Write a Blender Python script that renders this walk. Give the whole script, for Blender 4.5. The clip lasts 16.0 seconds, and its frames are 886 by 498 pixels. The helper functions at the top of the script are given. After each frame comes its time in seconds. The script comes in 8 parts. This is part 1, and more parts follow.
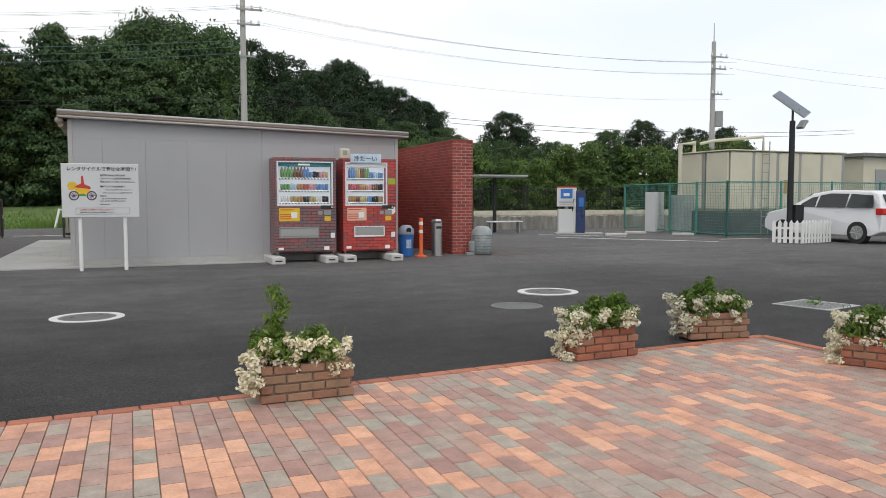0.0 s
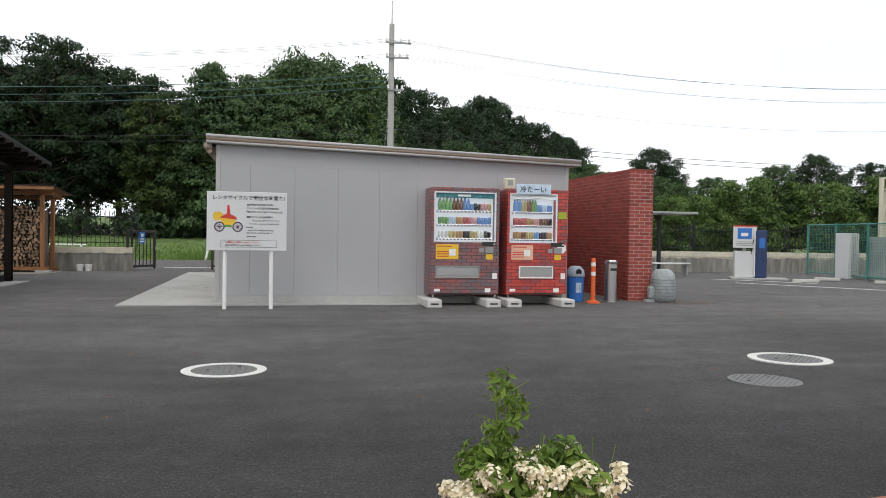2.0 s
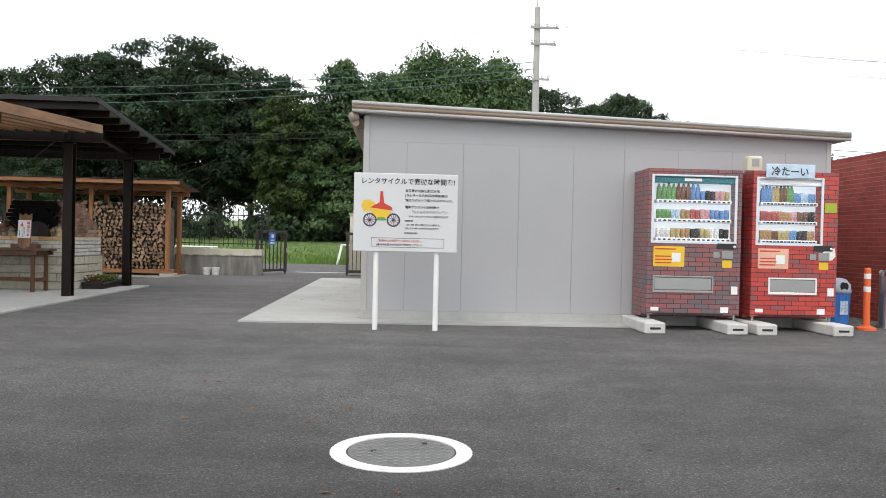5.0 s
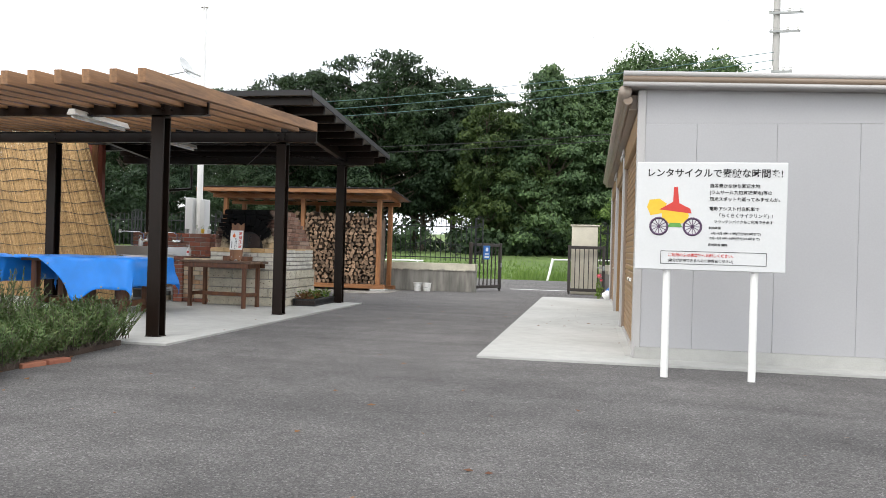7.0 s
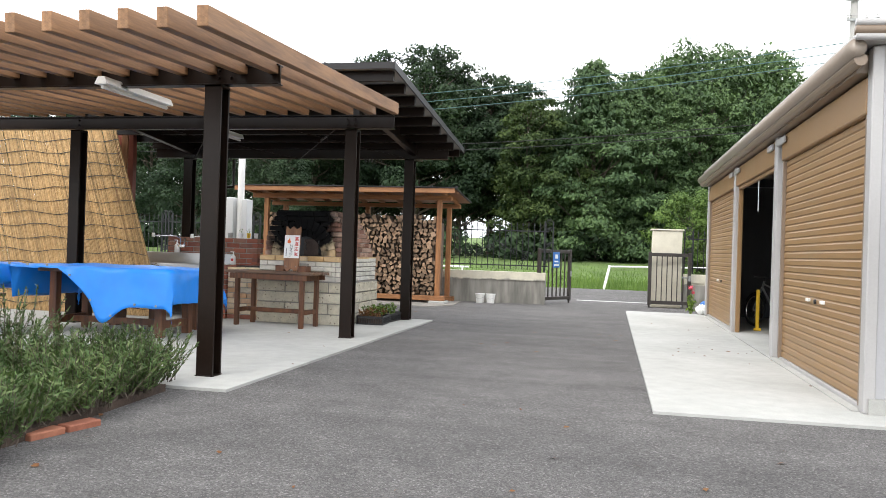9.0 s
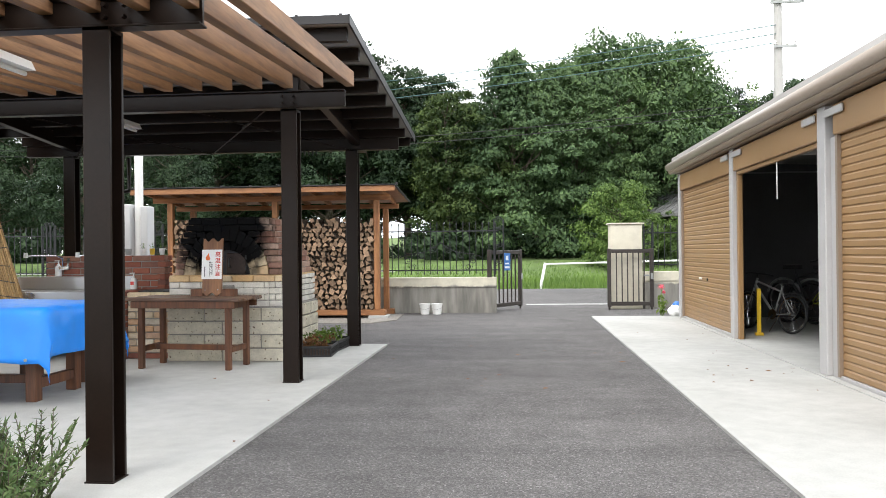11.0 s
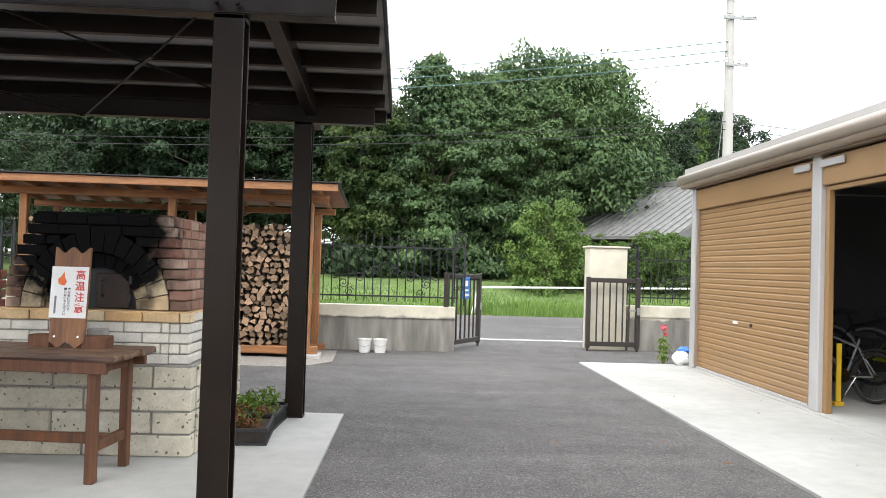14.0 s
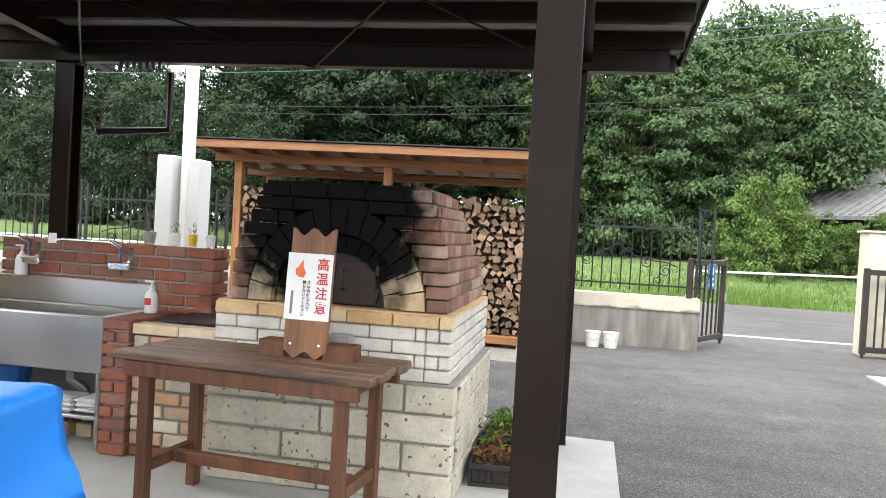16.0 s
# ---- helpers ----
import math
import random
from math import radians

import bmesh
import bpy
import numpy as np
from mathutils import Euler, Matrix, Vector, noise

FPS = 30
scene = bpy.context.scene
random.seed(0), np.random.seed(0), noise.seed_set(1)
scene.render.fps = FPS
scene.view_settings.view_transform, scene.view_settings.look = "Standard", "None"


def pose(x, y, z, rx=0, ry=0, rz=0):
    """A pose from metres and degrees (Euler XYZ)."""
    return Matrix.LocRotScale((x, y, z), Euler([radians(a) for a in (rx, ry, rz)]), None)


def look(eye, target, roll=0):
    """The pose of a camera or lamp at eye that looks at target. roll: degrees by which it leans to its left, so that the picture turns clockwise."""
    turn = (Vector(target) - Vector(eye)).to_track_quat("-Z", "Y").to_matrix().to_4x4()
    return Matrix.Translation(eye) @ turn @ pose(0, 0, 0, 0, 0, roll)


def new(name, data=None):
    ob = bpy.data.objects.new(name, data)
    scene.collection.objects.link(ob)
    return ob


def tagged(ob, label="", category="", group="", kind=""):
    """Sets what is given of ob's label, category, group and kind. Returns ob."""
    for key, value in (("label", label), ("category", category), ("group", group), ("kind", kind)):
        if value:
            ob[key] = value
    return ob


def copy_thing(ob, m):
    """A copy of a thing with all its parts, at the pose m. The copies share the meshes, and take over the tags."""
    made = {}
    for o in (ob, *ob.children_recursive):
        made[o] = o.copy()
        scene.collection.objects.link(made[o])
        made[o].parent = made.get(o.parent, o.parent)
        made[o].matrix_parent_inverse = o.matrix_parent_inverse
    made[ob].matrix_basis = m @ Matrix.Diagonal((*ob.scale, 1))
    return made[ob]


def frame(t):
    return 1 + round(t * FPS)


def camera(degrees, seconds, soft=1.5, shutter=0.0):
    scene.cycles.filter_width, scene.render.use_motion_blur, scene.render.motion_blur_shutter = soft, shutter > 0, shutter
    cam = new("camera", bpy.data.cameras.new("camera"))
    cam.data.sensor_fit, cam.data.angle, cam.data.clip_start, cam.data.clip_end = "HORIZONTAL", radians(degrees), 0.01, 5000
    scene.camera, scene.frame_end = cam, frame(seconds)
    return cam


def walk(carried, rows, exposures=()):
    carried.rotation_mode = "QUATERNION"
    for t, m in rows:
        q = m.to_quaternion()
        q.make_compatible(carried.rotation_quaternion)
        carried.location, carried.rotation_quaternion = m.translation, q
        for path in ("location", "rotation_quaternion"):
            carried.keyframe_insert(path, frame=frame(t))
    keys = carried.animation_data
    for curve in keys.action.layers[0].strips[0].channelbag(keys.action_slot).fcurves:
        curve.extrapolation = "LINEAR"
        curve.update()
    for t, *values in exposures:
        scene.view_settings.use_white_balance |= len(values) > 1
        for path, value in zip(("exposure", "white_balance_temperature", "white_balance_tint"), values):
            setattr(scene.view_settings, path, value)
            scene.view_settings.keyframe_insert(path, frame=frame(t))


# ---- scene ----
cam = camera(59.3, 16.0, soft=0.9)
PATH = [
    (0, (-0.193, -0.538, 1.226), (0.55, 1.314, 1.096), 0.0),
    (0.5, (-0.118, -0.065, 1.247), (0.429, 1.854, 1.117), 0.7),
    (1, (-0.084, 0.398, 1.232), (0.444, 2.323, 1.112), 1.2),
    (1.5, (-0.072, 0.914, 1.196), (0.374, 2.862, 1.135), 1.6),
    (2, (-0.201, 1.471, 1.195), (0.217, 3.426, 1.159), 0.9),
    (2.5, (-0.221, 1.943, 1.19), (0.147, 3.909, 1.2), 0.2),
    (3, (-0.355, 2.512, 1.2), (-0.017, 4.483, 1.203), -1.2),
    (5.5, (-0.849, 5.399, 1.039), (-0.867, 7.399, 1.01), 1.8),
    (6, (-1.062, 5.969, 1.03), (-1.255, 7.96, 1.033), 1.2),
    (6.5, (-1.365, 6.571, 0.996), (-1.671, 8.548, 1.0), 1.1),
    (7, (-1.611, 7.063, 1.027), (-1.985, 9.027, 1.027), 1.6),
    (7.5, (-1.973, 7.56, 1.012), (-2.393, 9.515, 1.037), 2.3),
    (8, (-2.322, 7.983, 1.008), (-2.743, 9.938, 1.001), 1.1),
    (8.5, (-2.656, 8.407, 1.037), (-3.085, 10.361, 1.04), 1.7),
    (11, (-3.996, 10.726, 1.182), (-4.179, 12.717, 1.189), -0.6),
    (11.5, (-4.183, 11.234, 1.196), (-4.176, 13.234, 1.17), -0.7),
    (12, (-4.386, 11.802, 1.195), (-4.268, 13.798, 1.201), 0.6),
    (12.5, (-4.542, 12.321, 1.268), (-4.303, 14.306, 1.253), 0.9),
    (13, (-4.781, 12.899, 1.25), (-4.534, 14.883, 1.298), 2.0),
    (13.5, (-4.936, 13.298, 1.308), (-4.761, 15.29, 1.352), 1.9),
    (14, (-5.113, 13.788, 1.291), (-5.021, 15.785, 1.338), 1.7),
    (14.5, (-5.241, 14.281, 1.284), (-5.336, 16.278, 1.337), 2.7),
    (15, (-5.45, 14.569, 1.332), (-5.64, 16.56, 1.298), 2.7),
    (15.5, (-5.666, 15.043, 1.309), (-5.961, 17.021, 1.289), 3.1),
    (16, (-5.893, 15.133, 1.359), (-6.246, 17.101, 1.317), 3.3),
]
walk(cam, [(t, look(eye, target, roll)) for t, eye, target, roll in PATH], [(0, -0.1), (3, 0.2), (5.5, 0.6), (8.5, 1.15), (11, 1.3), (13, 1.35), (14.5, 1.5), (16, 1.75)])

# ---- light ----
world = bpy.data.worlds.new("sky")
scene.world = world
world.use_nodes = True
wn, wl = world.node_tree.nodes, world.node_tree.links
wn.clear()
w_out = wn.new("ShaderNodeOutputWorld")
w_sky = wn.new("ShaderNodeTexSky")
w_sky.sky_type, w_sky.sun_disc = "NISHITA", False
w_sky.sun_elevation, w_sky.sun_rotation = radians(52), radians(205)
w_sky.dust_density = 3.0
w_bg = wn.new("ShaderNodeBackground")
w_bg.inputs["Strength"].default_value = 0.1
w_cloud = wn.new("ShaderNodeBackground")
w_noise = wn.new("ShaderNodeTexNoise")
w_noise.inputs["Scale"].default_value = 2.2
w_noise.inputs["Detail"].default_value = 8
w_co = wn.new("ShaderNodeTexCoord")
w_map = wn.new("ShaderNodeMapping")
w_map.inputs["Scale"].default_value = (1, 1, 3.5)
w_ramp = wn.new("ShaderNodeValToRGB")
w_ramp.color_ramp.elements[0].position, w_ramp.color_ramp.elements[0].color = 0.3, (0.86, 0.92, 1.0, 1)
w_ramp.color_ramp.elements[1].position, w_ramp.color_ramp.elements[1].color = 0.6, (1.0, 1.0, 1.0, 1)
w_mix = wn.new("ShaderNodeMixShader")
w_mix.inputs[0].default_value = 0.86
w_cloud.inputs["Strength"].default_value = 1.25
wl.new(w_co.outputs["Generated"], w_map.inputs["Vector"])
wl.new(w_map.outputs["Vector"], w_noise.inputs["Vector"])
wl.new(w_noise.outputs["Fac"], w_ramp.inputs["Fac"])
wl.new(w_ramp.outputs["Color"], w_cloud.inputs["Color"])
wl.new(w_sky.outputs["Color"], w_bg.inputs["Color"])
wl.new(w_bg.outputs[0], w_mix.inputs[1])
wl.new(w_cloud.outputs[0], w_mix.inputs[2])
wl.new(w_mix.outputs[0], w_out.inputs["Surface"])
sun_data = bpy.data.lights.new("sun", "SUN")
sun_data.energy, sun_data.angle, sun_data.color = 0.8, radians(25), (1.0, 0.97, 0.92)
sun = new("sun", sun_data)
sun.matrix_world = pose(0, 0, 30, 38, 0, 335)


# ---- materials ----
class Tree:
    """A short way to wire a node material."""

    def __init__(self, name):
        self.m = bpy.data.materials.new(name)
        self.m.use_nodes = True
        self.t = self.m.node_tree
        self.bsdf = self.t.nodes["Principled BSDF"]

    def node(self, kind, **inputs):
        n = self.t.nodes.new(kind)
        for key, value in inputs.items():
            self.wire(n.inputs[key.replace("_", " ")], value)
        return n

    def wire(self, socket, value):
        if isinstance(value, bpy.types.NodeSocket):
            self.t.links.new(value, socket)
        else:
            socket.default_value = value

    def coords(self, scale=(1, 1, 1), world_space=False):
        if world_space:
            src = self.t.nodes.new("ShaderNodeNewGeometry").outputs["Position"]
        else:
            src = self.t.nodes.new("ShaderNodeTexCoord").outputs["Object"]
        return self.node("ShaderNodeMapping", Vector=src, Scale=scale).outputs["Vector"]

    def noise(self, vec, scale, detail=4.0, rough=0.55):
        return self.node("ShaderNodeTexNoise", Vector=vec, Scale=scale, Detail=detail, Roughness=rough).outputs["Fac"]

    def ramp(self, fac, stops, constant=False):
        n = self.node("ShaderNodeValToRGB", Fac=fac)
        r = n.color_ramp
        if constant:
            r.interpolation = "CONSTANT"
        while len(r.elements) < len(stops):
            r.elements.new(0.5)
        for e, (p, c) in zip(r.elements, stops):
            e.position, e.color = p, (*c, 1) if len(c) == 3 else c
        return n.outputs["Color"]

    def mix(self, fac, a, b, mode="MIX"):
        n = self.t.nodes.new("ShaderNodeMix")
        n.data_type, n.blend_type = "RGBA", mode
        for socket, value in ((n.inputs[0], fac), (n.inputs[6], a), (n.inputs[7], b)):
            if isinstance(value, tuple) and len(value) == 3:
                value = (*value, 1)
            self.wire(socket, value)
        return n.outputs[2]

    def math(self, op, a, b=0.0, c=0.0):
        n = self.t.nodes.new("ShaderNodeMath")
        n.operation = op
        self.wire(n.inputs[0], a)
        self.wire(n.inputs[1], b)
        self.wire(n.inputs[2], c)
        return n.outputs[0]

    def chance(self):
        """A random value for each object and each island."""
        a = self.t.nodes.new("ShaderNodeObjectInfo").outputs["Random"]
        b = self.t.nodes.new("ShaderNodeNewGeometry").outputs["Random Per Island"]
        return self.math("FRACT", self.math("ADD", a, b))

    def finish(self, color, rough=0.7, metal=0.0, bump=None, height=0.01, strength=0.6, gloss=0.5):
        self.bsdf.inputs["Specular IOR Level"].default_value = gloss
        if isinstance(color, tuple):
            color = (*color[:3], 1)
        self.wire(self.bsdf.inputs["Base Color"], color)
        self.wire(self.bsdf.inputs["Roughness"], rough)
        self.wire(self.bsdf.inputs["Metallic"], metal)
        if bump is not None:
            b = self.node("ShaderNodeBump", Height=bump, Distance=height, Strength=strength)
            self.t.links.new(b.outputs["Normal"], self.bsdf.inputs["Normal"])
        return self.m


def shade(c, k):
    return tuple(min(1.0, v * k) for v in c[:3])


def surface(name, color, rough=0.6, metal=0.0, vary=0.18, big=1.5, fine=40.0, bump=0.002, stretch=(1, 1, 1), each=0.0, second=None, gloss=0.5):
    """A plain material with grain at two scales; each: how far separate pieces differ; second: another tone for blotches."""
    t = Tree(name)
    v = t.coords(stretch)
    a = t.noise(v, big, 5)
    b = t.noise(v, fine, 3)
    col = t.mix(t.ramp(a, [(0.3, (0, 0, 0)), (0.7, (1, 1, 1))]), shade(color, 1 - vary), second or shade(color, 1 + vary * 0.6))
    col = t.mix(0.5, col, t.ramp(b, [(0.3, (1 - vary,) * 3), (0.75, (1 + vary,) * 3)]), "MULTIPLY")
    if each:
        col = t.mix(1.0, col, t.ramp(t.chance(), [(0, (1 - each,) * 3), (1, (1 + each * 0.6,) * 3)]), "MULTIPLY")
    r = t.math("MULTIPLY_ADD", a, 0.2, max(0.03, rough - 0.1))
    return t.finish(col, r, metal, b, bump, gloss=gloss)


def wood(name, color, dark, rough=0.6, axis=1, each=0.2, scale=1.0):
    t = Tree(name)
    s = [9.0 * scale] * 3
    s[axis] = 0.7 * scale
    v = t.coords(tuple(s))
    g = t.noise(v, 2.0, 6, 0.65)
    f = t.noise(v, 14.0, 3)
    blot = t.noise(t.coords(), 1.3, 4)
    col = t.mix(t.ramp(g, [(0.32, (0, 0, 0)), (0.68, (1, 1, 1))]), dark, color)
    col = t.mix(0.5, col, t.ramp(f, [(0.3, (0.7,) * 3), (0.7, (1.15,) * 3)]), "MULTIPLY")
    col = t.mix(0.6, col, t.ramp(blot, [(0.3, (0.65,) * 3), (0.7, (1.15,) * 3)]), "MULTIPLY")
    if each:
        col = t.mix(1.0, col, t.ramp(t.chance(), [(0, (1 - each,) * 3), (1, (1 + each * 0.6,) * 3)]), "MULTIPLY")
    return t.finish(col, rough, 0, g, 0.003)


def asphalt_material():
    t = Tree("asphalt")
    v = t.coords()
    grain = t.node("ShaderNodeTexVoronoi", Vector=v, Scale=170.0).outputs["Distance"]
    stone = t.node("ShaderNodeTexVoronoi", Vector=v, Scale=120.0).outputs["Color"]
    patch = t.noise(v, 0.35, 6)
    mid = t.noise(v, 3.0, 5)
    streak = t.noise(t.coords((0.25, 2.2, 1)), 0.9, 5)
    col = t.mix(t.ramp(patch, [(0.35, (0, 0, 0)), (0.7, (1, 1, 1))]), (0.054, 0.0525, 0.0525), (0.070, 0.068, 0.0675))
    col = t.mix(0.5, col, t.ramp(mid, [(0.3, (0.7,) * 3), (0.7, (1.25,) * 3)]), "MULTIPLY")
    col = t.mix(0.4, col, t.ramp(streak, [(0.35, (0.75,) * 3), (0.7, (1.3,) * 3)]), "MULTIPLY")
    # base colour grows lighter with y, its transition broken up by the patch noise
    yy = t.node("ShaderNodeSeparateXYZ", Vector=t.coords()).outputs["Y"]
    along_y = t.math("ADD", yy, t.math("MULTIPLY", t.math("SUBTRACT", patch, 0.5), 6.0))
    col = t.mix(1.0, col, t.ramp(t.math("MULTIPLY", along_y, 0.05), [(0.28, (0.8,) * 3), (0.66, (2.3, 2.27, 2.23))]), "MULTIPLY")
    sep = t.node("ShaderNodeSeparateColor", Color=stone).outputs[0]
    col = t.mix(1.0, col, t.ramp(sep, [(0.0, (0.62,) * 3), (0.7, (1.1,) * 3), (0.94, (1.4,) * 3), (1.0, (2.1,) * 3)]), "MULTIPLY")
    return t.finish(col, 0.85, 0, grain, 0.008, 1.0, gloss=0.25)


def concrete_material(name, base, stains):
    t = Tree(name)
    v = t.coords()
    a, b, c = t.noise(v, 0.8, 6), t.noise(v, 7.0, 5), t.noise(v, 90.0, 2)
    col = t.mix(t.ramp(a, [(0.35, (0, 0, 0)), (0.65, (1, 1, 1))]), stains, base)
    col = t.mix(0.35, col, t.ramp(b, [(0.3, (0.75,) * 3), (0.65, (1.08,) * 3)]), "MULTIPLY")
    col = t.mix(0.4, col, t.ramp(c, [(0.3, (0.85,) * 3), (0.65, (1.08,) * 3)]), "MULTIPLY")
    return t.finish(col, 0.85, 0, b, 0.003)


def weathered_wall_material():
    """Old rendered wall: pale flaking coping above, grey water stains below."""
    t = Tree("weathered_concrete")
    v = t.coords()
    z = t.node("ShaderNodeSeparateXYZ", Vector=t.coords((1, 1, 1), True)).outputs["Z"]
    a, b = t.noise(v, 2.2, 8, 0.7), t.noise(t.coords((3.0, 3.0, 0.5)), 1.6, 6)
    edge = t.math("ADD", z, t.math("MULTIPLY", t.math("SUBTRACT", a, 0.5), 0.22))
    low = t.mix(t.ramp(b, [(0.35, (0, 0, 0)), (0.65, (1, 1, 1))]), (0.15, 0.145, 0.13), (0.33, 0.315, 0.28))
    high = t.mix(t.ramp(a, [(0.35, (0, 0, 0)), (0.6, (1, 1, 1))]), (0.5, 0.47, 0.38), (0.66, 0.62, 0.5))
    col = t.mix(t.ramp(edge, [(0.50, (0, 0, 0)), (0.53, (1, 1, 1))]), low, high)
    return t.finish(col, 0.9, 0, a, 0.01)


def leaf_material(name, tones, gloss=0.65):
    t = Tree(name)
    r = t.chance()
    v = t.coords((1, 1, 1), True)
    n = t.noise(v, 0.28, 4)
    col = t.ramp(r, [(i / (len(tones) - 1), c) for i, c in enumerate(tones)])
    col = t.mix(0.75, col, t.ramp(n, [(0.3, (0.55, 0.6, 0.6)), (0.7, (1.35, 1.25, 1.0))]), "MULTIPLY")
    m = t.finish(col, gloss, gloss=0.2)
    t.bsdf.inputs["Subsurface Weight"].default_value = 0.0
    back = t.node("ShaderNodeBsdfTranslucent", Color=t.mix(1.0, col, (1.1, 1.3, 0.5), "MULTIPLY"))
    mixer = t.node("ShaderNodeMixShader", Fac=0.12)
    out = t.t.nodes["Material Output"]
    t.t.links.new(t.bsdf.outputs[0], mixer.inputs[1])
    t.t.links.new(back.outputs[0], mixer.inputs[2])
    t.t.links.new(mixer.outputs[0], out.inputs["Surface"])
    return m


def brick_material(name, tones, rough=0.75, spots=None):
    t = Tree(name)
    v = t.coords((1, 1, 1), True)
    col = t.ramp(t.chance(), [(i / (len(tones) - 1), c) for i, c in enumerate(tones)])
    a, b = t.noise(v, 9, 5), t.noise(v, 70, 3)
    col = t.mix(0.6, col, t.ramp(a, [(0.3, (0.7,) * 3), (0.7, (1.25,) * 3)]), "MULTIPLY")
    col = t.mix(0.4, col, t.ramp(b, [(0.3, (0.75,) * 3), (0.7, (1.2,) * 3)]), "MULTIPLY")
    if spots:
        s = t.noise(v, spots[0], 3, 0.5)
        col = t.mix(t.ramp(s, [(spots[1], (0, 0, 0)), (spots[1] + 0.03, (1, 1, 1))]), col, spots[2])
    return t.finish(col, rough, 0, b, 0.003)


def sooty(name, tones):
    """Oven brick with a plume of soot over the mouth."""
    t = Tree(name)
    v = t.coords((1, 1, 1), True)
    col = t.ramp(t.chance(), [(i / (len(tones) - 1), c) for i, c in enumerate(tones)])
    a, b = t.noise(v, 9, 5), t.noise(v, 70, 3)
    col = t.mix(0.6, col, t.ramp(a, [(0.3, (0.7,) * 3), (0.7, (1.25,) * 3)]), "MULTIPLY")
    d = t.node("ShaderNodeVectorMath")
    d.operation = "DISTANCE"
    flat = t.node("ShaderNodeMapping", Vector=v, Scale=(0.8, 1.0, 0.72)).outputs["Vector"]
    t.wire(d.inputs[0], flat)
    d.inputs[1].default_value = (-5.74, 18.92, 1.04)
    plume = t.math("ADD", d.outputs["Value"], t.math("MULTIPLY", t.math("SUBTRACT", a, 0.5), 0.3))
    col = t.mix(t.ramp(plume, [(0.36, (1, 1, 1)), (0.52, (0, 0, 0))]), col, (0.006, 0.006, 0.0065))
    return t.finish(col, 0.95, 0, b, 0.003, gloss=0.1)


def printed_brick(name, tones, joint):
    """A printed brick pattern on sheet metal."""
    t = Tree(name)
    co = t.t.nodes.new("ShaderNodeTexCoord").outputs["Object"]
    sx = t.node("ShaderNodeSeparateXYZ", Vector=co)
    u = t.math("ADD", sx.outputs["X"], sx.outputs["Y"])
    vec = t.node("ShaderNodeCombineXYZ", X=u, Y=sx.outputs["Z"], Z=0.0).outputs[0]
    n = t.node("ShaderNodeTexBrick", Vector=vec, Color1=(0, 0, 0, 1), Color2=(1, 1, 1, 1), Mortar=(0.5, 0.5, 0.5, 1), Scale=1.0)
    n.inputs["Mortar Size"].default_value = 0.004
    n.inputs["Brick Width"].default_value, n.inputs["Row Height"].default_value = 0.175, 0.058
    col = t.ramp(n.outputs["Color"], [(i / (len(tones) - 1), c) for i, c in enumerate(tones)])
    col = t.mix(n.outputs["Fac"], col, joint)
    return t.finish(col, 0.35, 0)


ASPHALT = asphalt_material()
SLAB = concrete_material("pale_concrete", (0.435, 0.435, 0.415), (0.36, 0.36, 0.34))
OLD_WALL = weathered_wall_material()
PANEL = surface("grey_wall_panel", (0.375, 0.375, 0.385), 0.45, 0, 0.05, 0.7, 60, 0.0005)
TRIM = surface("grey_metal_trim", (0.40, 0.39, 0.385), 0.4, 0, 0.06, 2, 60, 0.0005)
ROOF_EDGE = surface("roof_gutter", (0.42, 0.40, 0.38), 0.35, 0, 0.08, 2, 60, 0.0005)
GUTTER_BROWN = surface("brown_gutter", (0.22, 0.165, 0.12), 0.4, 0, 0.08, 2, 60, 0.0005)
SHUTTER = surface("brown_shutter", (0.28, 0.165, 0.072), 0.42, 0, 0.08, 1.2, 50, 0.0004, each=0.06)
DARK_STEEL = surface("dark_brown_steel", (0.0116, 0.0068, 0.0048), 0.32, 0, 0.25, 3, 60, 0.0006, gloss=0.2)
BLACK_ROOF = surface("black_roof_sheet", (0.015, 0.014, 0.015), 0.45, 0, 0.25, 2, 60, 0.0005, gloss=0.3)
ROOF_UNDER = surface("grey_roof_lining", (0.33, 0.31, 0.28), 0.7, 0, 0.15, 2, 60, 0.001)
RAFTER = wood("rafter_timber", (0.38, 0.20, 0.09), (0.17, 0.085, 0.04), 0.6, 1, 0.25)
CEDAR = wood("stained_cedar", (0.44, 0.20, 0.075), (0.22, 0.09, 0.035), 0.6, 0, 0.2)
CEDAR_POST = wood("stained_cedar_post", (0.44, 0.20, 0.075), (0.22, 0.09, 0.035), 0.6, 2, 0.2)
TABLE_TOP = wood("weathered_table_top", (0.26, 0.15, 0.09), (0.06, 0.035, 0.026), 0.6, 0, 0.2, 1.3)
TABLE_LEG = wood("table_leg_timber", (0.19, 0.075, 0.03), (0.075, 0.03, 0.016), 0.55, 2, 0.15)
BARK = surface("bark", (0.10, 0.08, 0.06), 0.9, 0, 0.35, 3, 25, 0.02, (1, 1, 0.3))
WHITE = surface("white_paint", (0.78, 0.78, 0.76), 0.4, 0, 0.05, 3, 50, 0.0004)
BOARD_WHITE = surface("white_board", (0.60, 0.61, 0.61), 0.4, 0, 0.04, 2, 50, 0.0003)
BLACK = surface("black_ink", (0.015, 0.015, 0.016), 0.5, 0, 0.1)
RED_INK = surface("red_ink", (0.55, 0.04, 0.03), 0.5, 0, 0.1)
YELLOW = surface("yellow_plastic", (0.75, 0.48, 0.03), 0.45, 0, 0.08)
ORANGE = surface("orange_plastic", (0.75, 0.13, 0.03), 0.5, 0, 0.1)
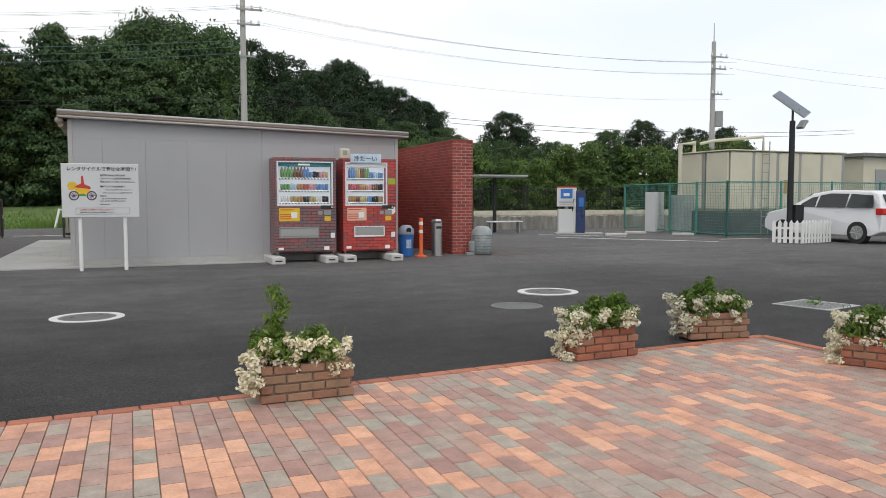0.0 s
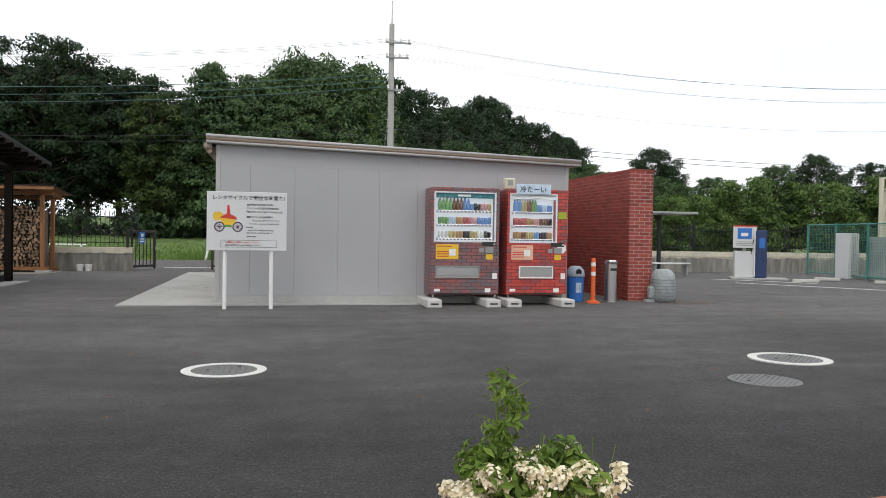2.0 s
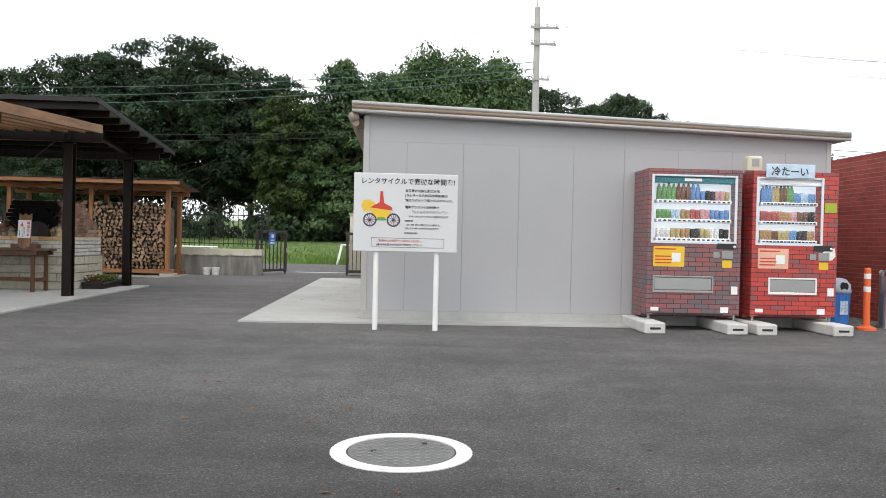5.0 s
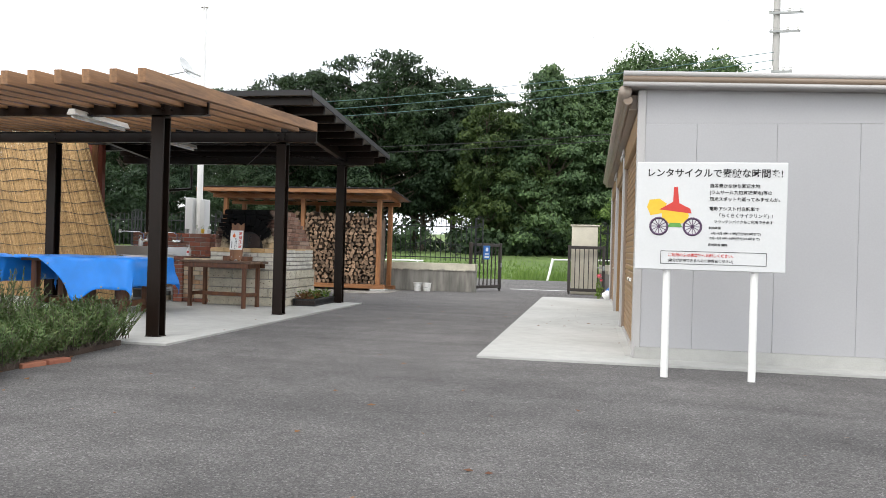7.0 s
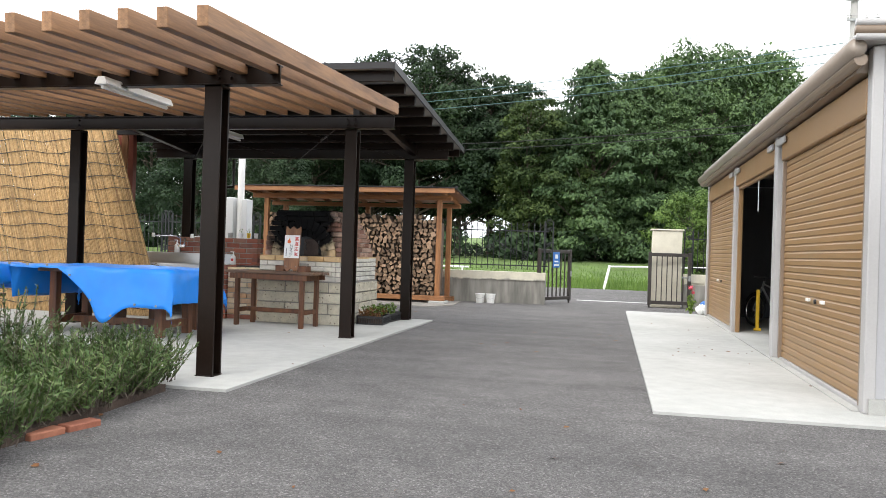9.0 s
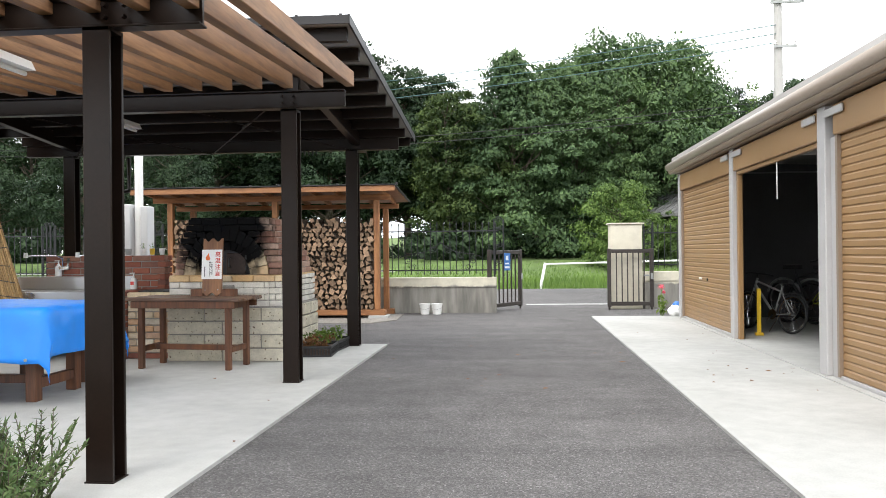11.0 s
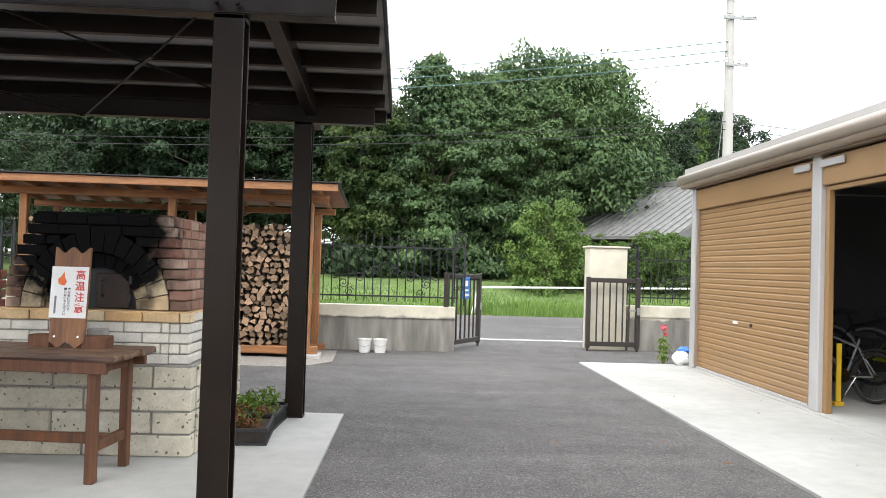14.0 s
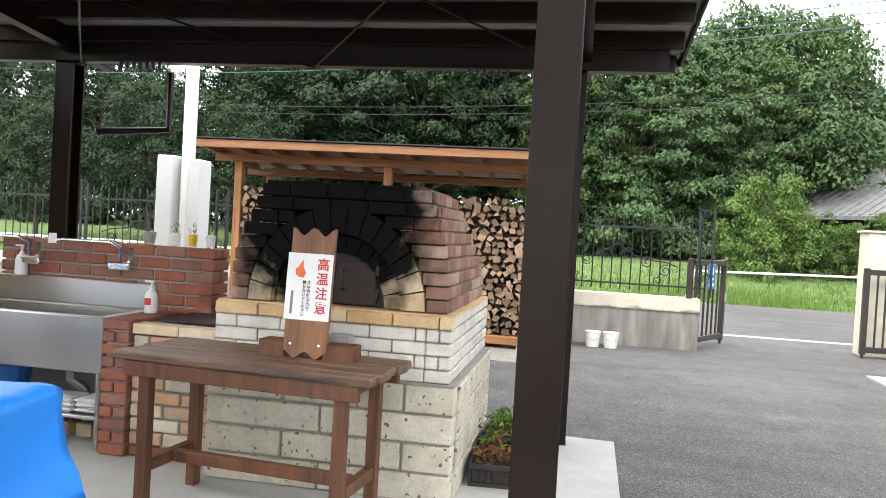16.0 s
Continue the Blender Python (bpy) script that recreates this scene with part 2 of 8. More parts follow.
BLUE_PLASTIC = surface("blue_plastic", (0.03, 0.16, 0.50), 0.4, 0, 0.12)
TARP = surface("blue_tarpaulin", (0.008, 0.23, 0.80), 0.38, 0, 0.12, 4, 160, 0.0015)
STEEL = surface("stainless_steel", (0.5, 0.5, 0.49), 0.3, 1.0, 0.04, 1.5, 60, 0.00005)
CHROME = surface("chrome", (0.7, 0.7, 0.7), 0.12, 1.0, 0.03)
IRON = surface("black_iron", (0.018, 0.02, 0.022), 0.5, 0.2, 0.2, 6, 60, 0.001)
GATE = surface("brown_gate_metal", (0.045, 0.038, 0.034), 0.4, 0.1, 0.15)
RUBBER = surface("black_rubber", (0.02, 0.02, 0.021), 0.7, 0, 0.2)
PILLAR = concrete_material("cream_pillar", (0.62, 0.58, 0.47), (0.48, 0.44, 0.35))
MORTAR = surface("grey_mortar", (0.30, 0.29, 0.27), 0.95, 0, 0.2, 5, 60, 0.003)
WHITE_MORTAR = surface("pale_mortar", (0.45, 0.43, 0.40), 0.95, 0, 0.2, 5, 60, 0.003)
DARK_MORTAR = surface("dark_joint_sand", (0.25, 0.185, 0.15), 0.95, 0, 0.25, 5, 60, 0.003)
PINK_MORTAR = surface("pink_mortar", (0.40, 0.27, 0.24), 0.95, 0, 0.2, 5, 60, 0.003)
RED_TILE = brick_material("dark_red_brick", [(0.20, 0.030, 0.022), (0.28, 0.044, 0.032), (0.33, 0.055, 0.038)], 0.5)
PAVER = brick_material("clay_paver", [(0.35, 0.20, 0.165), (0.39, 0.24, 0.20), (0.35, 0.305, 0.25), (0.37, 0.29, 0.24), (0.39, 0.23, 0.19), (0.64, 0.33, 0.21), (0.68, 0.38, 0.25)], 0.8)
EDGE_BRICK = brick_material("edge_brick", [(0.30, 0.09, 0.05), (0.42, 0.16, 0.09), (0.36, 0.12, 0.07)], 0.8)
POT_BRICK = brick_material("planter_brick", [(0.24, 0.085, 0.05), (0.34, 0.12, 0.07), (0.28, 0.15, 0.09)], 0.8)
POT_BRICK_PALE = brick_material("weathered_planter_brick", [(0.25, 0.15, 0.09), (0.31, 0.19, 0.12), (0.27, 0.13, 0.08)], 0.8)
TUFF = brick_material("pitted_tuff", [(0.50, 0.46, 0.36), (0.57, 0.53, 0.43), (0.46, 0.43, 0.36)], 0.9, (32.0, 0.64, (0.15, 0.115, 0.08)))
WHITE_BRICK = brick_material("white_firebrick", [(0.55, 0.53, 0.48), (0.66, 0.63, 0.56), (0.60, 0.58, 0.54)], 0.85)
YELLOW_BRICK = brick_material("yellow_firebrick", [(0.62, 0.48, 0.29), (0.68, 0.56, 0.38), (0.58, 0.38, 0.18), (0.66, 0.55, 0.40)], 0.85)
ARCH_BRICK = sooty("arch_firebrick", [(0.58, 0.46, 0.30), (0.66, 0.54, 0.37), (0.55, 0.41, 0.25)])
DOME_BRICK = sooty("oven_brown_brick", [(0.17, 0.105, 0.08), (0.33, 0.21, 0.16), (0.23, 0.12, 0.09), (0.41, 0.30, 0.24), (0.30, 0.165, 0.12)])
OVEN_MORTAR = sooty("oven_mortar", [(0.33, 0.31, 0.28), (0.38, 0.35, 0.32)])
SINK_BRICK = brick_material("sink_red_brick", [(0.26, 0.085, 0.055), (0.33, 0.11, 0.065), (0.20, 0.08, 0.06), (0.30, 0.16, 0.11)], 0.85)
MIX_BRICK = brick_material("mixed_pale_brick", [(0.55, 0.43, 0.28), (0.58, 0.50, 0.38), (0.33, 0.30, 0.26), (0.50, 0.30, 0.17), (0.60, 0.55, 0.44)], 0.85)
REED = wood("reed_screen", (0.62, 0.42, 0.20), (0.36, 0.22, 0.09), 0.8, 2, 0.3, 3.0)
SOIL = surface("potting_soil", (0.06, 0.04, 0.03), 0.95, 0, 0.35, 8, 60, 0.01)
GRAVEL = surface("gravel", (0.30, 0.28, 0.25), 0.9, 0, 0.35, 30, 90, 0.02, each=0.4)
GRASS_GROUND = surface("grass_ground", (0.12, 0.185, 0.05), 0.95, 0, 0.35, 1.2, 30, 0.03)
GRASS = leaf_material("grass_blades", [(0.085, 0.155, 0.035), (0.125, 0.21, 0.05), (0.175, 0.26, 0.08)])
LEAF_DARK = leaf_material("dark_leaves", [(0.016, 0.031, 0.017), (0.023, 0.044, 0.023), (0.032, 0.058, 0.029), (0.043, 0.074, 0.036)])
LEAF_MID = leaf_material("mid_leaves", [(0.042, 0.076, 0.036), (0.056, 0.100, 0.045), (0.074, 0.126, 0.054), (0.094, 0.150, 0.064)])
LEAF_LIGHT = leaf_material("light_leaves", [(0.048, 0.090, 0.025), (0.072, 0.128, 0.035), (0.102, 0.168, 0.045), (0.132, 0.198, 0.062)])
LEAF_YELLOW = leaf_material("yellowing_leaves", [(0.032, 0.056, 0.020), (0.050, 0.080, 0.025), (0.072, 0.104, 0.030)])
HERB = leaf_material("herb_leaves", [(0.045, 0.085, 0.035), (0.075, 0.125, 0.05), (0.125, 0.165, 0.08)])
POT_LEAF = leaf_material("planter_leaves", [(0.07, 0.125, 0.025), (0.11, 0.185, 0.035), (0.18, 0.26, 0.06)])
PETAL = leaf_material("white_petals", [(0.78, 0.74, 0.66), (0.85, 0.82, 0.76), (0.70, 0.60, 0.48), (0.82, 0.8, 0.74)])
DRY_LEAF = leaf_material("dry_leaves", [(0.16, 0.07, 0.03), (0.22, 0.11, 0.05), (0.12, 0.05, 0.03)])
PINK = surface("pink_petals", (0.70, 0.10, 0.14), 0.6, 0, 0.2)
LOG_BARK = surface("log_bark", (0.13, 0.095, 0.07), 0.95, 0, 0.35, 6, 40, 0.01, each=0.35)
LOG_END = surface("log_end_grain", (0.31, 0.205, 0.13), 0.9, 0, 0.35, 7, 60, 0.006, each=0.6)
GREY_METAL = surface("grey_metal", (0.32, 0.33, 0.32), 0.45, 0.3, 0.12)
CONCRETE_POLE = surface("concrete_pole", (0.42, 0.41, 0.39), 0.85, 0, 0.1)
TANK = surface("cream_tank_panel", (0.58, 0.55, 0.43), 0.45, 0, 0.08, 1.2, 40, 0.001)
GREEN_MESH = surface("green_fence_wire", (0.05, 0.22, 0.18), 0.5, 0, 0.1)
ROOF_TILE = surface("grey_roof_tile", (0.19, 0.19, 0.185), 0.7, 0, 0.25, 3, 40, 0.004)
DARK_WOOD = surface("dark_house_wood", (0.06, 0.05, 0.04), 0.8, 0, 0.25)
LINE_WHITE = surface("road_paint", (0.70, 0.70, 0.68), 0.7, 0, 0.2, 4, 50, 0.001)
CAR_WHITE = surface("white_car_paint", (0.72, 0.73, 0.74), 0.18, 0, 0.03)
CAR_GLASS = surface("dark_car_glass", (0.02, 0.024, 0.025), 0.06, 0, 0.05)
RED_GLASS = surface("red_lamp_glass", (0.5, 0.02, 0.015), 0.15, 0, 0.05)
CLOTH = surface("white_cloth", (0.66, 0.66, 0.66), 0.9, 0, 0.12, 8, 90, 0.003)
# light grey inner wall, with the dimness of the bay put into its colour
SHED_IN_DIM = surface("dimmed_inner_wall", (0.11, 0.11, 0.112), 0.7, 0, 0.12)
TREE_GREY = surface("trash_bag_net", (0.30, 0.33, 0.33), 0.45, 0, 0.2, 12, 60, 0.01)
LIME = surface("lime_paint", (0.36, 0.42, 0.03), 0.35, 0, 0.08)
SOLAR = surface("solar_glass", (0.10, 0.125, 0.17), 0.3, 0.0, 0.15, 8)


def clear_glass():
    t = Tree("display_glass")
    t.bsdf.inputs["Base Color"].default_value = (1, 1, 1, 1)
    t.bsdf.inputs["Roughness"].default_value = 0.02
    t.bsdf.inputs["Transmission Weight"].default_value = 1.0
    t.bsdf.inputs["IOR"].default_value = 1.1
    return t.m


GLASS = clear_glass()


# ---- mesh helpers ----
def box(bm, x0, x1, y0, y1, z0, z1, bevel=0.0, m=None):
    mat = Matrix.Translation(((x0 + x1) / 2, (y0 + y1) / 2, (z0 + z1) / 2)) @ Matrix.Diagonal((x1 - x0, y1 - y0, z1 - z0, 1))
    made = bmesh.ops.create_cube(bm, size=1.0, matrix=mat)["verts"]
    if bevel:
        edges = list({e for v in made for e in v.link_edges})
        got = bmesh.ops.bevel(bm, geom=edges, offset=bevel, segments=1, affect="EDGES", clamp_overlap=True)
        made = list({v for f in got["faces"] for v in f.verts} | {v for v in made if v.is_valid})
    if m is not None:
        bmesh.ops.transform(bm, matrix=m, verts=made)
    return made


def rod(bm, a, b, r0, r1=None, seg=8, caps=True):
    """A tapered round bar from a to b."""
    a, b = Vector(a), Vector(b)
    d = b - a
    if d.length < 1e-6:
        return []
    m = Matrix.Translation((a + b) / 2) @ d.to_track_quat("Z", "Y").to_matrix().to_4x4()
    return bmesh.ops.create_cone(bm, cap_ends=caps, segments=seg, radius1=r0, radius2=r0 if r1 is None else r1, depth=d.length, matrix=m)["verts"]


def tube(bm, pts, r, seg=6):
    """A bent round bar through the points, as one skin."""
    pts = [Vector(p) for p in pts]
    rings = []
    side = None
    for i, p in enumerate(pts):
        d = (pts[min(i + 1, len(pts) - 1)] - pts[max(i - 1, 0)]).normalized()
        side = d.orthogonal().normalized() if side is None else (side - d * side.dot(d)).normalized()
        up = d.cross(side)
        rings.append([bm.verts.new(p + (side * math.cos(2 * math.pi * k / seg) + up * math.sin(2 * math.pi * k / seg)) * r) for k in range(seg)])
    for a, b in zip(rings, rings[1:]):
        for k in range(seg):
            bm.faces.new((a[k], a[(k + 1) % seg], b[(k + 1) % seg], b[k]))
    bm.faces.new(list(reversed(rings[0])))
    bm.faces.new(rings[-1])


def ball(bm, c, r, u=12, v=8, squash=(1, 1, 1)):
    m = Matrix.Translation(c) @ Matrix.Diagonal((*squash, 1))
    return bmesh.ops.create_uvsphere(bm, u_segments=u, v_segments=v, radius=r, matrix=m)["verts"]


def beam(bm, a, b, w, h, bevel=0.0):
    """A square bar from a to b, w wide and h high, its height upright."""
    a, b = Vector(a), Vector(b)
    d = b - a
    side = d.cross(Vector((0, 0, 1)))
    side = side.normalized() if side.length > 1e-4 else Vector((1, 0, 0))
    up = side.cross(d).normalized()
    m = Matrix((side, d.normalized(), up)).transposed().to_4x4()
    m.translation = (a + b) / 2
    return box(bm, -w / 2, w / 2, -d.length / 2, d.length / 2, -h / 2, h / 2, bevel, m)


def prism(bm, outline, z0, z1, m=None):
    """A solid of an outline in x, y between two heights."""
    lo = [bm.verts.new((x, y, z0)) for x, y in outline]
    hi = [bm.verts.new((x, y, z1)) for x, y in outline]
    n = len(outline)
    bm.faces.new(list(reversed(lo)))
    bm.faces.new(hi)
    for i in range(n):
        bm.faces.new((lo[i], lo[(i + 1) % n], hi[(i + 1) % n], hi[i]))
    made = lo + hi
    if m is not None:
        bmesh.ops.transform(bm, matrix=m, verts=made)
    return made


def lathe(bm, profile, c=(0, 0, 0), seg=16):
    """A turned solid of (radius, height) steps."""
    rings = []
    for r, z in profile:
        rings.append([bm.verts.new((c[0] + max(r, 1e-4) * math.cos(2 * math.pi * i / seg), c[1] + max(r, 1e-4) * math.sin(2 * math.pi * i / seg), c[2] + z)) for i in range(seg)])
    for lo, hi in zip(rings, rings[1:]):
        for i in range(seg):
            bm.faces.new((lo[i], lo[(i + 1) % seg], hi[(i + 1) % seg], hi[i]))
    bm.faces.new(list(reversed(rings[0])))
    bm.faces.new(rings[-1])


def mesh_of(name, bm, material, smooth=False):
    bmesh.ops.recalc_face_normals(bm, faces=bm.faces)
    me = bpy.data.meshes.new(name)
    bm.to_mesh(me)
    bm.free()
    me.materials.append(material)
    if smooth:
        me.shade_smooth()
    return me


def part(name, bm, material, parent=None, label="", smooth=False):
    ob = new(name, mesh_of(name, bm, material, smooth))
    if parent is not None:
        ob.parent = parent
    if label:
        tagged(ob, label)
    return ob


def thing(name, label, category, group="", kind="", at=None):
    ob = new(name)
    ob.empty_display_size = 0.1
    if at is not None:
        ob.matrix_basis = at
    return tagged(ob, label, category, group, kind)


def setting(name, bm, material, label, category):
    return tagged(part(name, bm, material), label, category, kind="structure")


def boxes(*specs):
    bm = bmesh.new()
    for s in specs:
        box(bm, *s)
    return bm


def piece(name, me, parent, m):
    ob = new(name, me)
    ob.parent = parent
    ob.matrix_basis = m
    return ob


def brick_mesh(material, l, d, h, cache={}):
    """One slightly rounded brick, centred; alike bricks share it."""
    key = (material.name, round(l, 3), round(d, 3), round(h, 3))
    if key not in cache:
        bm = bmesh.new()
        box(bm, -l / 2, l / 2, -d / 2, d / 2, -h / 2, h / 2, min(0.006, h * 0.12))
        cache[key] = mesh_of("brick", bm, material)
    return cache[key]


def courses(parent, material, origin, along, length, z0, z1, bl, bh, depth, joint=0.01, name="brick", jitter=0.002, start=0.0, rng=random.Random(4)):
    """Rows of single bricks, in running bond, on a face that starts at origin and runs along a direction in the plan."""
    d = Vector((*along, 0)).normalized()
    turn = math.atan2(d.y, d.x)
    n = max(1, round((z1 - z0) / (bh + joint)))
    h = (z1 - z0) / n - joint
    for row in range(n):
        x = -((row % 2) * (bl + joint) / 2 + start)
        while x < length - 1e-3:
            a, b = max(x, 0.0), min(x + bl, length)
            x += bl + joint
            if b - a < 0.03:
                continue
            c = Vector(origin) + d * ((a + b) / 2) + Vector((0, 0, z0 + (row + 0.5) * (h + joint)))
            c += Vector((-d.y, d.x, 0)) * (depth / 2 + rng.uniform(-jitter, jitter))
            piece(name, brick_mesh(material, b - a, depth, h), parent, Matrix.Translation(c) @ Matrix.Rotation(turn, 4, "Z"))


def words(text, size, material, parent, m, name="lettering", align="LEFT", label=""):
    """Raised lettering in the built-in font, as a mesh."""
    cu = bpy.data.curves.new("words", "FONT")
    cu.body, cu.size, cu.align_x, cu.extrude, cu.offset = text, size, align, 0.0006, size * 0.018
    tmp = new("words", cu)
    deps = bpy.context.evaluated_depsgraph_get()
    me = bpy.data.meshes.new_from_object(tmp.evaluated_get(deps))
    bpy.data.objects.remove(tmp)
    bpy.data.curves.remove(cu)
    me.materials.clear()
    me.materials.append(material)
    ob = new(name, me)
    ob.parent = parent
    ob.matrix_basis = m
    if label:
        tagged(ob, label)
    return ob


# ---- foliage ----
def leaf_cloud(rng, clumps, per, size, flat=0.35, simple=False):
    """Verts and faces of many folded leaves strewn over and in rounded clumps (x, y, z, radius)."""
    verts, faces = [], []
    for cx, cy, cz, r in clumps:
        count = max(6, int(per * r * r))
        for _ in range(count):
            u, w = rng.uniform(-1, 1), rng.uniform(0, 2 * math.pi)
            q = math.sqrt(1 - u * u)
            n = Vector((q * math.cos(w), q * math.sin(w), u))
            k = r * (rng.random() ** (0.22 if simple else 0.35)) * rng.uniform(0.85, 1.12)
            p = Vector((cx, cy, cz)) + Vector((n.x, n.y, n.z * 0.8)) * k
            face = (n + Vector((rng.uniform(-1, 1), rng.uniform(-1, 1), rng.uniform(-0.3, 1.2))) * (0.62 if simple else 0.9)).normalized()
            s = size * rng.uniform(0.55, 1.35)
            t = face.orthogonal().normalized()
            t = Matrix.Rotation(rng.uniform(0, 6.28), 3, face) @ t
            b = face.cross(t)
            i = len(verts)
            if simple:
                verts += [p - t * s - b * s * 0.5, p + b * s * 0.8 + face * s * 0.2, p + t * s - b * s * 0.4 - face * s * 0.2]
                faces.append((i, i + 1, i + 2))
                continue
            verts += [p - t * s, p + b * s * flat + face * s * 0.15, p + t * s - face * s * 0.25, p - b * s * flat + face * s * 0.15]
            faces += [(i, i + 1, i + 2), (i, i + 2, i + 3)]
    return verts, faces


def leaf_mesh(name, rng, clumps, per, size, material, flat=0.35, simple=False):
    v, f = leaf_cloud(rng, clumps, per, size, flat, simple)
    me = bpy.data.meshes.new(name)
    me.from_pydata([tuple(p) for p in v], [], f)
    me.materials.append(material)
    return me


def spray_leaves(rng, sprays, per, size):
    """Verts and faces of leaves strewn over flattened, drooping sprays (x, y, z, radius, thickness); most leaves lie level, tipped outwards at the rim."""
    verts, faces = [], []
    for cx, cy, cz, r, th in sprays:
        for _ in range(max(8, int(per * r * r))):
            w = rng.uniform(0, 6.2832)
            k = math.sqrt(rng.random())
            ragged = 1 + 0.3 * math.sin(3 * w + cx * 5) + 0.24 * math.sin(7 * w + cz * 9) + 0.12 * math.sin(13 * w + cy * 7)
            dx, dy = math.cos(w), math.sin(w)
            top = math.sqrt(max(0.0, 1 - k * k))
            low = rng.random()
            up = top * (1 - 1.6 * low * low) * th - 0.25 * th * k * k
            q = r * k * ragged
            q += rng.gauss(0, 0.1) * r
            px, py, pz = cx + dx * q, cy + dy * q, cz + r * up + rng.gauss(0, 0.13) * r
            tip = 0.35 + 0.85 * k
            nx, ny, nz = dx * tip + rng.gauss(0, 0.65), dy * tip + rng.gauss(0, 0.65), 0.8 + rng.gauss(0, 0.5)
            l = math.sqrt(nx * nx + ny * ny + nz * nz) or 1.0
            nx, ny, nz = nx / l, ny / l, nz / l
            a = rng.uniform(0, 6.2832)
            ca, sa = math.cos(a), math.sin(a)
            # a tangent across the leaf's normal
            tx, ty, tz = ca * nz, sa * nz, -(ca * nx + sa * ny)
            l = math.sqrt(tx * tx + ty * ty + tz * tz) or 1.0
            tx, ty, tz = tx / l, ty / l, tz / l
            bx, by, bz = ny * tz - nz * ty, nz * tx - nx * tz, nx * ty - ny * tx
            s = size * rng.uniform(0.6, 1.35)
            i = len(verts)
            verts += [(px - tx * s, py - ty * s, pz - tz * s), (px + bx * s * 0.75 + tx * s * 0.2, py + by * s * 0.75 + ty * s * 0.2, pz + bz * s * 0.75 + tz * s * 0.2),
                      (px + tx * s - bx * s * 0.45, py + ty * s - by * s * 0.45, pz + tz * s - bz * s * 0.45)]
            faces.append((i, i + 1, i + 2))
    return verts, faces


def tree(name, label, seed, height, radius, bare, material, leaves=26000, size=0.15, habit="round", n=70, flat=0.55, spread=0.24, at=None):
    """A forking trunk whose boughs carry sprays of leaves; habit: round, cone or loose; bare: the height of clear trunk."""
    rng = random.Random(seed)
    root = thing(name, label, "tree", "trees of the wood", at=at)
    lean = Vector((rng.uniform(-0.4, 0.4), rng.uniform(-0.4, 0.4), 0))
    sprays = []
    for i in range(n):
        u = (i + 0.5) / n
        z = bare + (height - bare) * u
        if habit == "cone":
            wide = (1 - u) ** 0.75 * 0.95 + 0.05
        elif habit == "loose":
            wide = math.sin(math.pi * (0.2 + 0.72 * u)) ** 0.5
        else:
            wide = math.sin(math.pi * (0.2 + 0.77 * u)) ** 0.6
        a = i * 2.39996 + rng.uniform(-0.5, 0.5)
        lobe = 1 + 0.16 * math.sin(2 * a + seed) + 0.12 * math.sin(3 * a - seed * 2 + u * 5)
        inner = 0.5 if i % 4 == 0 else 1.0
        k = radius * wide * lobe * inner * rng.uniform(0.62, 1.0)
        r = radius * spread * rng.uniform(0.7, 1.35) * (0.65 + 0.45 * wide)
        sprays.append((lean.x * u + k * math.cos(a), lean.y * u + k * math.sin(a), z - r * 0.3 - (0.12 * k if habit == "cone" else 0), r, flat * rng.uniform(0.8, 1.25)))
    area = sum(c[3] ** 2 for c in sprays)
    bm = bmesh.new()
    pts = [Vector((0, 0, -0.3)), lean * 0.2 + Vector((0, 0, height * 0.25)), lean * 0.6 + Vector((0, 0, height * 0.55)), lean + Vector((0, 0, height * 0.9))]
    rad = [height * 0.02, height * 0.015, height * 0.009, height * 0.003]
    for i in range(3):
        rod(bm, pts[i], pts[i + 1], rad[i], rad[i + 1], 7)
    for c in sprays[::2]:
        z = max(bare * 0.7, c[2] - radius * 0.4)
        f = min(z / (height * 0.9), 0.98)
        foot = lean * f + Vector((0, 0, z))
        mid = foot.lerp(Vector(c[:3]), 0.55) + Vector((0, 0, -0.06 * radius))
        rod(bm, foot, mid, height * 0.0065 * (1.15 - f), height * 0.0035, 5)
        rod(bm, mid, Vector(c[:3]) - Vector((0, 0, 0.1)), height * 0.0035, height * 0.001, 4)
    part("trunk", bm, BARK, root)
    v, f = spray_leaves(rng, sprays, leaves / area, size)
    me = bpy.data.meshes.new("crown")
    me.from_pydata(v, [], f)
    me.materials.append(material)
    crown = new("crown", me)
    crown.parent = root
    return root


# ---- ground ----
def land_z(x, y):
    """The field rises gently from the road to the wood."""
    if y < 29:
        return -0.45
    hill = max(0.0, min(1.0, (y - 55) / 40)) * max(0.0, min(1.0, (35 - x) / 30)) * max(0.0, min(1.0, (x + 60) / 40))
    rise = max(0.0, min(1.0, (y - 36.0) / 12)) * max(0.0, min(1.0, (26 - x) / 14))
    return -0.12 + 1.0 * rise + 2.0 * hill


def ground_sheet():
    bm = bmesh.new()
    bmesh.ops.create_grid(bm, x_segments=60, y_segments=240, size=400, matrix=Matrix.Translation((0, 150, 0)))
    for v in bm.verts:
        x, y = v.co.x, v.co.y
        v.co.z = land_z(x, y)
    return setting("ground", bm, GRASS_GROUND, "green grass field reaching to the wood", "ground")


ground_sheet()


def lot_z(x, y):
    """The yard dips gently towards its drain cover."""
    return -0.14 * math.exp(-((x + 0.68) / 3.2) ** 2 - ((y - 9.2) / 2.4) ** 2)


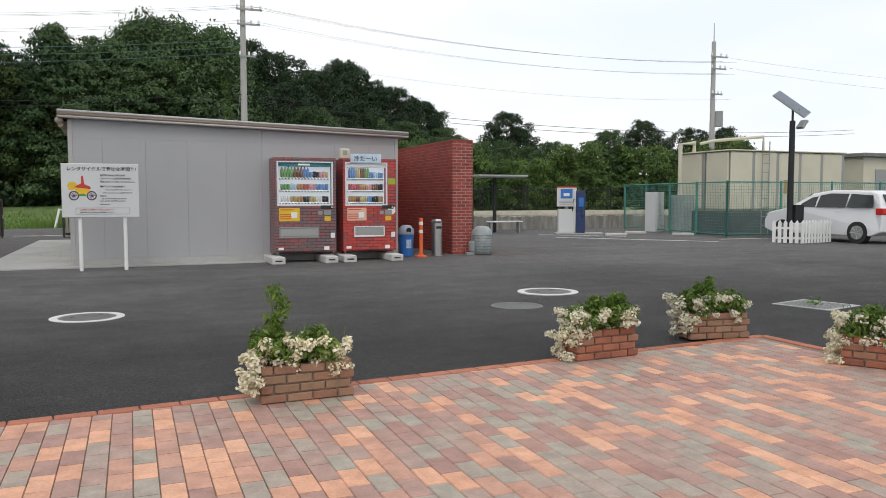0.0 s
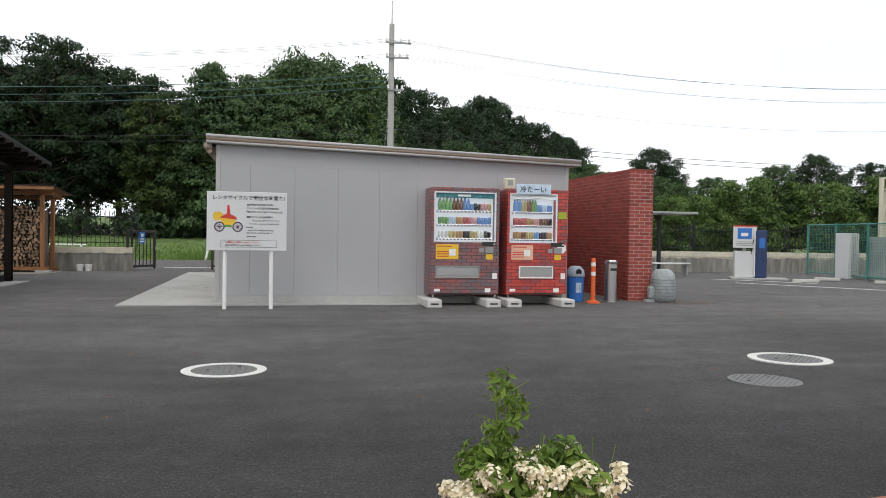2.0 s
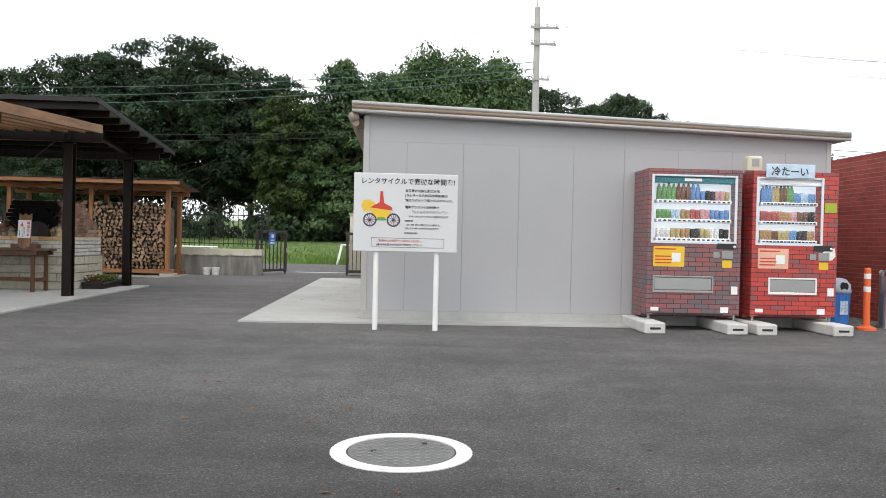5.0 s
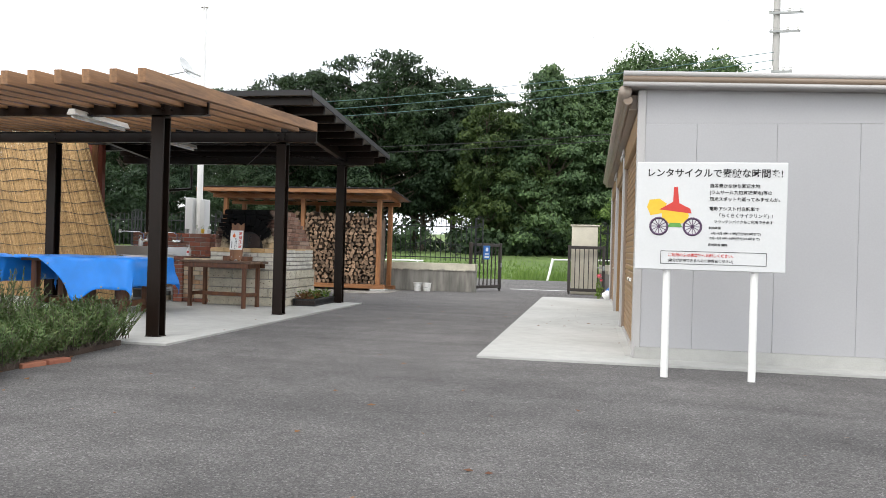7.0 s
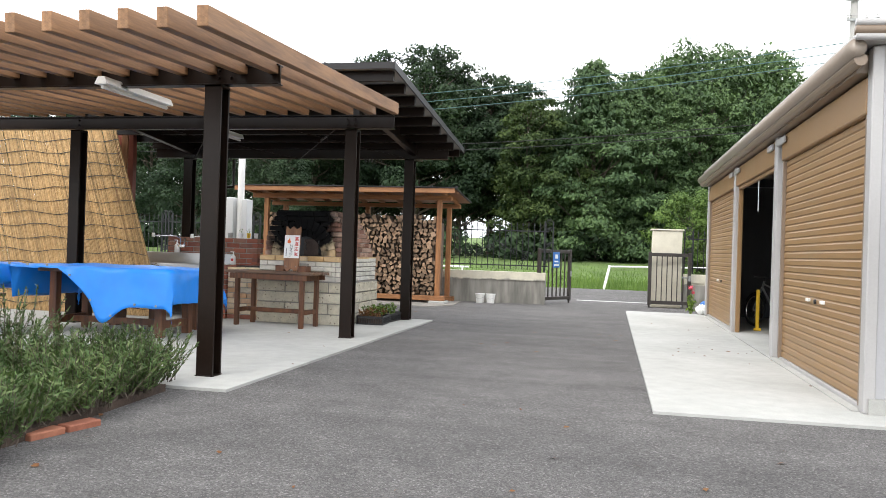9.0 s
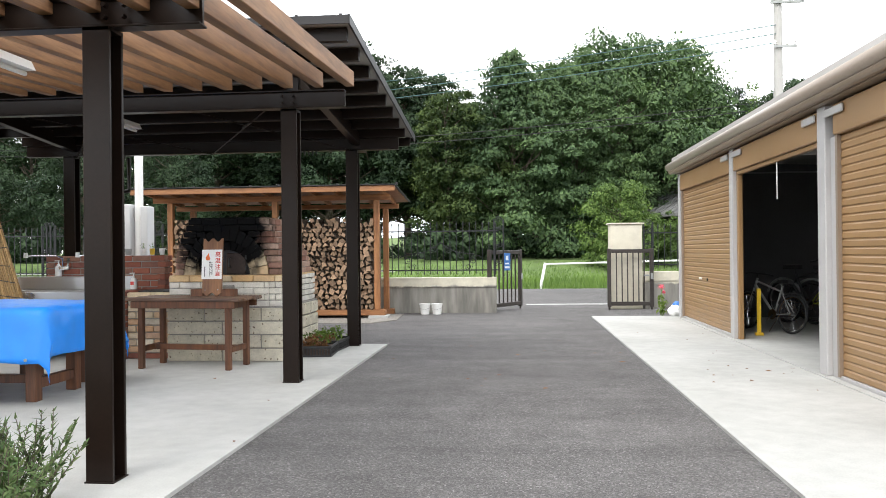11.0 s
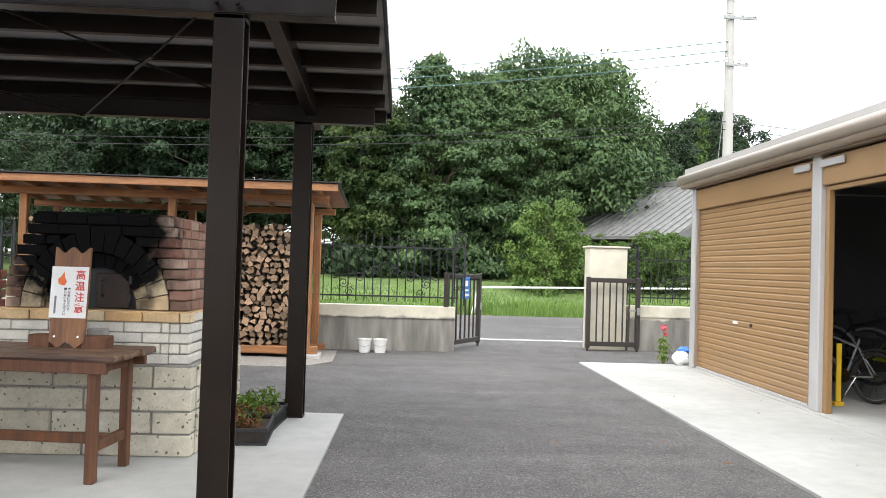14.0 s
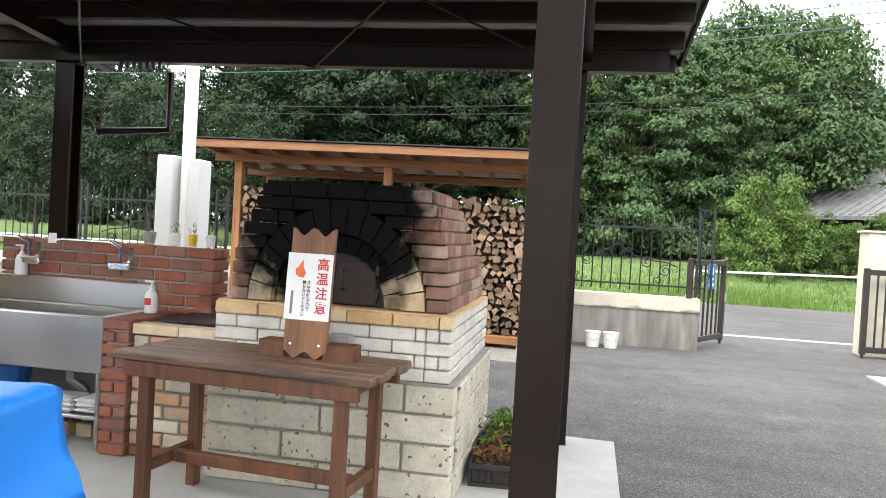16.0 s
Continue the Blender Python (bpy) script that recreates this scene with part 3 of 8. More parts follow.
bm = bmesh.new()
bmesh.ops.create_grid(bm, x_segments=200, y_segments=118, size=0.5, matrix=Matrix.Translation((10, -0.625, 0)) @ Matrix.Diagonal((100, 58.75, 1, 1)))
for v in bm.verts:
    v.co.z = lot_z(v.co.x, v.co.y)
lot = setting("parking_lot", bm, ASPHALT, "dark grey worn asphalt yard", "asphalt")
lot.data.shade_smooth()

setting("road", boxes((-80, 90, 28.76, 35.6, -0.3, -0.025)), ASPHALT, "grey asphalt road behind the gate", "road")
setting("road_line", boxes((-3.75, -1.7, 27.95, 28.1, -0.01, 0.004)), LINE_WHITE, "white painted line across the gateway", "road marking")

# paved apron before the garage and slab under the pergola
bm = bmesh.new()
prism(bm, [(-2.657, 14.42), (2.25, 14.5), (2.25, 14.95), (-1.1, 14.95), (-1.1, 24.45), (-1.3, 24.66), (-2.657, 24.64)], -0.1, 0.02)
setting("apron_slab", bm, SLAB, "pale concrete apron before the garage", "slab")
bm = bmesh.new()
prism(bm, [(-5.68, 14.06), (-5.61, 20.47), (-7.0, 20.55), (-16.0, 20.55), (-16.0, 14.06)], -0.1, 0.022)
setting("pergola_slab", bm, SLAB, "pale concrete slab under the pergola", "slab")


# ---- garage ----
SX0, SX1, SY0, SY1 = -1.19, 4.97, 14.88, 24.33


def roof_z(x):
    return 2.64 - (x - SX0) * 0.027


def garage():
    g = thing("garage", "pale grey panel garage with brown roller shutters", "garage")
    for a in ((SX0 + 0.02, SX1, SY0 - 0.035, SY0 + 0.06, 0.0, 0.13), (SX1 - 0.06, SX1 + 0.03, SY0 + 0.061, SY1, 0.0, 0.13), (SX0 + 0.02, SX1, SY1 - 0.06, SY1 + 0.03, 0.0, 0.129)):
        part("base_course", boxes(a), SLAB, g)
    xs = [SX0 + 0.03, -0.64, 0.09, 0.82, 1.53, 2.2, 2.92, 3.64, 4.36, SX1]
    for i, (a, b) in enumerate(zip(xs, xs[1:])):
        bm = bmesh.new()
        box(bm, a + 0.0008, b - 0.0008, SY0, SY0 + 0.05, 0.13, 2.3, 0.003)
        part("wall_panel", bm, PANEL, g)
    bm = bmesh.new()
    m = [(SX0 + 0.03, 2.302), (2.2 - 0.001, 2.302), (2.2 - 0.001, roof_z(2.2)), (SX0 + 0.03, roof_z(SX0))]
    for outline in (m, [(2.201, 2.302), (SX1, 2.302), (SX1, roof_z(SX1)), (2.204, roof_z(2.204))]):
        prism(bm, outline, 0, 0.045, Matrix.Translation((0, SY0 + 0.052, 0)) @ Matrix.Rotation(math.pi / 2, 4, "X"))
    part("upper_panel", bm, PANEL, g)
    part("corner_post", boxes((SX0 - 0.01, SX0 + 0.07, SY0 - 0.012, SY0 + 0.10, 0.02, 2.63, 0.008)), TRIM, g)
    part("corner_post", boxes((SX1 - 0.06, SX1 + 0.012, SY0 - 0.012, SY0 + 0.06, 0.1, 2.47, 0.008)), TRIM, g)
    part("side_wall", boxes((SX1 - 0.05, SX1, SY0 + 0.06, SY1, 0.13, 2.47)), PANEL, g)
    part("back_wall", boxes((SX0, SX1 - 0.051, SY1 - 0.05, SY1, 0.13, 2.47)), PANEL, g)
    # lining and the strip closing the back wall: interior shade is in their colour
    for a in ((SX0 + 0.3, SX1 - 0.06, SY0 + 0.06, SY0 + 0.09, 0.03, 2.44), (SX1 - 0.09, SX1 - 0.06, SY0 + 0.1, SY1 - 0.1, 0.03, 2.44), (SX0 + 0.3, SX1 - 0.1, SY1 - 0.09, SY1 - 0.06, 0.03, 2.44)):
        part("inner_lining", boxes(a), SHED_IN_DIM, g)
    bm = bmesh.new()
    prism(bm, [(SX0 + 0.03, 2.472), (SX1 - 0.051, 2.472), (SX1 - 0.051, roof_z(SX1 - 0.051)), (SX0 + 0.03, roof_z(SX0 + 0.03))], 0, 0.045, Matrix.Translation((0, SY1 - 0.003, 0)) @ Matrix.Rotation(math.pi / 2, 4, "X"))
    part("upper_panel", bm, SHED_IN_DIM, g)
    part("garage_floor", boxes((SX0 - 0.06, SX1 - 0.1, SY0 + 0.07, SY1 - 0.07, -0.05, 0.028)), SLAB, g)
    # roof, sloping down to the east
    bm = bmesh.new()
    o = [(SX0 - 0.1, roof_z(SX0 - 0.1)), (SX1 + 0.16, roof_z(SX1 + 0.16)), (SX1 + 0.16, roof_z(SX1 + 0.16) + 0.07), (SX0 - 0.1, roof_z(SX0 - 0.1) + 0.10)]
    prism(bm, o, 0, SY1 - SY0 + 0.2, Matrix.Translation((0, SY1 + 0.08, 0.002)) @ Matrix.Rotation(math.pi / 2, 4, "X"))
    part("roof", bm, ROOF_EDGE, g)
    for dz, dy, r, mat in ((0.125, -0.125, 0.027, TRIM), (0.075, -0.115, 0.036, GUTTER_BROWN), (0.025, -0.125, 0.024, TRIM)):
        bm = bmesh.new()
        rod(bm, (SX0 - 0.16, SY0 + dy, roof_z(SX0 - 0.16) + dz), (SX1 + 0.2, SY0 + dy, roof_z(SX1 + 0.2) + dz * 0.8), r, r * 0.9, 10)
        part("verge_trim", bm, mat, g, smooth=True)
    bm = bmesh.new()
    rod(bm, (SX0 - 0.14, SY0 - 0.09, 2.60), (SX0 - 0.14, SY1 + 0.12, 2.59), 0.065, 0.065, 16)
    part("eaves_gutter", bm, surface("beige_gutter", (0.30, 0.25, 0.205), 0.35, 0, 0.08), g, smooth=True)
    bm = bmesh.new()
    box(bm, SX0 - 0.09, SX0 + 0.06, SY0 + 0.1, SY1 - 0.02, 2.46, 2.60)
    rod(bm, (SX0 - 0.11, SY0 - 0.08, 2.52), (SX0 - 0.11, SY1 + 0.1, 2.51), 0.045, 0.045, 12)
    part("eaves_fascia", bm, GUTTER_BROWN, g)
    # bays along the drive
    posts = [(14.985, 15.1), (17.85, 18.19), (20.83, 21.15), (24.2, 24.32)]
    for a, b in posts[1:3]:
        bm = bmesh.new()
        box(bm, SX0 - 0.02, SX0 + 0.10, a + 0.16, b, 0.025, 2.47, 0.01)
        part("bay_post", bm, TRIM, g)
        part("guide_rail", boxes((SX0 + 0.03, SX0 + 0.09, a + (0.09 if a > 20 else 0.0), a + 0.158, 0.025, 2.169, 0.006)), SHUTTER if a > 20 else TRIM, g)
        part("bracket_plate", boxes((SX0 - 0.045, SX0 - 0.02, b + 0.02, b + 0.32, 2.34, 2.41, 0.006)), TRIM, g)
        part("bracket_plate", boxes((SX0 - 0.045, SX0 - 0.02, a - 0.26, a + 0.12, 2.34, 2.41, 0.006)), TRIM, g)
    part("bay_post", boxes((SX0 - 0.02, SX0 + 0.10, 24.2, 24.33, 0.025, 2.47, 0.01)), TRIM, g)
    for a, b in ((15.0, 17.85), (18.2, 20.98), (21.16, 24.19)):
        bm = boxes((SX0 - 0.012, SX0 + 0.09, a, b, 2.17, 2.44, 0.01))
        part("shutter_box", bm, SHUTTER, g)
    for a, b in ((15.0, 17.84), (21.16, 24.19)):
        sh = part("roller_shutter", boxes((SX0 + 0.045, SX0 + 0.055, a, b, 0.05, 2.18)), SHUTTER, g)
        n = 30
        step = 2.11 / n
        bm = bmesh.new()
        prism(bm, [(0, 0.002), (-0.011, 0.010), (-0.011, step - 0.018), (0, step - 0.004)], -(b - a) / 2, (b - a) / 2, Matrix(((1, 0, 0, 0), (0, 0, 1, 0), (0, 1, 0, 0), (0, 0, 0, 1))))
        slat = mesh_of("slat", bm, SHUTTER)
        for i in range(n):
            piece("slat", slat, sh, Matrix.Translation((SX0 + 0.045, (a + b) / 2, 0.06 + i * step)))
        part("bottom_rail", boxes((SX0 + 0.015, SX0 + 0.07, a, b, 0.028, 0.062, 0.004)), TRIM, sh, "pale metal bottom rail")
        c = (a + b) / 2
        for d in ((-0.3, 0.2) if a < 20 else (0.22,)):
            part("pull_handle", boxes((SX0 + 0.012, SX0 + 0.036, c + d, c + d + 0.1, 0.72, 0.75, 0.004)), WHITE, sh, "small white pull handle")
        for d in (a, b - 0.05):
            part("guide_rail", boxes((SX0 + 0.002, SX0 + 0.04, d + 0.001, d + 0.049, 0.05, 2.169, 0.003)), GUTTER_BROWN, sh)
        bm = bmesh.new()
        rod(bm, (SX0 + 0.03, c - (0.15 if a > 20 else 0), 0.73), (SX0 + 0.015, c - (0.15 if a > 20 else 0), 0.73), 0.022, 0.02, 12)
        part("lock", bm, BLACK, sh, "round black lock")
    # open bay: raised shutter's edge and pull cord
    part("raised_shutter_rail", boxes((SX0 + 0.02, SX0 + 0.07, 18.2, 20.9, 2.12, 2.165, 0.006)), SHUTTER, g)
    bm = bmesh.new()
    rod(bm, (SX0 + 0.05, 19.5, 2.12), (SX0 + 0.05, 19.5, 1.72), 0.008, 0.006, 6)
    part("pull_cord", bm, WHITE, g)
    bm = bmesh.new()
    for y in (18.6, 19.9):
        beam(bm, (SX0 + 0.4, y, 2.3), (SX1 - 0.2, y, 2.2), 0.08, 0.12)
    part("ceiling_beam", bm, TRIM, g)
    return g


garage()


# ---- pergola ----
def h_post(parent, x, y, z1, w=0.145):
    """A rolled steel H post with a base plate."""
    bm = bmesh.new()
    box(bm, x - w / 2, x + w / 2, y - w / 2, y - w / 2 + 0.02, 0.02, z1, 0.003)
    box(bm, x - w / 2, x + w / 2, y + w / 2 - 0.02, y + w / 2, 0.02, z1, 0.003)
    box(bm, x - 0.012, x + 0.012, y - w / 2 + 0.021, y + w / 2 - 0.021, 0.02, z1)
    box(bm, x - w / 2 - 0.005, x + w / 2 + 0.005, y - w / 2 - 0.005, y + w / 2 + 0.005, 0.018, 0.03)
    box(bm, x - w / 2, x + w / 2, y - w / 2, y + w / 2, z1 - 0.02, z1)
    return part("post", bm, DARK_STEEL, parent)


def pergola():
    p = thing("pergola", "dark steel pergola with timber rafters and black lean-to roof", "pergola")
    px = (-5.97, -9.66)
    zs = {14.58: 2.35, 17.62: 2.48, 20.32: 2.46}
    for y, z in zs.items():
        for x in px:
            h_post(p, x - (0.14 if y < 15 and x > -7 else 0.033), y, z)
    h_post(p, -13.3, 14.58, 2.35)
    h_post(p, -13.3, 17.62, 2.48)
    for y, z0, x0, x1 in ((14.58, 2.35, -13.8, -5.57), (17.62, 2.49, -13.8, -5.5), (20.32, 2.46, -10.3, -5.42)):
        bm = bmesh.new()
        box(bm, x0, x1, y - 0.05, y + 0.05, z0, z0 + 0.012, 0.003)
        box(bm, x0, x1, y - 0.05, y + 0.05, z0 + 0.148, z0 + 0.16, 0.003)
        box(bm, x0, x1, y - 0.012, y + 0.012, z0 + 0.0121, z0 + 0.1479)
        part("cross_beam", bm, DARK_STEEL, p)
    for x in (px[0], px[0] - 0.1, px[1]):
        for dz in (-0.03, 0.03):
            for y, z in ((14.52, 2.43), (17.56, 2.57)):
                bm = bmesh.new()
                rod(bm, (x, y + 0.02, z + dz), (x, y - 0.015, z + dz), 0.013, 0.013, 6)
                part("bolt", bm, DARK_STEEL, p)
    # timber rafters, rising gently to the back
    rafter = bmesh.new()
    beam(rafter, (0, 13.0, 2.415), (0, 17.16, 2.64), 0.075, 0.125, 0.004)
    me = mesh_of("rafter", rafter, RAFTER)
    x, i = -5.36, 0
    while x > -13.6:
        piece("rafter", me, p, Matrix.Translation((x, 0, 0.0)))
        x -= 0.263
        i += 1
    # sloping side beams that carry the black roof
    for x in (px[0] + 0.02, px[1]):
        bm = bmesh.new()
        beam(bm, (x, 17.2, 2.88), (x, 20.75, 2.555), 0.09, 0.15, 0.004)
        part("roof_beam", bm, DARK_STEEL, p)
    for x in px:
        bm = bmesh.new()
        box(bm, x - 0.05, x + 0.05, 17.58, 17.66, 2.65, 2.83)
        part("stub_post", bm, DARK_STEEL, p)
    n = 9
    for i in range(n):
        f = i / (n - 1)
        y = 16.98 + (20.78 - 16.98) * f
        z = 2.985 - (2.985 - 2.642) * f
        bm = bmesh.new()
        box(bm, -10.35, -5.335, y - 0.03, y + 0.03, z - 0.08, z + 0.03, 0.003)
        part("purlin", bm, DARK_STEEL, p)
    bm = bmesh.new()
    m = Matrix.Translation((0, 16.84, 3.045)) @ Matrix.Rotation(-math.atan2(0.363, 4.0), 4, "X")
    box(bm, -10.4, -5.31, 0, 4.03, -0.006, 0.0, 0, m)
    part("roof_lining", bm, ROOF_UNDER, p, "grey-brown roof underside")
    bm = bmesh.new()
    box(bm, -10.42, -5.29, -0.02, 4.05, 0.002, 0.02, 0.003, m)
    box(bm, -10.42, -5.29, -0.03, -0.02, -0.04, 0.03, 0, m)
    box(bm, -5.295, -5.28, -0.03, 4.06, -0.045, 0.035, 0, m)
    box(bm, -10.42, -5.29, 4.05, 4.065, -0.05, 0.03, 0, m)
    part("roof_sheet", bm, BLACK_ROOF, p)
    x = -10.4
    while x < -5.3:
        bm = bmesh.new()
        box(bm, x - 0.012, x + 0.012, -0.02, 4.05, 0.0201, 0.045, 0, m)
        part("roof_seam", bm, BLACK_ROOF, p)
        x += 0.36
    # crossed tie rods under the roof
    bm = bmesh.new()
    tube(bm, [(-5.98, 17.7, 2.72), (-7.8, 20.3, 2.45)], 0.008)
    tube(bm, [(-7.8, 17.7, 2.72), (-5.98, 20.3, 2.45)], 0.008)
    tube(bm, [(-7.8, 17.7, 2.72), (-9.6, 20.3, 2.45)], 0.008)
    tube(bm, [(-9.6, 17.7, 2.72), (-7.8, 20.3, 2.45)], 0.008)
    for x, y in ((-6.89, 19.0), (-8.7, 19.0)):
        rod(bm, (x - 0.1, y + 0.14, 2.585), (x + 0.1, y - 0.14, 2.6), 0.016, 0.016, 6)
    part("tie_rod", bm, DARK_STEEL, p)
    # drain pipe at the back corner
    bm = bmesh.new()
    tube(bm, [(-9.2, 20.86, 2.5), (-9.2, 20.86, 2.05), (-9.62, 20.55, 1.98)], 0.03, 8)
    part("drain_pipe", bm, DARK_STEEL, p)
    for x in (-9.25, -9.2, -9.15, -9.1, -9.05, -9.0, -8.95, -6.7, -6.65, -6.6, -6.55, -6.5, -6.45):
        bm = bmesh.new()
        rod(bm, (x, 20.27, 2.462), (x, 20.27, 2.405), 0.016, 0.008, 6)
        part("hanging_hook", bm, BLACK, p)
    return p


pergola()
for x, y in ((-7.2, 14.5), (-8.4, 18.3)):
    lamp = thing("strip_light", "white unlit fluorescent strip light under the rafters", "ceiling light", "strip lights")
    z = 2.36 if y < 15 else 2.62
    bm = bmesh.new()
    prism(bm, [(-0.06, 0.0), (0.06, 0.0), (0.03, 0.06), (-0.03, 0.06)], -0.48, 0.48, Matrix.Translation((x + 0.2, y + 0.32, z - 0.03)) @ Matrix.Rotation(math.pi / 2, 4, "X"))
    part("housing", bm, WHITE, lamp)
    bm = bmesh.new()
    rod(bm, (x + 0.2, y - 0.14, z - 0.05), (x + 0.2, y + 0.78, z - 0.05), 0.016, 0.016, 8)
    part("tube", bm, WHITE, lamp)


# ---- woodshed ----
def woodshed():
    w = thing("woodshed", "red-stained timber firewood shelter with dark metal roof", "woodshed")
    for x in (-10.27, -8.31, -6.45):
        part("post", boxes((x - 0.05, x + 0.05, 24.45, 24.55, 0.16, 2.12, 0.006)), CEDAR_POST, w)
        part("post", boxes((x - 0.05, x + 0.05, 25.45, 25.55, 0.02, 2.02, 0.006)), CEDAR_POST, w)
    part("front_plate", boxes((-10.6, -6.2, 24.46, 24.54, 2.121, 2.22, 0.006)), CEDAR, w)
    part("back_plate", boxes((-10.6, -6.2, 25.46, 25.54, 2.021, 2.11, 0.006)), CEDAR, w)
    x = -10.55
    while x < -6.1:
        bm = bmesh.new()
        beam(bm, (x, 24.1, 2.275), (x, 25.7, 2.13), 0.05, 0.07)
        part("rafter", bm, CEDAR, w)
        x += 0.425
    m = Matrix.Translation((0, 24.0, 2.325)) @ Matrix.Rotation(-0.09, 4, "X")
    bm = bmesh.new()
    box(bm, -10.75, -6.06, 0, 1.85, 0.0, 0.012, 0, m)
    part("roof_deck", bm, CEDAR, w)
    part("fascia", boxes((-10.78, -6.04, 23.965, 23.995, 2.24, 2.335, 0.004)), CEDAR, w, "pale weathered fascia board")
    bm = bmesh.new()
    box(bm, -10.8, -6.02, -0.06, 1.9, 0.014, 0.03, 0.003, m)
    part("roof_sheet", bm, BLACK_ROOF, w)
    x = -10.7
    while x < -6.0:
        bm = bmesh.new()
        box(bm, x - 0.02, x + 0.02, 0.05, 0.10, 0.03, 0.07, 0.004, m)
        part("snow_guard", bm, BLACK_ROOF, w)
        x += 0.52
    part("sill", boxes((-10.4, -6.3, 24.42, 24.6, 0.06, 0.16, 0.008)), CEDAR, w)
    part("sill", boxes((-10.4, -6.3, 25.4, 25.6, 0.0, 0.1, 0.008)), CEDAR, w)
    part("footing", boxes((-6.6, -6.25, 24.36, 24.7, 0.0, 0.06, 0.008)), SLAB, w)
    part("footing", boxes((-8.5, -8.15, 24.36, 24.7, 0.0, 0.06, 0.008)), SLAB, w)
    return w


woodshed()
bm = bmesh.new()
prism(bm, [(-10.8, 23.6), (-6.4, 23.5), (-6.05, 24.1), (-6.1, 25.4), (-10.8, 25.4)], -0.05, 0.012)
setting("gravel_bed", bm, GRAVEL, "pale gravel under the firewood shelter", "gravel")


# ---- wall, fence, gate ----
def wall_run(a, b, z1, name):
    bm = bmesh.new()
    d = (Vector(b) - Vector(a)).normalized()
    n = Vector((-d.y, d.x))
    o = [Vector(a), Vector(b), Vector(b) + n * 0.3, Vector(a) + n * 0.3]
    prism(bm, [tuple(v) for v in o], -0.1, z1)
    prism(bm, [tuple(v) for v in (o[0] - n * 0.02, o[1] - n * 0.02, o[2] + n * 0.02, o[3] + n * 0.02)], z1 - 0.16, z1 + 0.02)
    return setting(name, bm, OLD_WALL, "low stained concrete wall with flaking pale coping", "wall")


wall_run((-24.0, 25.62), (-4.35, 25.72), 0.66, "wall_gate_west")
wall_run((-1.4, 26.62), (34.0, 27.1), 0.72, "wall_gate_east")


def scroll(bm, cx, cz, y, r, turn=1, start=0.0, steps=14):
    pts = []
    for i in range(steps + 1):
        a = start + turn * i / steps * 1.6 * 2 * math.pi
        k = r * (1 - 0.75 * i / steps)
        pts.append((cx + k * math.cos(a), y, cz + k * math.sin(a)))
    tube(bm, pts, 0.008, 4)


def iron_fence(a, b, z0, z1, ornate=3):
    """A wrought fence from a to b in the plan: rails, pickets, finials and scrolls."""
    length = (Vector(b) - Vector(a)).length
    turn = math.atan2(b[1] - a[1], b[0] - a[0])
    f = thing("iron_fence", "black wrought iron fence with scrolls on the low wall", "fence", "iron fences", at=pose(a[0], a[1], 0, 0, 0, math.degrees(turn)))
    for z in (z0 + 0.08, z1 - 0.12):
        part("rail", boxes((0, length, -0.014, 0.014, z - 0.012, z + 0.012)), IRON, f)
    bm = bmesh.new()
    rod(bm, (0, 0, z0), (0, 0, z1), 0.009, 0.009, 5)
    rod(bm, (0, 0, z1), (0, 0, z1 + 0.07), 0.016, 0.002, 5)
    picket = mesh_of("picket", bm, IRON)
    n = min(int(length / 0.125), 280)
    for i in range(n):
        piece("picket", picket, f, Matrix.Translation(((i + 0.5) * length / n, 0, 0)))
    k = max(1, int(length / 1.9))
    for i in range(k + 1):
        x = i * length / k
        bm = bmesh.new()
        for dx in (-0.09, 0.09):
            box(bm, x + dx - 0.014, x + dx + 0.014, -0.014, 0.014, z0 - 0.04, z1 + 0.1)
        for j in range(3):
            zz = z0 + 0.2 + j * (z1 - z0 - 0.3) / 2
            scroll(bm, x - 0.035, zz, 0, 0.055, 1, 0, 9)
            scroll(bm, x + 0.035, zz + 0.03, 0, 0.055, -1, math.pi, 9)
        scroll(bm, x, z1 + 0.1, 0, 0.07, 1, 0, 9)
        part("scroll_panel", bm, IRON, f)
        if i < k and i < ornate:
            bm = bmesh.new()
            c = x + length / k / 2
            for sgn in (-1, 1):
                pts = [(c + sgn * t * 0.8, 0.02, z0 + 0.62 - 0.34 * t - 0.06 * math.sin(t * 5)) for t in (0, 0.2, 0.4, 0.6, 0.8, 1.0)]
                tube(bm, pts, 0.01, 4)
                for t in (0.2, 0.5, 0.8):
                    scroll(bm, c + sgn * t * 0.8, z0 + 0.55 - 0.34 * t, 0.02, 0.09, sgn, 0.8, 10)
                scroll(bm, c + sgn * 0.55, z0 + 0.14, 0.02, 0.08, -sgn, 0.3, 10)
            part("scroll_work", bm, IRON, f)
    return f


iron_fence((-24.0, 25.78), (-13.5, 25.79), 0.74, 1.7, 0)
iron_fence((-13.4, 25.79), (-4.3, 25.84), 0.74, 1.7, 9)
iron_fence((-1.3, 26.78), (3.8, 26.85), 0.80, 1.64, 2)
iron_fence((4.6, 26.86), (34.0, 27.26), 0.80, 1.64, 0)
part("cap", boxes((-2.13, -1.42, 26.5, 26.92, 1.69, 1.72, 0.008)), PILLAR,
     tagged(part("gate_pillar", boxes((-2.09, -1.46, 26.53, 26.9, 0.0, 1.69, 0.012)), PILLAR), "cream rendered gate pillar beside the open gate", "pillar"))


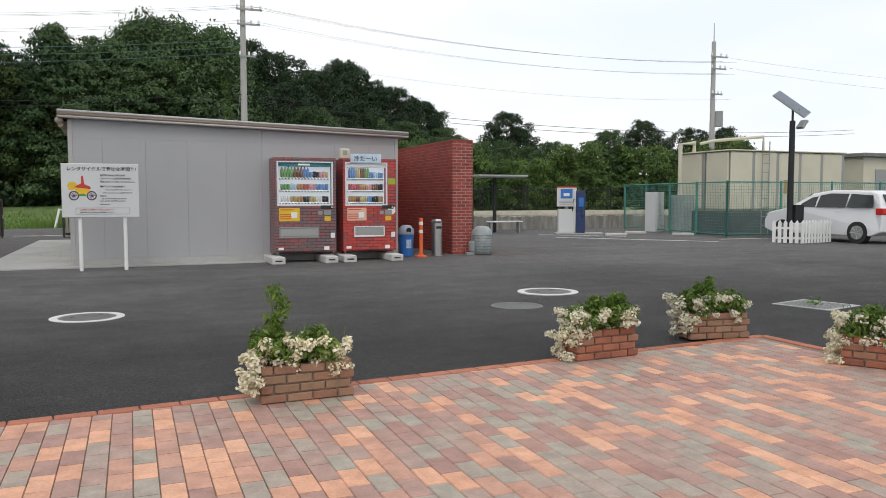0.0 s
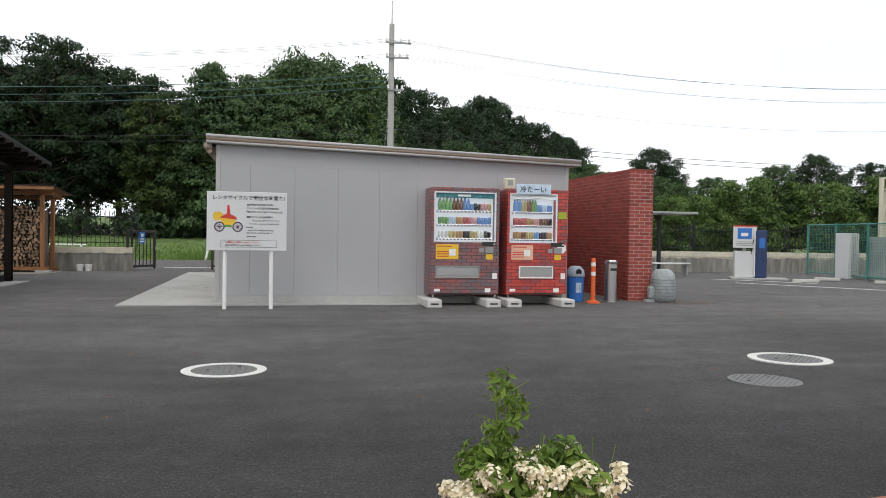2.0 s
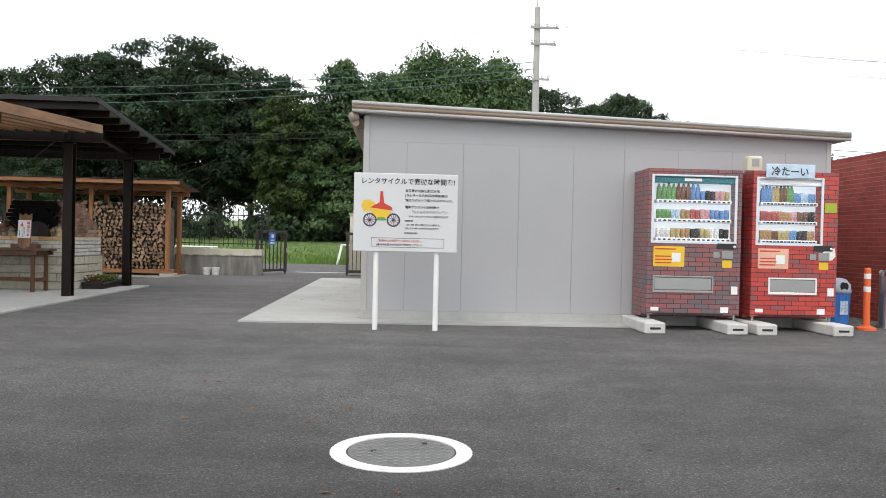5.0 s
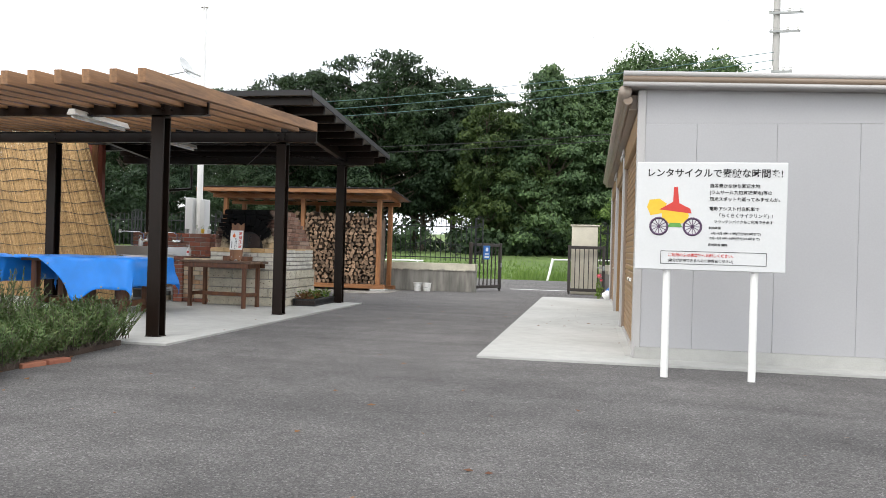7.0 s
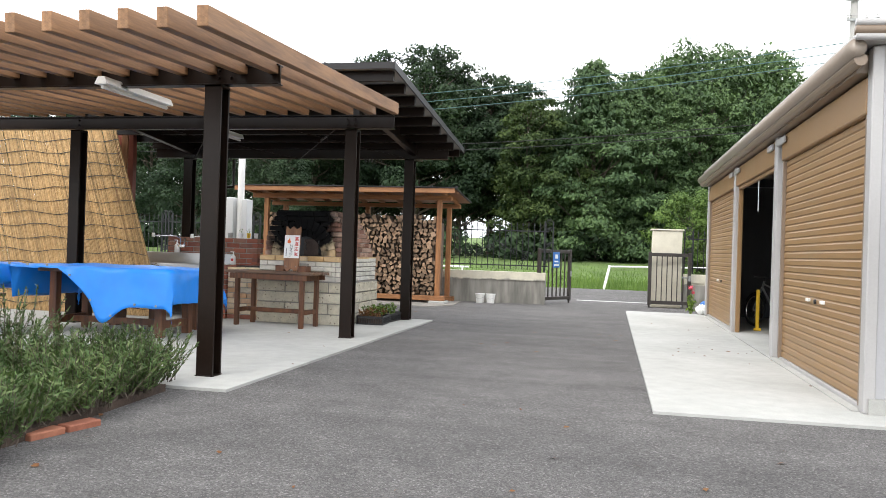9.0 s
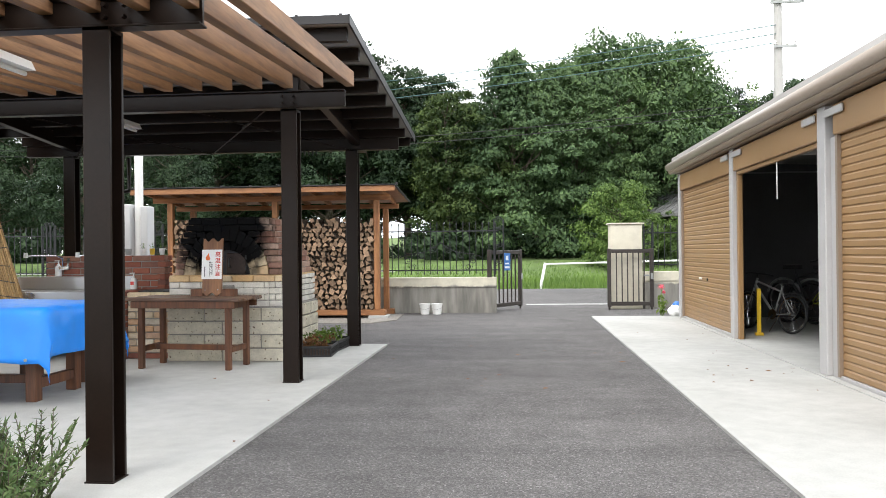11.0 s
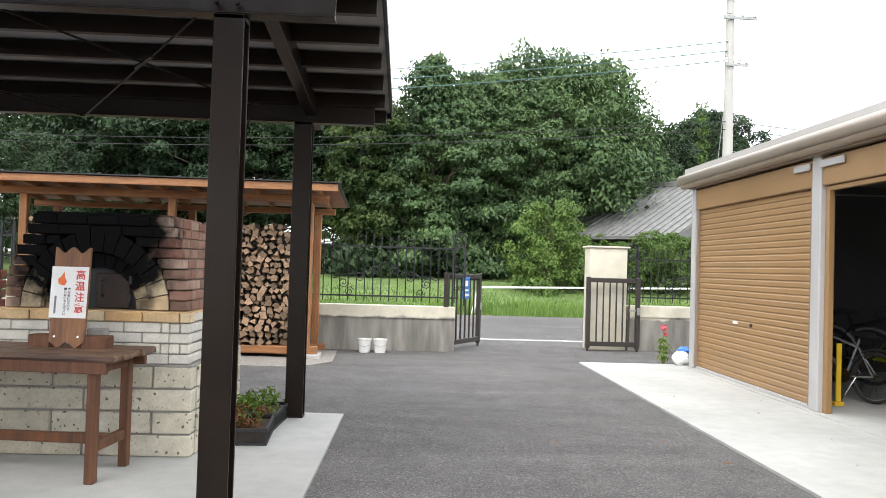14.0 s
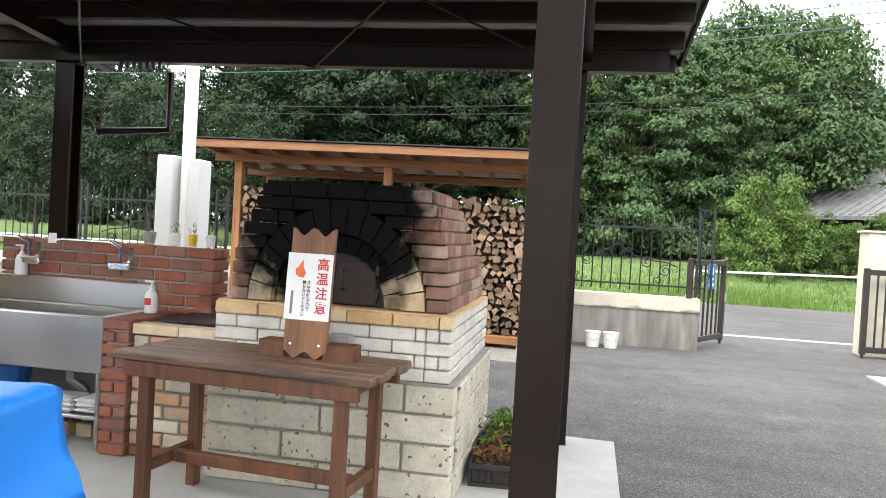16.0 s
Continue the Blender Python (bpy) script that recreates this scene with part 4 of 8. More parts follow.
def gate_leaf(hinge, end, lever):
    """An open leaf of the gate: stiles, rails, bars, a lock."""
    length = (Vector(end) - Vector(hinge)).length
    turn = math.degrees(math.atan2(end[1] - hinge[1], end[0] - hinge[0]))
    g = thing("gate_leaf", "dark brown metal gate leaf standing open", "gate", "gate leaves", at=pose(hinge[0], hinge[1], 0, 0, 0, turn))
    for x in (0, length - 0.07):
        part("stile", boxes((x, x + 0.07, -0.035, 0.035, 0.05, 1.21, 0.006)), GATE, g)
    for z in (0.08, 1.12):
        part("rail", boxes((0.071, length - 0.071, -0.03, 0.03, z, z + 0.075, 0.005)), GATE, g)
    n = 6
    for i in range(n):
        x = 0.07 + (length - 0.14) * (i + 1) / (n + 1)
        part("bar", boxes((x - 0.01, x + 0.01, -0.012, 0.012, 0.155, 1.12)), GATE, g)
    part("lock", boxes((length - 0.06, length - 0.01, -0.05, -0.036, 0.6, 0.72, 0.004)), GREY_METAL, g)
    bm = bmesh.new()
    rod(bm, (length - 0.035, 0, 0.05), (length - 0.035, 0, 0.0), 0.02, 0.02, 8)
    part("foot", bm, GATE, g)
    bm = bmesh.new()
    rod(bm, (0.035, 0, 0.05), (0.035, 0, 0.0), 0.02, 0.02, 8)
    part("foot", bm, GATE, g)
    if lever:
        part("handle", boxes((length - 0.2, length - 0.08, -0.06, -0.045, 0.66, 0.69, 0.004)), GREY_METAL, g)
    return g


gate_leaf((-4.5, 25.75), (-3.87, 26.85), False)
gate_leaf((-2.17, 26.38), (-1.27, 26.42), True)
notice = thing("gate_notice", "small blue and white notice on the gate", "sign", at=pose(-4.19, 26.22, 0, 0, 0, 60))
part("plate", boxes((-0.13, 0.13, -0.05, -0.04, 0.8, 1.14, 0.003)), BLUE_PLASTIC, notice)
part("lettering", boxes((-0.09, 0.09, -0.053, -0.051, 0.84, 0.88), (-0.08, 0.07, -0.053, -0.051, 0.92, 0.95), (-0.05, 0.05, -0.053, -0.051, 1.0, 1.09)), WHITE, notice)


# ---- front yard: sign, machines, brick screen ----
UPRIGHT = Matrix.Rotation(math.pi / 2, 4, "X")


def notice_board():
    s = thing("notice_board", "white rental cycle notice board on two white posts", "notice board")
    for x in (-0.98, -0.28):
        bm = bmesh.new()
        rod(bm, (x, 13.87, 0.0), (x, 13.87, 1.74), 0.031, 0.031, 16)
        part("post", bm, WHITE, s, smooth=False)
    b = part("board", boxes((-1.248, -0.051, 13.815, 13.838, 0.906, 1.808, 0.006)), BOARD_WHITE, s)
    y = 13.8135
    lines = [("レンタサイクルで素敵な時間を!", 0.076, -1.17, 1.69, BLACK), ("自然豊かな渡良瀬遊水地", 0.036, -0.66, 1.60, BLACK), ("(ラムサール条約登録湿地)等の", 0.036, -0.66, 1.545, BLACK),
             ("観光スポットを巡ってみませんか。", 0.036, -0.66, 1.49, BLACK), ("電動アシスト付自転車で", 0.036, -0.66, 1.41, BLACK), ("「らくらくサイクリング」!", 0.036, -0.60, 1.355, BLACK),
             ("マウンテンバイクもご利用できます", 0.029, -0.62, 1.305, BLACK), ("利用時間", 0.024, -0.66, 1.255, BLACK), ("4月~9月 9時~17時(受付は15時まで)", 0.025, -0.64, 1.21, BLACK),
             ("10月~3月 9時~16時(受付は14時まで)", 0.025, -0.66, 1.17, BLACK), ("利用料金 無料", 0.024, -0.66, 1.115, BLACK),
             ("ご利用の方は事務室へお越しください。", 0.03, -0.98, 1.022, RED_INK), ("(身分が証明できるものを御用意ください)", 0.028, -0.98, 0.978, BLACK)]
    for text, size, x, z, ink in lines:
        words(text, size, ink, b, Matrix.Translation((x, y, z)) @ UPRIGHT)
    bm = bmesh.new()
    for a in ((-1.04, -0.2, 1.062, 1.066), (-1.04, -0.2, 0.957, 0.961), (-1.04, -1.036, 0.9611, 1.0619), (-0.204, -0.2, 0.9611, 1.0619)):
        box(bm, a[0], a[1], 13.8125, 13.8145, a[2], a[3])
    part("printed_frame", bm, BLACK, b)
    # printed bicycle, in plain shapes
    for x in (-1.06, -0.79):
        bm = bmesh.new()
        for i in range(20):
            p, q = 2 * math.pi * i / 20, 2 * math.pi * (i + 1) / 20
            rod(bm, (x + 0.07 * math.cos(p), 13.814, 1.27 + 0.07 * math.sin(p)), (x + 0.07 * math.cos(q), 13.814, 1.27 + 0.07 * math.sin(q)), 0.009, 0.009, 4)
        for i in range(6):
            p = math.pi * i / 6
            rod(bm, (x - 0.062 * math.cos(p), 13.814, 1.27 - 0.062 * math.sin(p)), (x + 0.062 * math.cos(p), 13.814, 1.27 + 0.062 * math.sin(p)), 0.003, 0.003, 4)
        part("printed_wheel", bm, surface("wheel_print", (0.09, 0.05, 0.10), 0.5), b)

    def flat(outline, material, name, dy=0.0):
        bm = bmesh.new()
        prism(bm, outline, 0, 0.0015, Matrix.Translation((0, 13.8145 - dy, 0)) @ UPRIGHT)
        part(name, bm, material, b)

    basket = [(-1.16, 1.43), (-1.13, 1.36), (-1.03, 1.38), (-1.0, 1.46), (-1.06, 1.5), (-1.14, 1.49)]
    flat(basket, YELLOW, "printed_basket")
    flat([(-0.93 + 0.11 * math.cos(a * 0.42), 1.36 + 0.075 * math.sin(a * 0.42)) for a in range(15)], YELLOW, "printed_patch", 0.0005)
    flat([(-1.06, 1.41), (-0.8, 1.38), (-0.81, 1.42), (-0.9, 1.465), (-0.915, 1.6), (-0.945, 1.6), (-0.95, 1.475)], RED_INK, "printed_shape", 0.0012)
    flat([(-0.99, 1.265), (-0.87, 1.265), (-0.89, 1.3), (-0.97, 1.3)], surface("green_print", (0.1, 0.3, 0.06), 0.5), "printed_base", 0.0012)


notice_board()


def bottle_mesh(kind, material):
    bm = bmesh.new()
    if kind == "bottle":
        lathe(bm, [(0.026, 0), (0.03, 0.01), (0.03, 0.11), (0.026, 0.13), (0.03, 0.145), (0.013, 0.185), (0.013, 0.205)], seg=10)
    else:
        lathe(bm, [(0.024, 0), (0.029, 0.008), (0.029, 0.105), (0.025, 0.118)], seg=10)
    return mesh_of(kind, bm, material, True)


DRINKS = [surface("drink_" + n, tuple(0.62 * v + 0.38 * (0.3 * c[0] + 0.5 * c[1] + 0.2 * c[2]) + 0.02 for v in c), 0.22, 0, 0.45, 34, 90) for n, c in (("green", (0.10, 0.35, 0.05)), ("brown", (0.20, 0.08, 0.03)), ("blue", (0.05, 0.25, 0.65)), ("amber", (0.45, 0.22, 0.03)), ("white", (0.65, 0.66, 0.66)), ("red", (0.5, 0.05, 0.05)), ("black", (0.03, 0.03, 0.035)), ("pale_blue", (0.35, 0.55, 0.75)), ("gold", (0.48, 0.36, 0.06)), ("pink", (0.62, 0.25, 0.28)))]
BOTTLES = [bottle_mesh("bottle", m) for m in DRINKS]
CANS = [bottle_mesh("can", m) for m in DRINKS]
INNER = surface("display_back", (0.68, 0.71, 0.74), 0.5, 0, 0.05)
LIT = surface("lit_display_back", (0.7, 0.75, 0.8), 0.5, 0, 0.05)
LIT.node_tree.nodes["Principled BSDF"].inputs["Emission Color"].default_value = (0.85, 0.93, 1.0, 1)
LIT.node_tree.nodes["Principled BSDF"].inputs["Emission Strength"].default_value = 0.4
HOLE = surface("slot_black", (0.02, 0.02, 0.02), 0.4, 0, 0.1)
TEAL = surface("teal_panel", (0.03, 0.17, 0.20), 0.4, 0, 0.1)


def vending_machine(x0, x1, skin, label, white_flap, head, wares, strips):
    """A drinks machine: printed body, lit-less display with bottles, flap, coin panel."""
    v = thing("vending_machine", label, "vending machine", "drinks machines", at=Matrix.Translation((x0, 14.26, 0.16)))
    w = x1 - x0
    zt = 1.84
    wx0, wx1, wz0, wz1 = 0.055, w - (0.07 if white_flap == 0 else 0.2), 0.93, zt - 0.085
    bm = bmesh.new()
    box(bm, 0, w, 0.2, 0.58, 0, zt, 0.008)
    part("body", bm, skin, v)
    for a in ((0, wx0, 0.04, zt), (wx1, w, 0.04, zt), (wx0, wx1, 0.04, wz0), (wx0, wx1, wz1, zt)):
        part("door_panel", boxes((a[0] + 0.0005, a[1] - 0.0005, 0, 0.199, a[2], a[3], 0.002)), skin, v)
    part("display_back", boxes((wx0 + 0.001, wx1 - 0.001, 0.17, 0.195, wz0, wz1)), LIT, v)
    part("display_head", boxes((wx0 + 0.001, wx1 - 0.001, 0.02, 0.16, wz1 - 0.085, wz1 - 0.002, 0.003)), head, v)
    part("maker_mark", boxes((wx0 + 0.4, wx0 + 0.62, 0.015, 0.0195, wz1 - 0.065, wz1 - 0.03, 0.002)), WHITE, v)
    bm = boxes((wx0 - 0.012, wx0 + 0.018, -0.008, 0.012, wz0 - 0.012, wz1 + 0.012, 0.003), (wx1 - 0.018, wx1 + 0.012, -0.008, 0.012, wz0 - 0.012, wz1 + 0.012, 0.003), (wx0 + 0.019, wx1 - 0.019, -0.008, 0.012, wz0 - 0.012, wz0 + 0.02, 0.003), (wx0 + 0.019, wx1 - 0.019, -0.008, 0.012, wz1 - 0.01, wz1 + 0.012, 0.003))
    part("window_frame", bm, INNER, v)
    glass = part("window_glass", boxes((wx0 + 0.019, wx1 - 0.019, 0.003, 0.006, wz0 + 0.021, wz1 - 0.011)), GLASS, v)
    glass.visible_shadow = False
    rng = random.Random(int(x0 * 100))
    for row in range(3):
        z = wz0 + 0.06 + row * (wz1 - wz0 - 0.12) / 3
        part("shelf", boxes((wx0 + 0.06, wx1 - 0.05, 0.02, 0.165, z - 0.045, z - 0.002, 0.006)), WHITE, v)
        n = 15
        for i in range(n):
            x = wx0 + 0.1 + i * (wx1 - wx0 - 0.19) / (n - 1)
            part("button", boxes((x - 0.017, x + 0.017, 0.012, 0.0195, z - 0.033, z - 0.014, 0.002)), HOLE if i % 3 else BLUE_PLASTIC, v)
            k = wares[row][min(i * len(wares[row]) // n, len(wares[row]) - 1)]
            me = (BOTTLES if row == 2 and i < 9 else CANS)[k]
            piece("drink", me, v, Matrix.Translation((x, 0.075, z)) @ Matrix.Diagonal((1.05, 1.05, rng.uniform(0.95, 1.05), 1)))
    # lower front
    fx0, fx1 = (0.10, 0.82) if white_flap == 0 else (0.24, 0.82)
    part("flap_frame", boxes((fx0 - 0.02, fx1 + 0.02, -0.012, 0.03, 0.31, 0.34, 0.004), (fx0 - 0.02, fx1 + 0.02, -0.012, 0.03, 0.50, 0.52, 0.004), (fx0 - 0.02, fx0, -0.012, 0.03, 0.341, 0.499), (fx1, fx1 + 0.02, -0.012, 0.03, 0.341, 0.499)), WHITE if white_flap else GREY_METAL, v)
    part("delivery_flap", boxes((fx0 + 0.001, fx1 - 0.001, -0.006, 0.02, 0.345, 0.498, 0.006)), STEEL, v)
    part("poster", boxes((0.08, 0.47, -0.005, -0.001, 0.63, 0.88, 0.002)), strips, v, "coloured notice")
    bm = boxes((0.10, 0.36, -0.008, -0.006, 0.84, 0.855), (0.10, 0.30, -0.008, -0.006, 0.75, 0.765), (0.10, 0.32, -0.008, -0.006, 0.71, 0.725), (0.10, 0.3, -0.008, -0.006, 0.67, 0.685))
    tagged(part("print_bar", bm, RED_INK, v), kind="stuff")
    part("poster_picture", boxes((0.31, 0.42, -0.008, -0.006, 0.69, 0.80)), WHITE, v)
    part("coin_panel", boxes((w - 0.3, w - 0.06, -0.01, 0.0, 0.86, 0.93, 0.003)), HOLE, v)
    bm = bmesh.new()
    rod(bm, (w - 0.09, -0.005, 0.89), (w - 0.09, -0.03, 0.89), 0.02, 0.018, 12)
    part("return_knob", bm, CHROME, v)
    part("bill_slot", boxes((w - 0.24, w - 0.1, -0.012, 0.0, 0.74, 0.84, 0.003)), GREY_METAL, v)
    part("coin_slot", boxes((w - 0.35, w - 0.27, -0.012, 0.0, 0.75, 0.82, 0.003)), GREY_METAL, v)
    part("sticker", boxes((w - 0.23, w - 0.11, -0.005, -0.001, 0.63, 0.72)), YELLOW, v)
    part("sticker", boxes((w - 0.11, w - 0.03, -0.005, -0.001, 0.3, 0.4)), WHITE, v)
    part("sticker", boxes((0.06, 0.16, -0.005, -0.001, 0.085, 0.13)), WHITE, v)
    part("sticker", boxes((w - 0.24, w - 0.14, -0.005, -0.001, 0.07, 0.14)), WHITE, v)
    part("kick_slot", boxes((0.1, w - 0.2, -0.004, 0.02, 0.042, 0.06)), HOLE, v)
    if white_flap:
        part("sticker", boxes((w - 0.17, w - 0.02, -0.006, -0.001, 1.34, 1.46)), LIME, v, "green sticker")
        bm = bmesh.new()
        prism(bm, [(w - 0.19, 0.74), (w - 0.06, 0.75), (w - 0.02, 0.8), (w - 0.03, 0.9), (w - 0.15, 0.88), (w - 0.2, 0.82)], 0, 0.004, Matrix.Translation((0, -0.001, 0)) @ UPRIGHT)
        part("sticker", bm, WHITE, v, "round white sticker")
    for x in (0.05, w - 0.05):
        bm = bmesh.new()
        rod(bm, (x, 0.05, 0.04), (x, 0.05, -0.025), 0.018, 0.018, 8)
        rod(bm, (x, 0.53, 0.04), (x, 0.53, -0.025), 0.018, 0.018, 8)
        part("foot", bm, GREY_METAL, v)


vending_machine(2.33, 3.51, printed_brick("mauve_printed_brick", [(0.23, 0.075, 0.075), (0.14, 0.115, 0.125), (0.30, 0.085, 0.08), (0.17, 0.125, 0.135)], (0.03, 0.022, 0.024)),
                "mauve brick-patterned drinks vending machine on concrete blocks", 0, TEAL, [(4, 8, 3, 6, 8, 4, 6), (0, 7, 3, 5, 9, 2, 2), (0, 0, 1, 1, 2, 2, 6, 9, 8)], YELLOW)
vending_machine(3.65, 4.74, printed_brick("red_printed_brick", [(0.42, 0.045, 0.035), (0.50, 0.065, 0.05), (0.33, 0.045, 0.042), (0.22, 0.10, 0.105)], (0.05, 0.015, 0.015)),
                "bright red brick-patterned drinks vending machine on concrete blocks", 1, INNER, [(3, 1, 8, 2, 6, 3), (5, 5, 3, 9, 1, 6), (2, 8, 1, 0, 2, 7, 2)], surface("pink_poster", (0.72, 0.42, 0.30), 0.5, 0, 0.15))
for x in (2.2, 3.2, 3.56, 4.5):
    bm = bmesh.new()
    box(bm, x, x + 0.25, 13.86, 14.84, 0.0, 0.135, 0.015)
    blk = tagged(part("concrete_block", bm, surface("block_concrete", (0.55, 0.54, 0.52), 0.9, 0, 0.15, 3, 50, 0.003)), "pale concrete foundation block under a vending machine", "block", "machine blocks")
    part("slot", boxes((x + 0.06, x + 0.19, 13.856, 13.862, 0.055, 0.08)), HOLE, blk)
ice = thing("drink_banner", "pale blue cold drinks banner on the red machine", "banner")
part("sheet", boxes((3.80, 4.42, 14.235, 14.25, 1.92, 2.09, 0.003)), surface("banner_blue", (0.55, 0.68, 0.80), 0.4, 0, 0.15, 8), ice)
words("冷たーい", 0.12, BLACK, ice, Matrix.Translation((3.86, 14.232, 1.955)) @ UPRIGHT)
clock = thing("alarm_box", "small cream box with a dial on the red machine", "box")
bm = bmesh.new()
box(bm, 3.64, 3.83, 14.4, 14.55, 2.0, 2.2, 0.02)
part("case", bm, TANK, clock)
part("dial", boxes((3.69, 3.78, 14.394, 14.4, 2.07, 2.16)), GREY_METAL, clock)

# bins beside the machines
binn = thing("recycling_bin", "blue recycling bin with grey domed lid", "bin", at=Matrix.Translation((5.22, 15.05, 0)) @ Matrix.Diagonal((0.9, 0.9, 1, 1)))
bm = bmesh.new()
lathe(bm, [(0.15, 0), (0.16, 0.02), (0.18, 0.45), (0.185, 0.46)], seg=20)
part("body", bm, BLUE_PLASTIC, binn)
bm = bmesh.new()
lathe(bm, [(0.19, 0.461), (0.19, 0.50), (0.175, 0.58), (0.11, 0.65), (0.02, 0.665)], seg=20)
part("lid", bm, surface("grey_blue_plastic", (0.33, 0.38, 0.46), 0.4, 0, 0.1), binn, smooth=True)
bm = bmesh.new()
rod(bm, (0, -0.14, 0.56), (0, -0.19, 0.55), 0.055, 0.06, 14)
part("mouth", bm, HOLE, binn)
part("label", boxes((-0.06, 0.06, -0.186, -0.178, 0.18, 0.36)), DRINKS[7], binn)
bol = thing("traffic_bollard", "orange flexible traffic post with white bands", "bollard", at=Matrix.Translation((5.43, 14.72, 0)))
bm = bmesh.new()
lathe(bm, [(0.125, 0), (0.125, 0.03), (0.06, 0.05), (0.042, 0.06), (0.042, 0.80), (0.03, 0.815)], seg=16)
part("post", bm, ORANGE, bol)
for z in (0.5, 0.67):
    bm = bmesh.new()
    lathe(bm, [(0.0435, z), (0.0435, z + 0.07)], seg=16)
    part("band", bm, WHITE, bol)
ash = thing("ashtray_stand", "brushed steel cylinder ashtray on round base", "ashtray", at=Matrix.Translation((5.9, 15.0, 0)))
bm = bmesh.new()
lathe(bm, [(0.16, 0), (0.16, 0.015), (0.115, 0.02), (0.115, 0.70)], seg=24)
part("body", bm, STEEL, ash, smooth=False)
bm = bmesh.new()
lathe(bm, [(0.12, 0.701), (0.122, 0.75), (0.1, 0.78), (0.06, 0.785)], seg=24)
part("top", bm, CHROME, ash)
part("slot", boxes((-0.06, 0.06, -0.125, -0.117, 0.58, 0.63)), HOLE, ash)
bag = thing("netted_sack", "grey-blue plastic covered basket by the brick wall", "sack", at=Matrix.Translation((6.96, 15.0, 0)))
bm = bmesh.new()
lathe(bm, [(0.19, 0), (0.22, 0.04), (0.235, 0.2), (0.235, 0.4), (0.21, 0.52), (0.14, 0.6), (0.04, 0.62)], seg=22)
rngb = random.Random(3)
for v in bm.verts:
    v.co += Vector((rngb.uniform(-1, 1), rngb.uniform(-1, 1), rngb.uniform(-0.5, 0.5))) * 0.006
part("cover", bm, TREE_GREY, bag, smooth=True)
bm = bmesh.new()
for i in range(7):
    z = 0.06 + i * 0.06
    for k in range(22):
        a, b = 2 * math.pi * k / 22, 2 * math.pi * (k + 1) / 22
        rod(bm, (0.239 * math.cos(a), 0.239 * math.sin(a), z), (0.239 * math.cos(b), 0.239 * math.sin(b), z), 0.005, 0.005, 4)
tagged(part("netting", bm, surface("net_cord", (0.16, 0.19, 0.20), 0.8), bag), kind="stuff")
bm = bmesh.new()
prism(bm, [(-0.2, -0.1), (-0.42, -0.16), (-0.40, 0.0), (-0.2, 0.1)], 0, 0.05)
box(bm, -0.3, -0.18, -0.1, 0.08, 0.045, 0.3, 0.04)
part("loose_skirt", bm, TREE_GREY, bag)


def brick_screen():
    """The tall dark red brick wall, each brick with its own edges."""
    x0, x1, y0, y1, z1 = 6.33, 6.81, 15.16, 19.4, 2.48
    s = thing("brick_screen", "tall dark red brick screen wall beside the garage", "wall")
    part("core", boxes((x0 + 0.003, x1 - 0.003, y0 + 0.003, y1, 0.0, z1 - 0.02)), PINK_MORTAR, s)
    rows, bl = 36, 0.21
    h = z1 / rows
    far = bmesh.new()
    for r in range(rows):
        z = r * h + 0.004
        off = (r % 2) * bl / 2
        x = x0 - off
        while x < x1 - 0.02:
            a, b = max(x, x0), min(x + bl - 0.008, x1)
            if b - a > 0.03:
                piece("brick", brick_mesh(RED_TILE, b - a, 0.06, h - 0.008), s, Matrix.Translation(((a + b) / 2, y0 + 0.03, z + (h - 0.008) / 2)))
            x += bl
        y = y0 + 0.062 - off * 0.99
        while y < y1:
            a, b = max(y, y0 + 0.0615), min(y + bl - 0.008, y1)
            if b - a > 0.03:
                box(far, x0, x0 + 0.05, a, b, z, z + h - 0.008)
                box(far, x1 - 0.05, x1, a, b, z, z + h - 0.008)
            y += bl
    tagged(part("brickwork", far, RED_TILE, s), kind="stuff")
    part("coping", boxes((x0 - 0.004, x1 + 0.004, y0 - 0.004, y1, z1 - 0.015, z1 + 0.02, 0.004)), RED_TILE, s)


brick_screen()
setting("wall_restroom", boxes((5.4, 6.32, 19.2, 19.4, 0.0, 2.48)), RED_TILE, "dark red brick wall behind the screen", "wall")


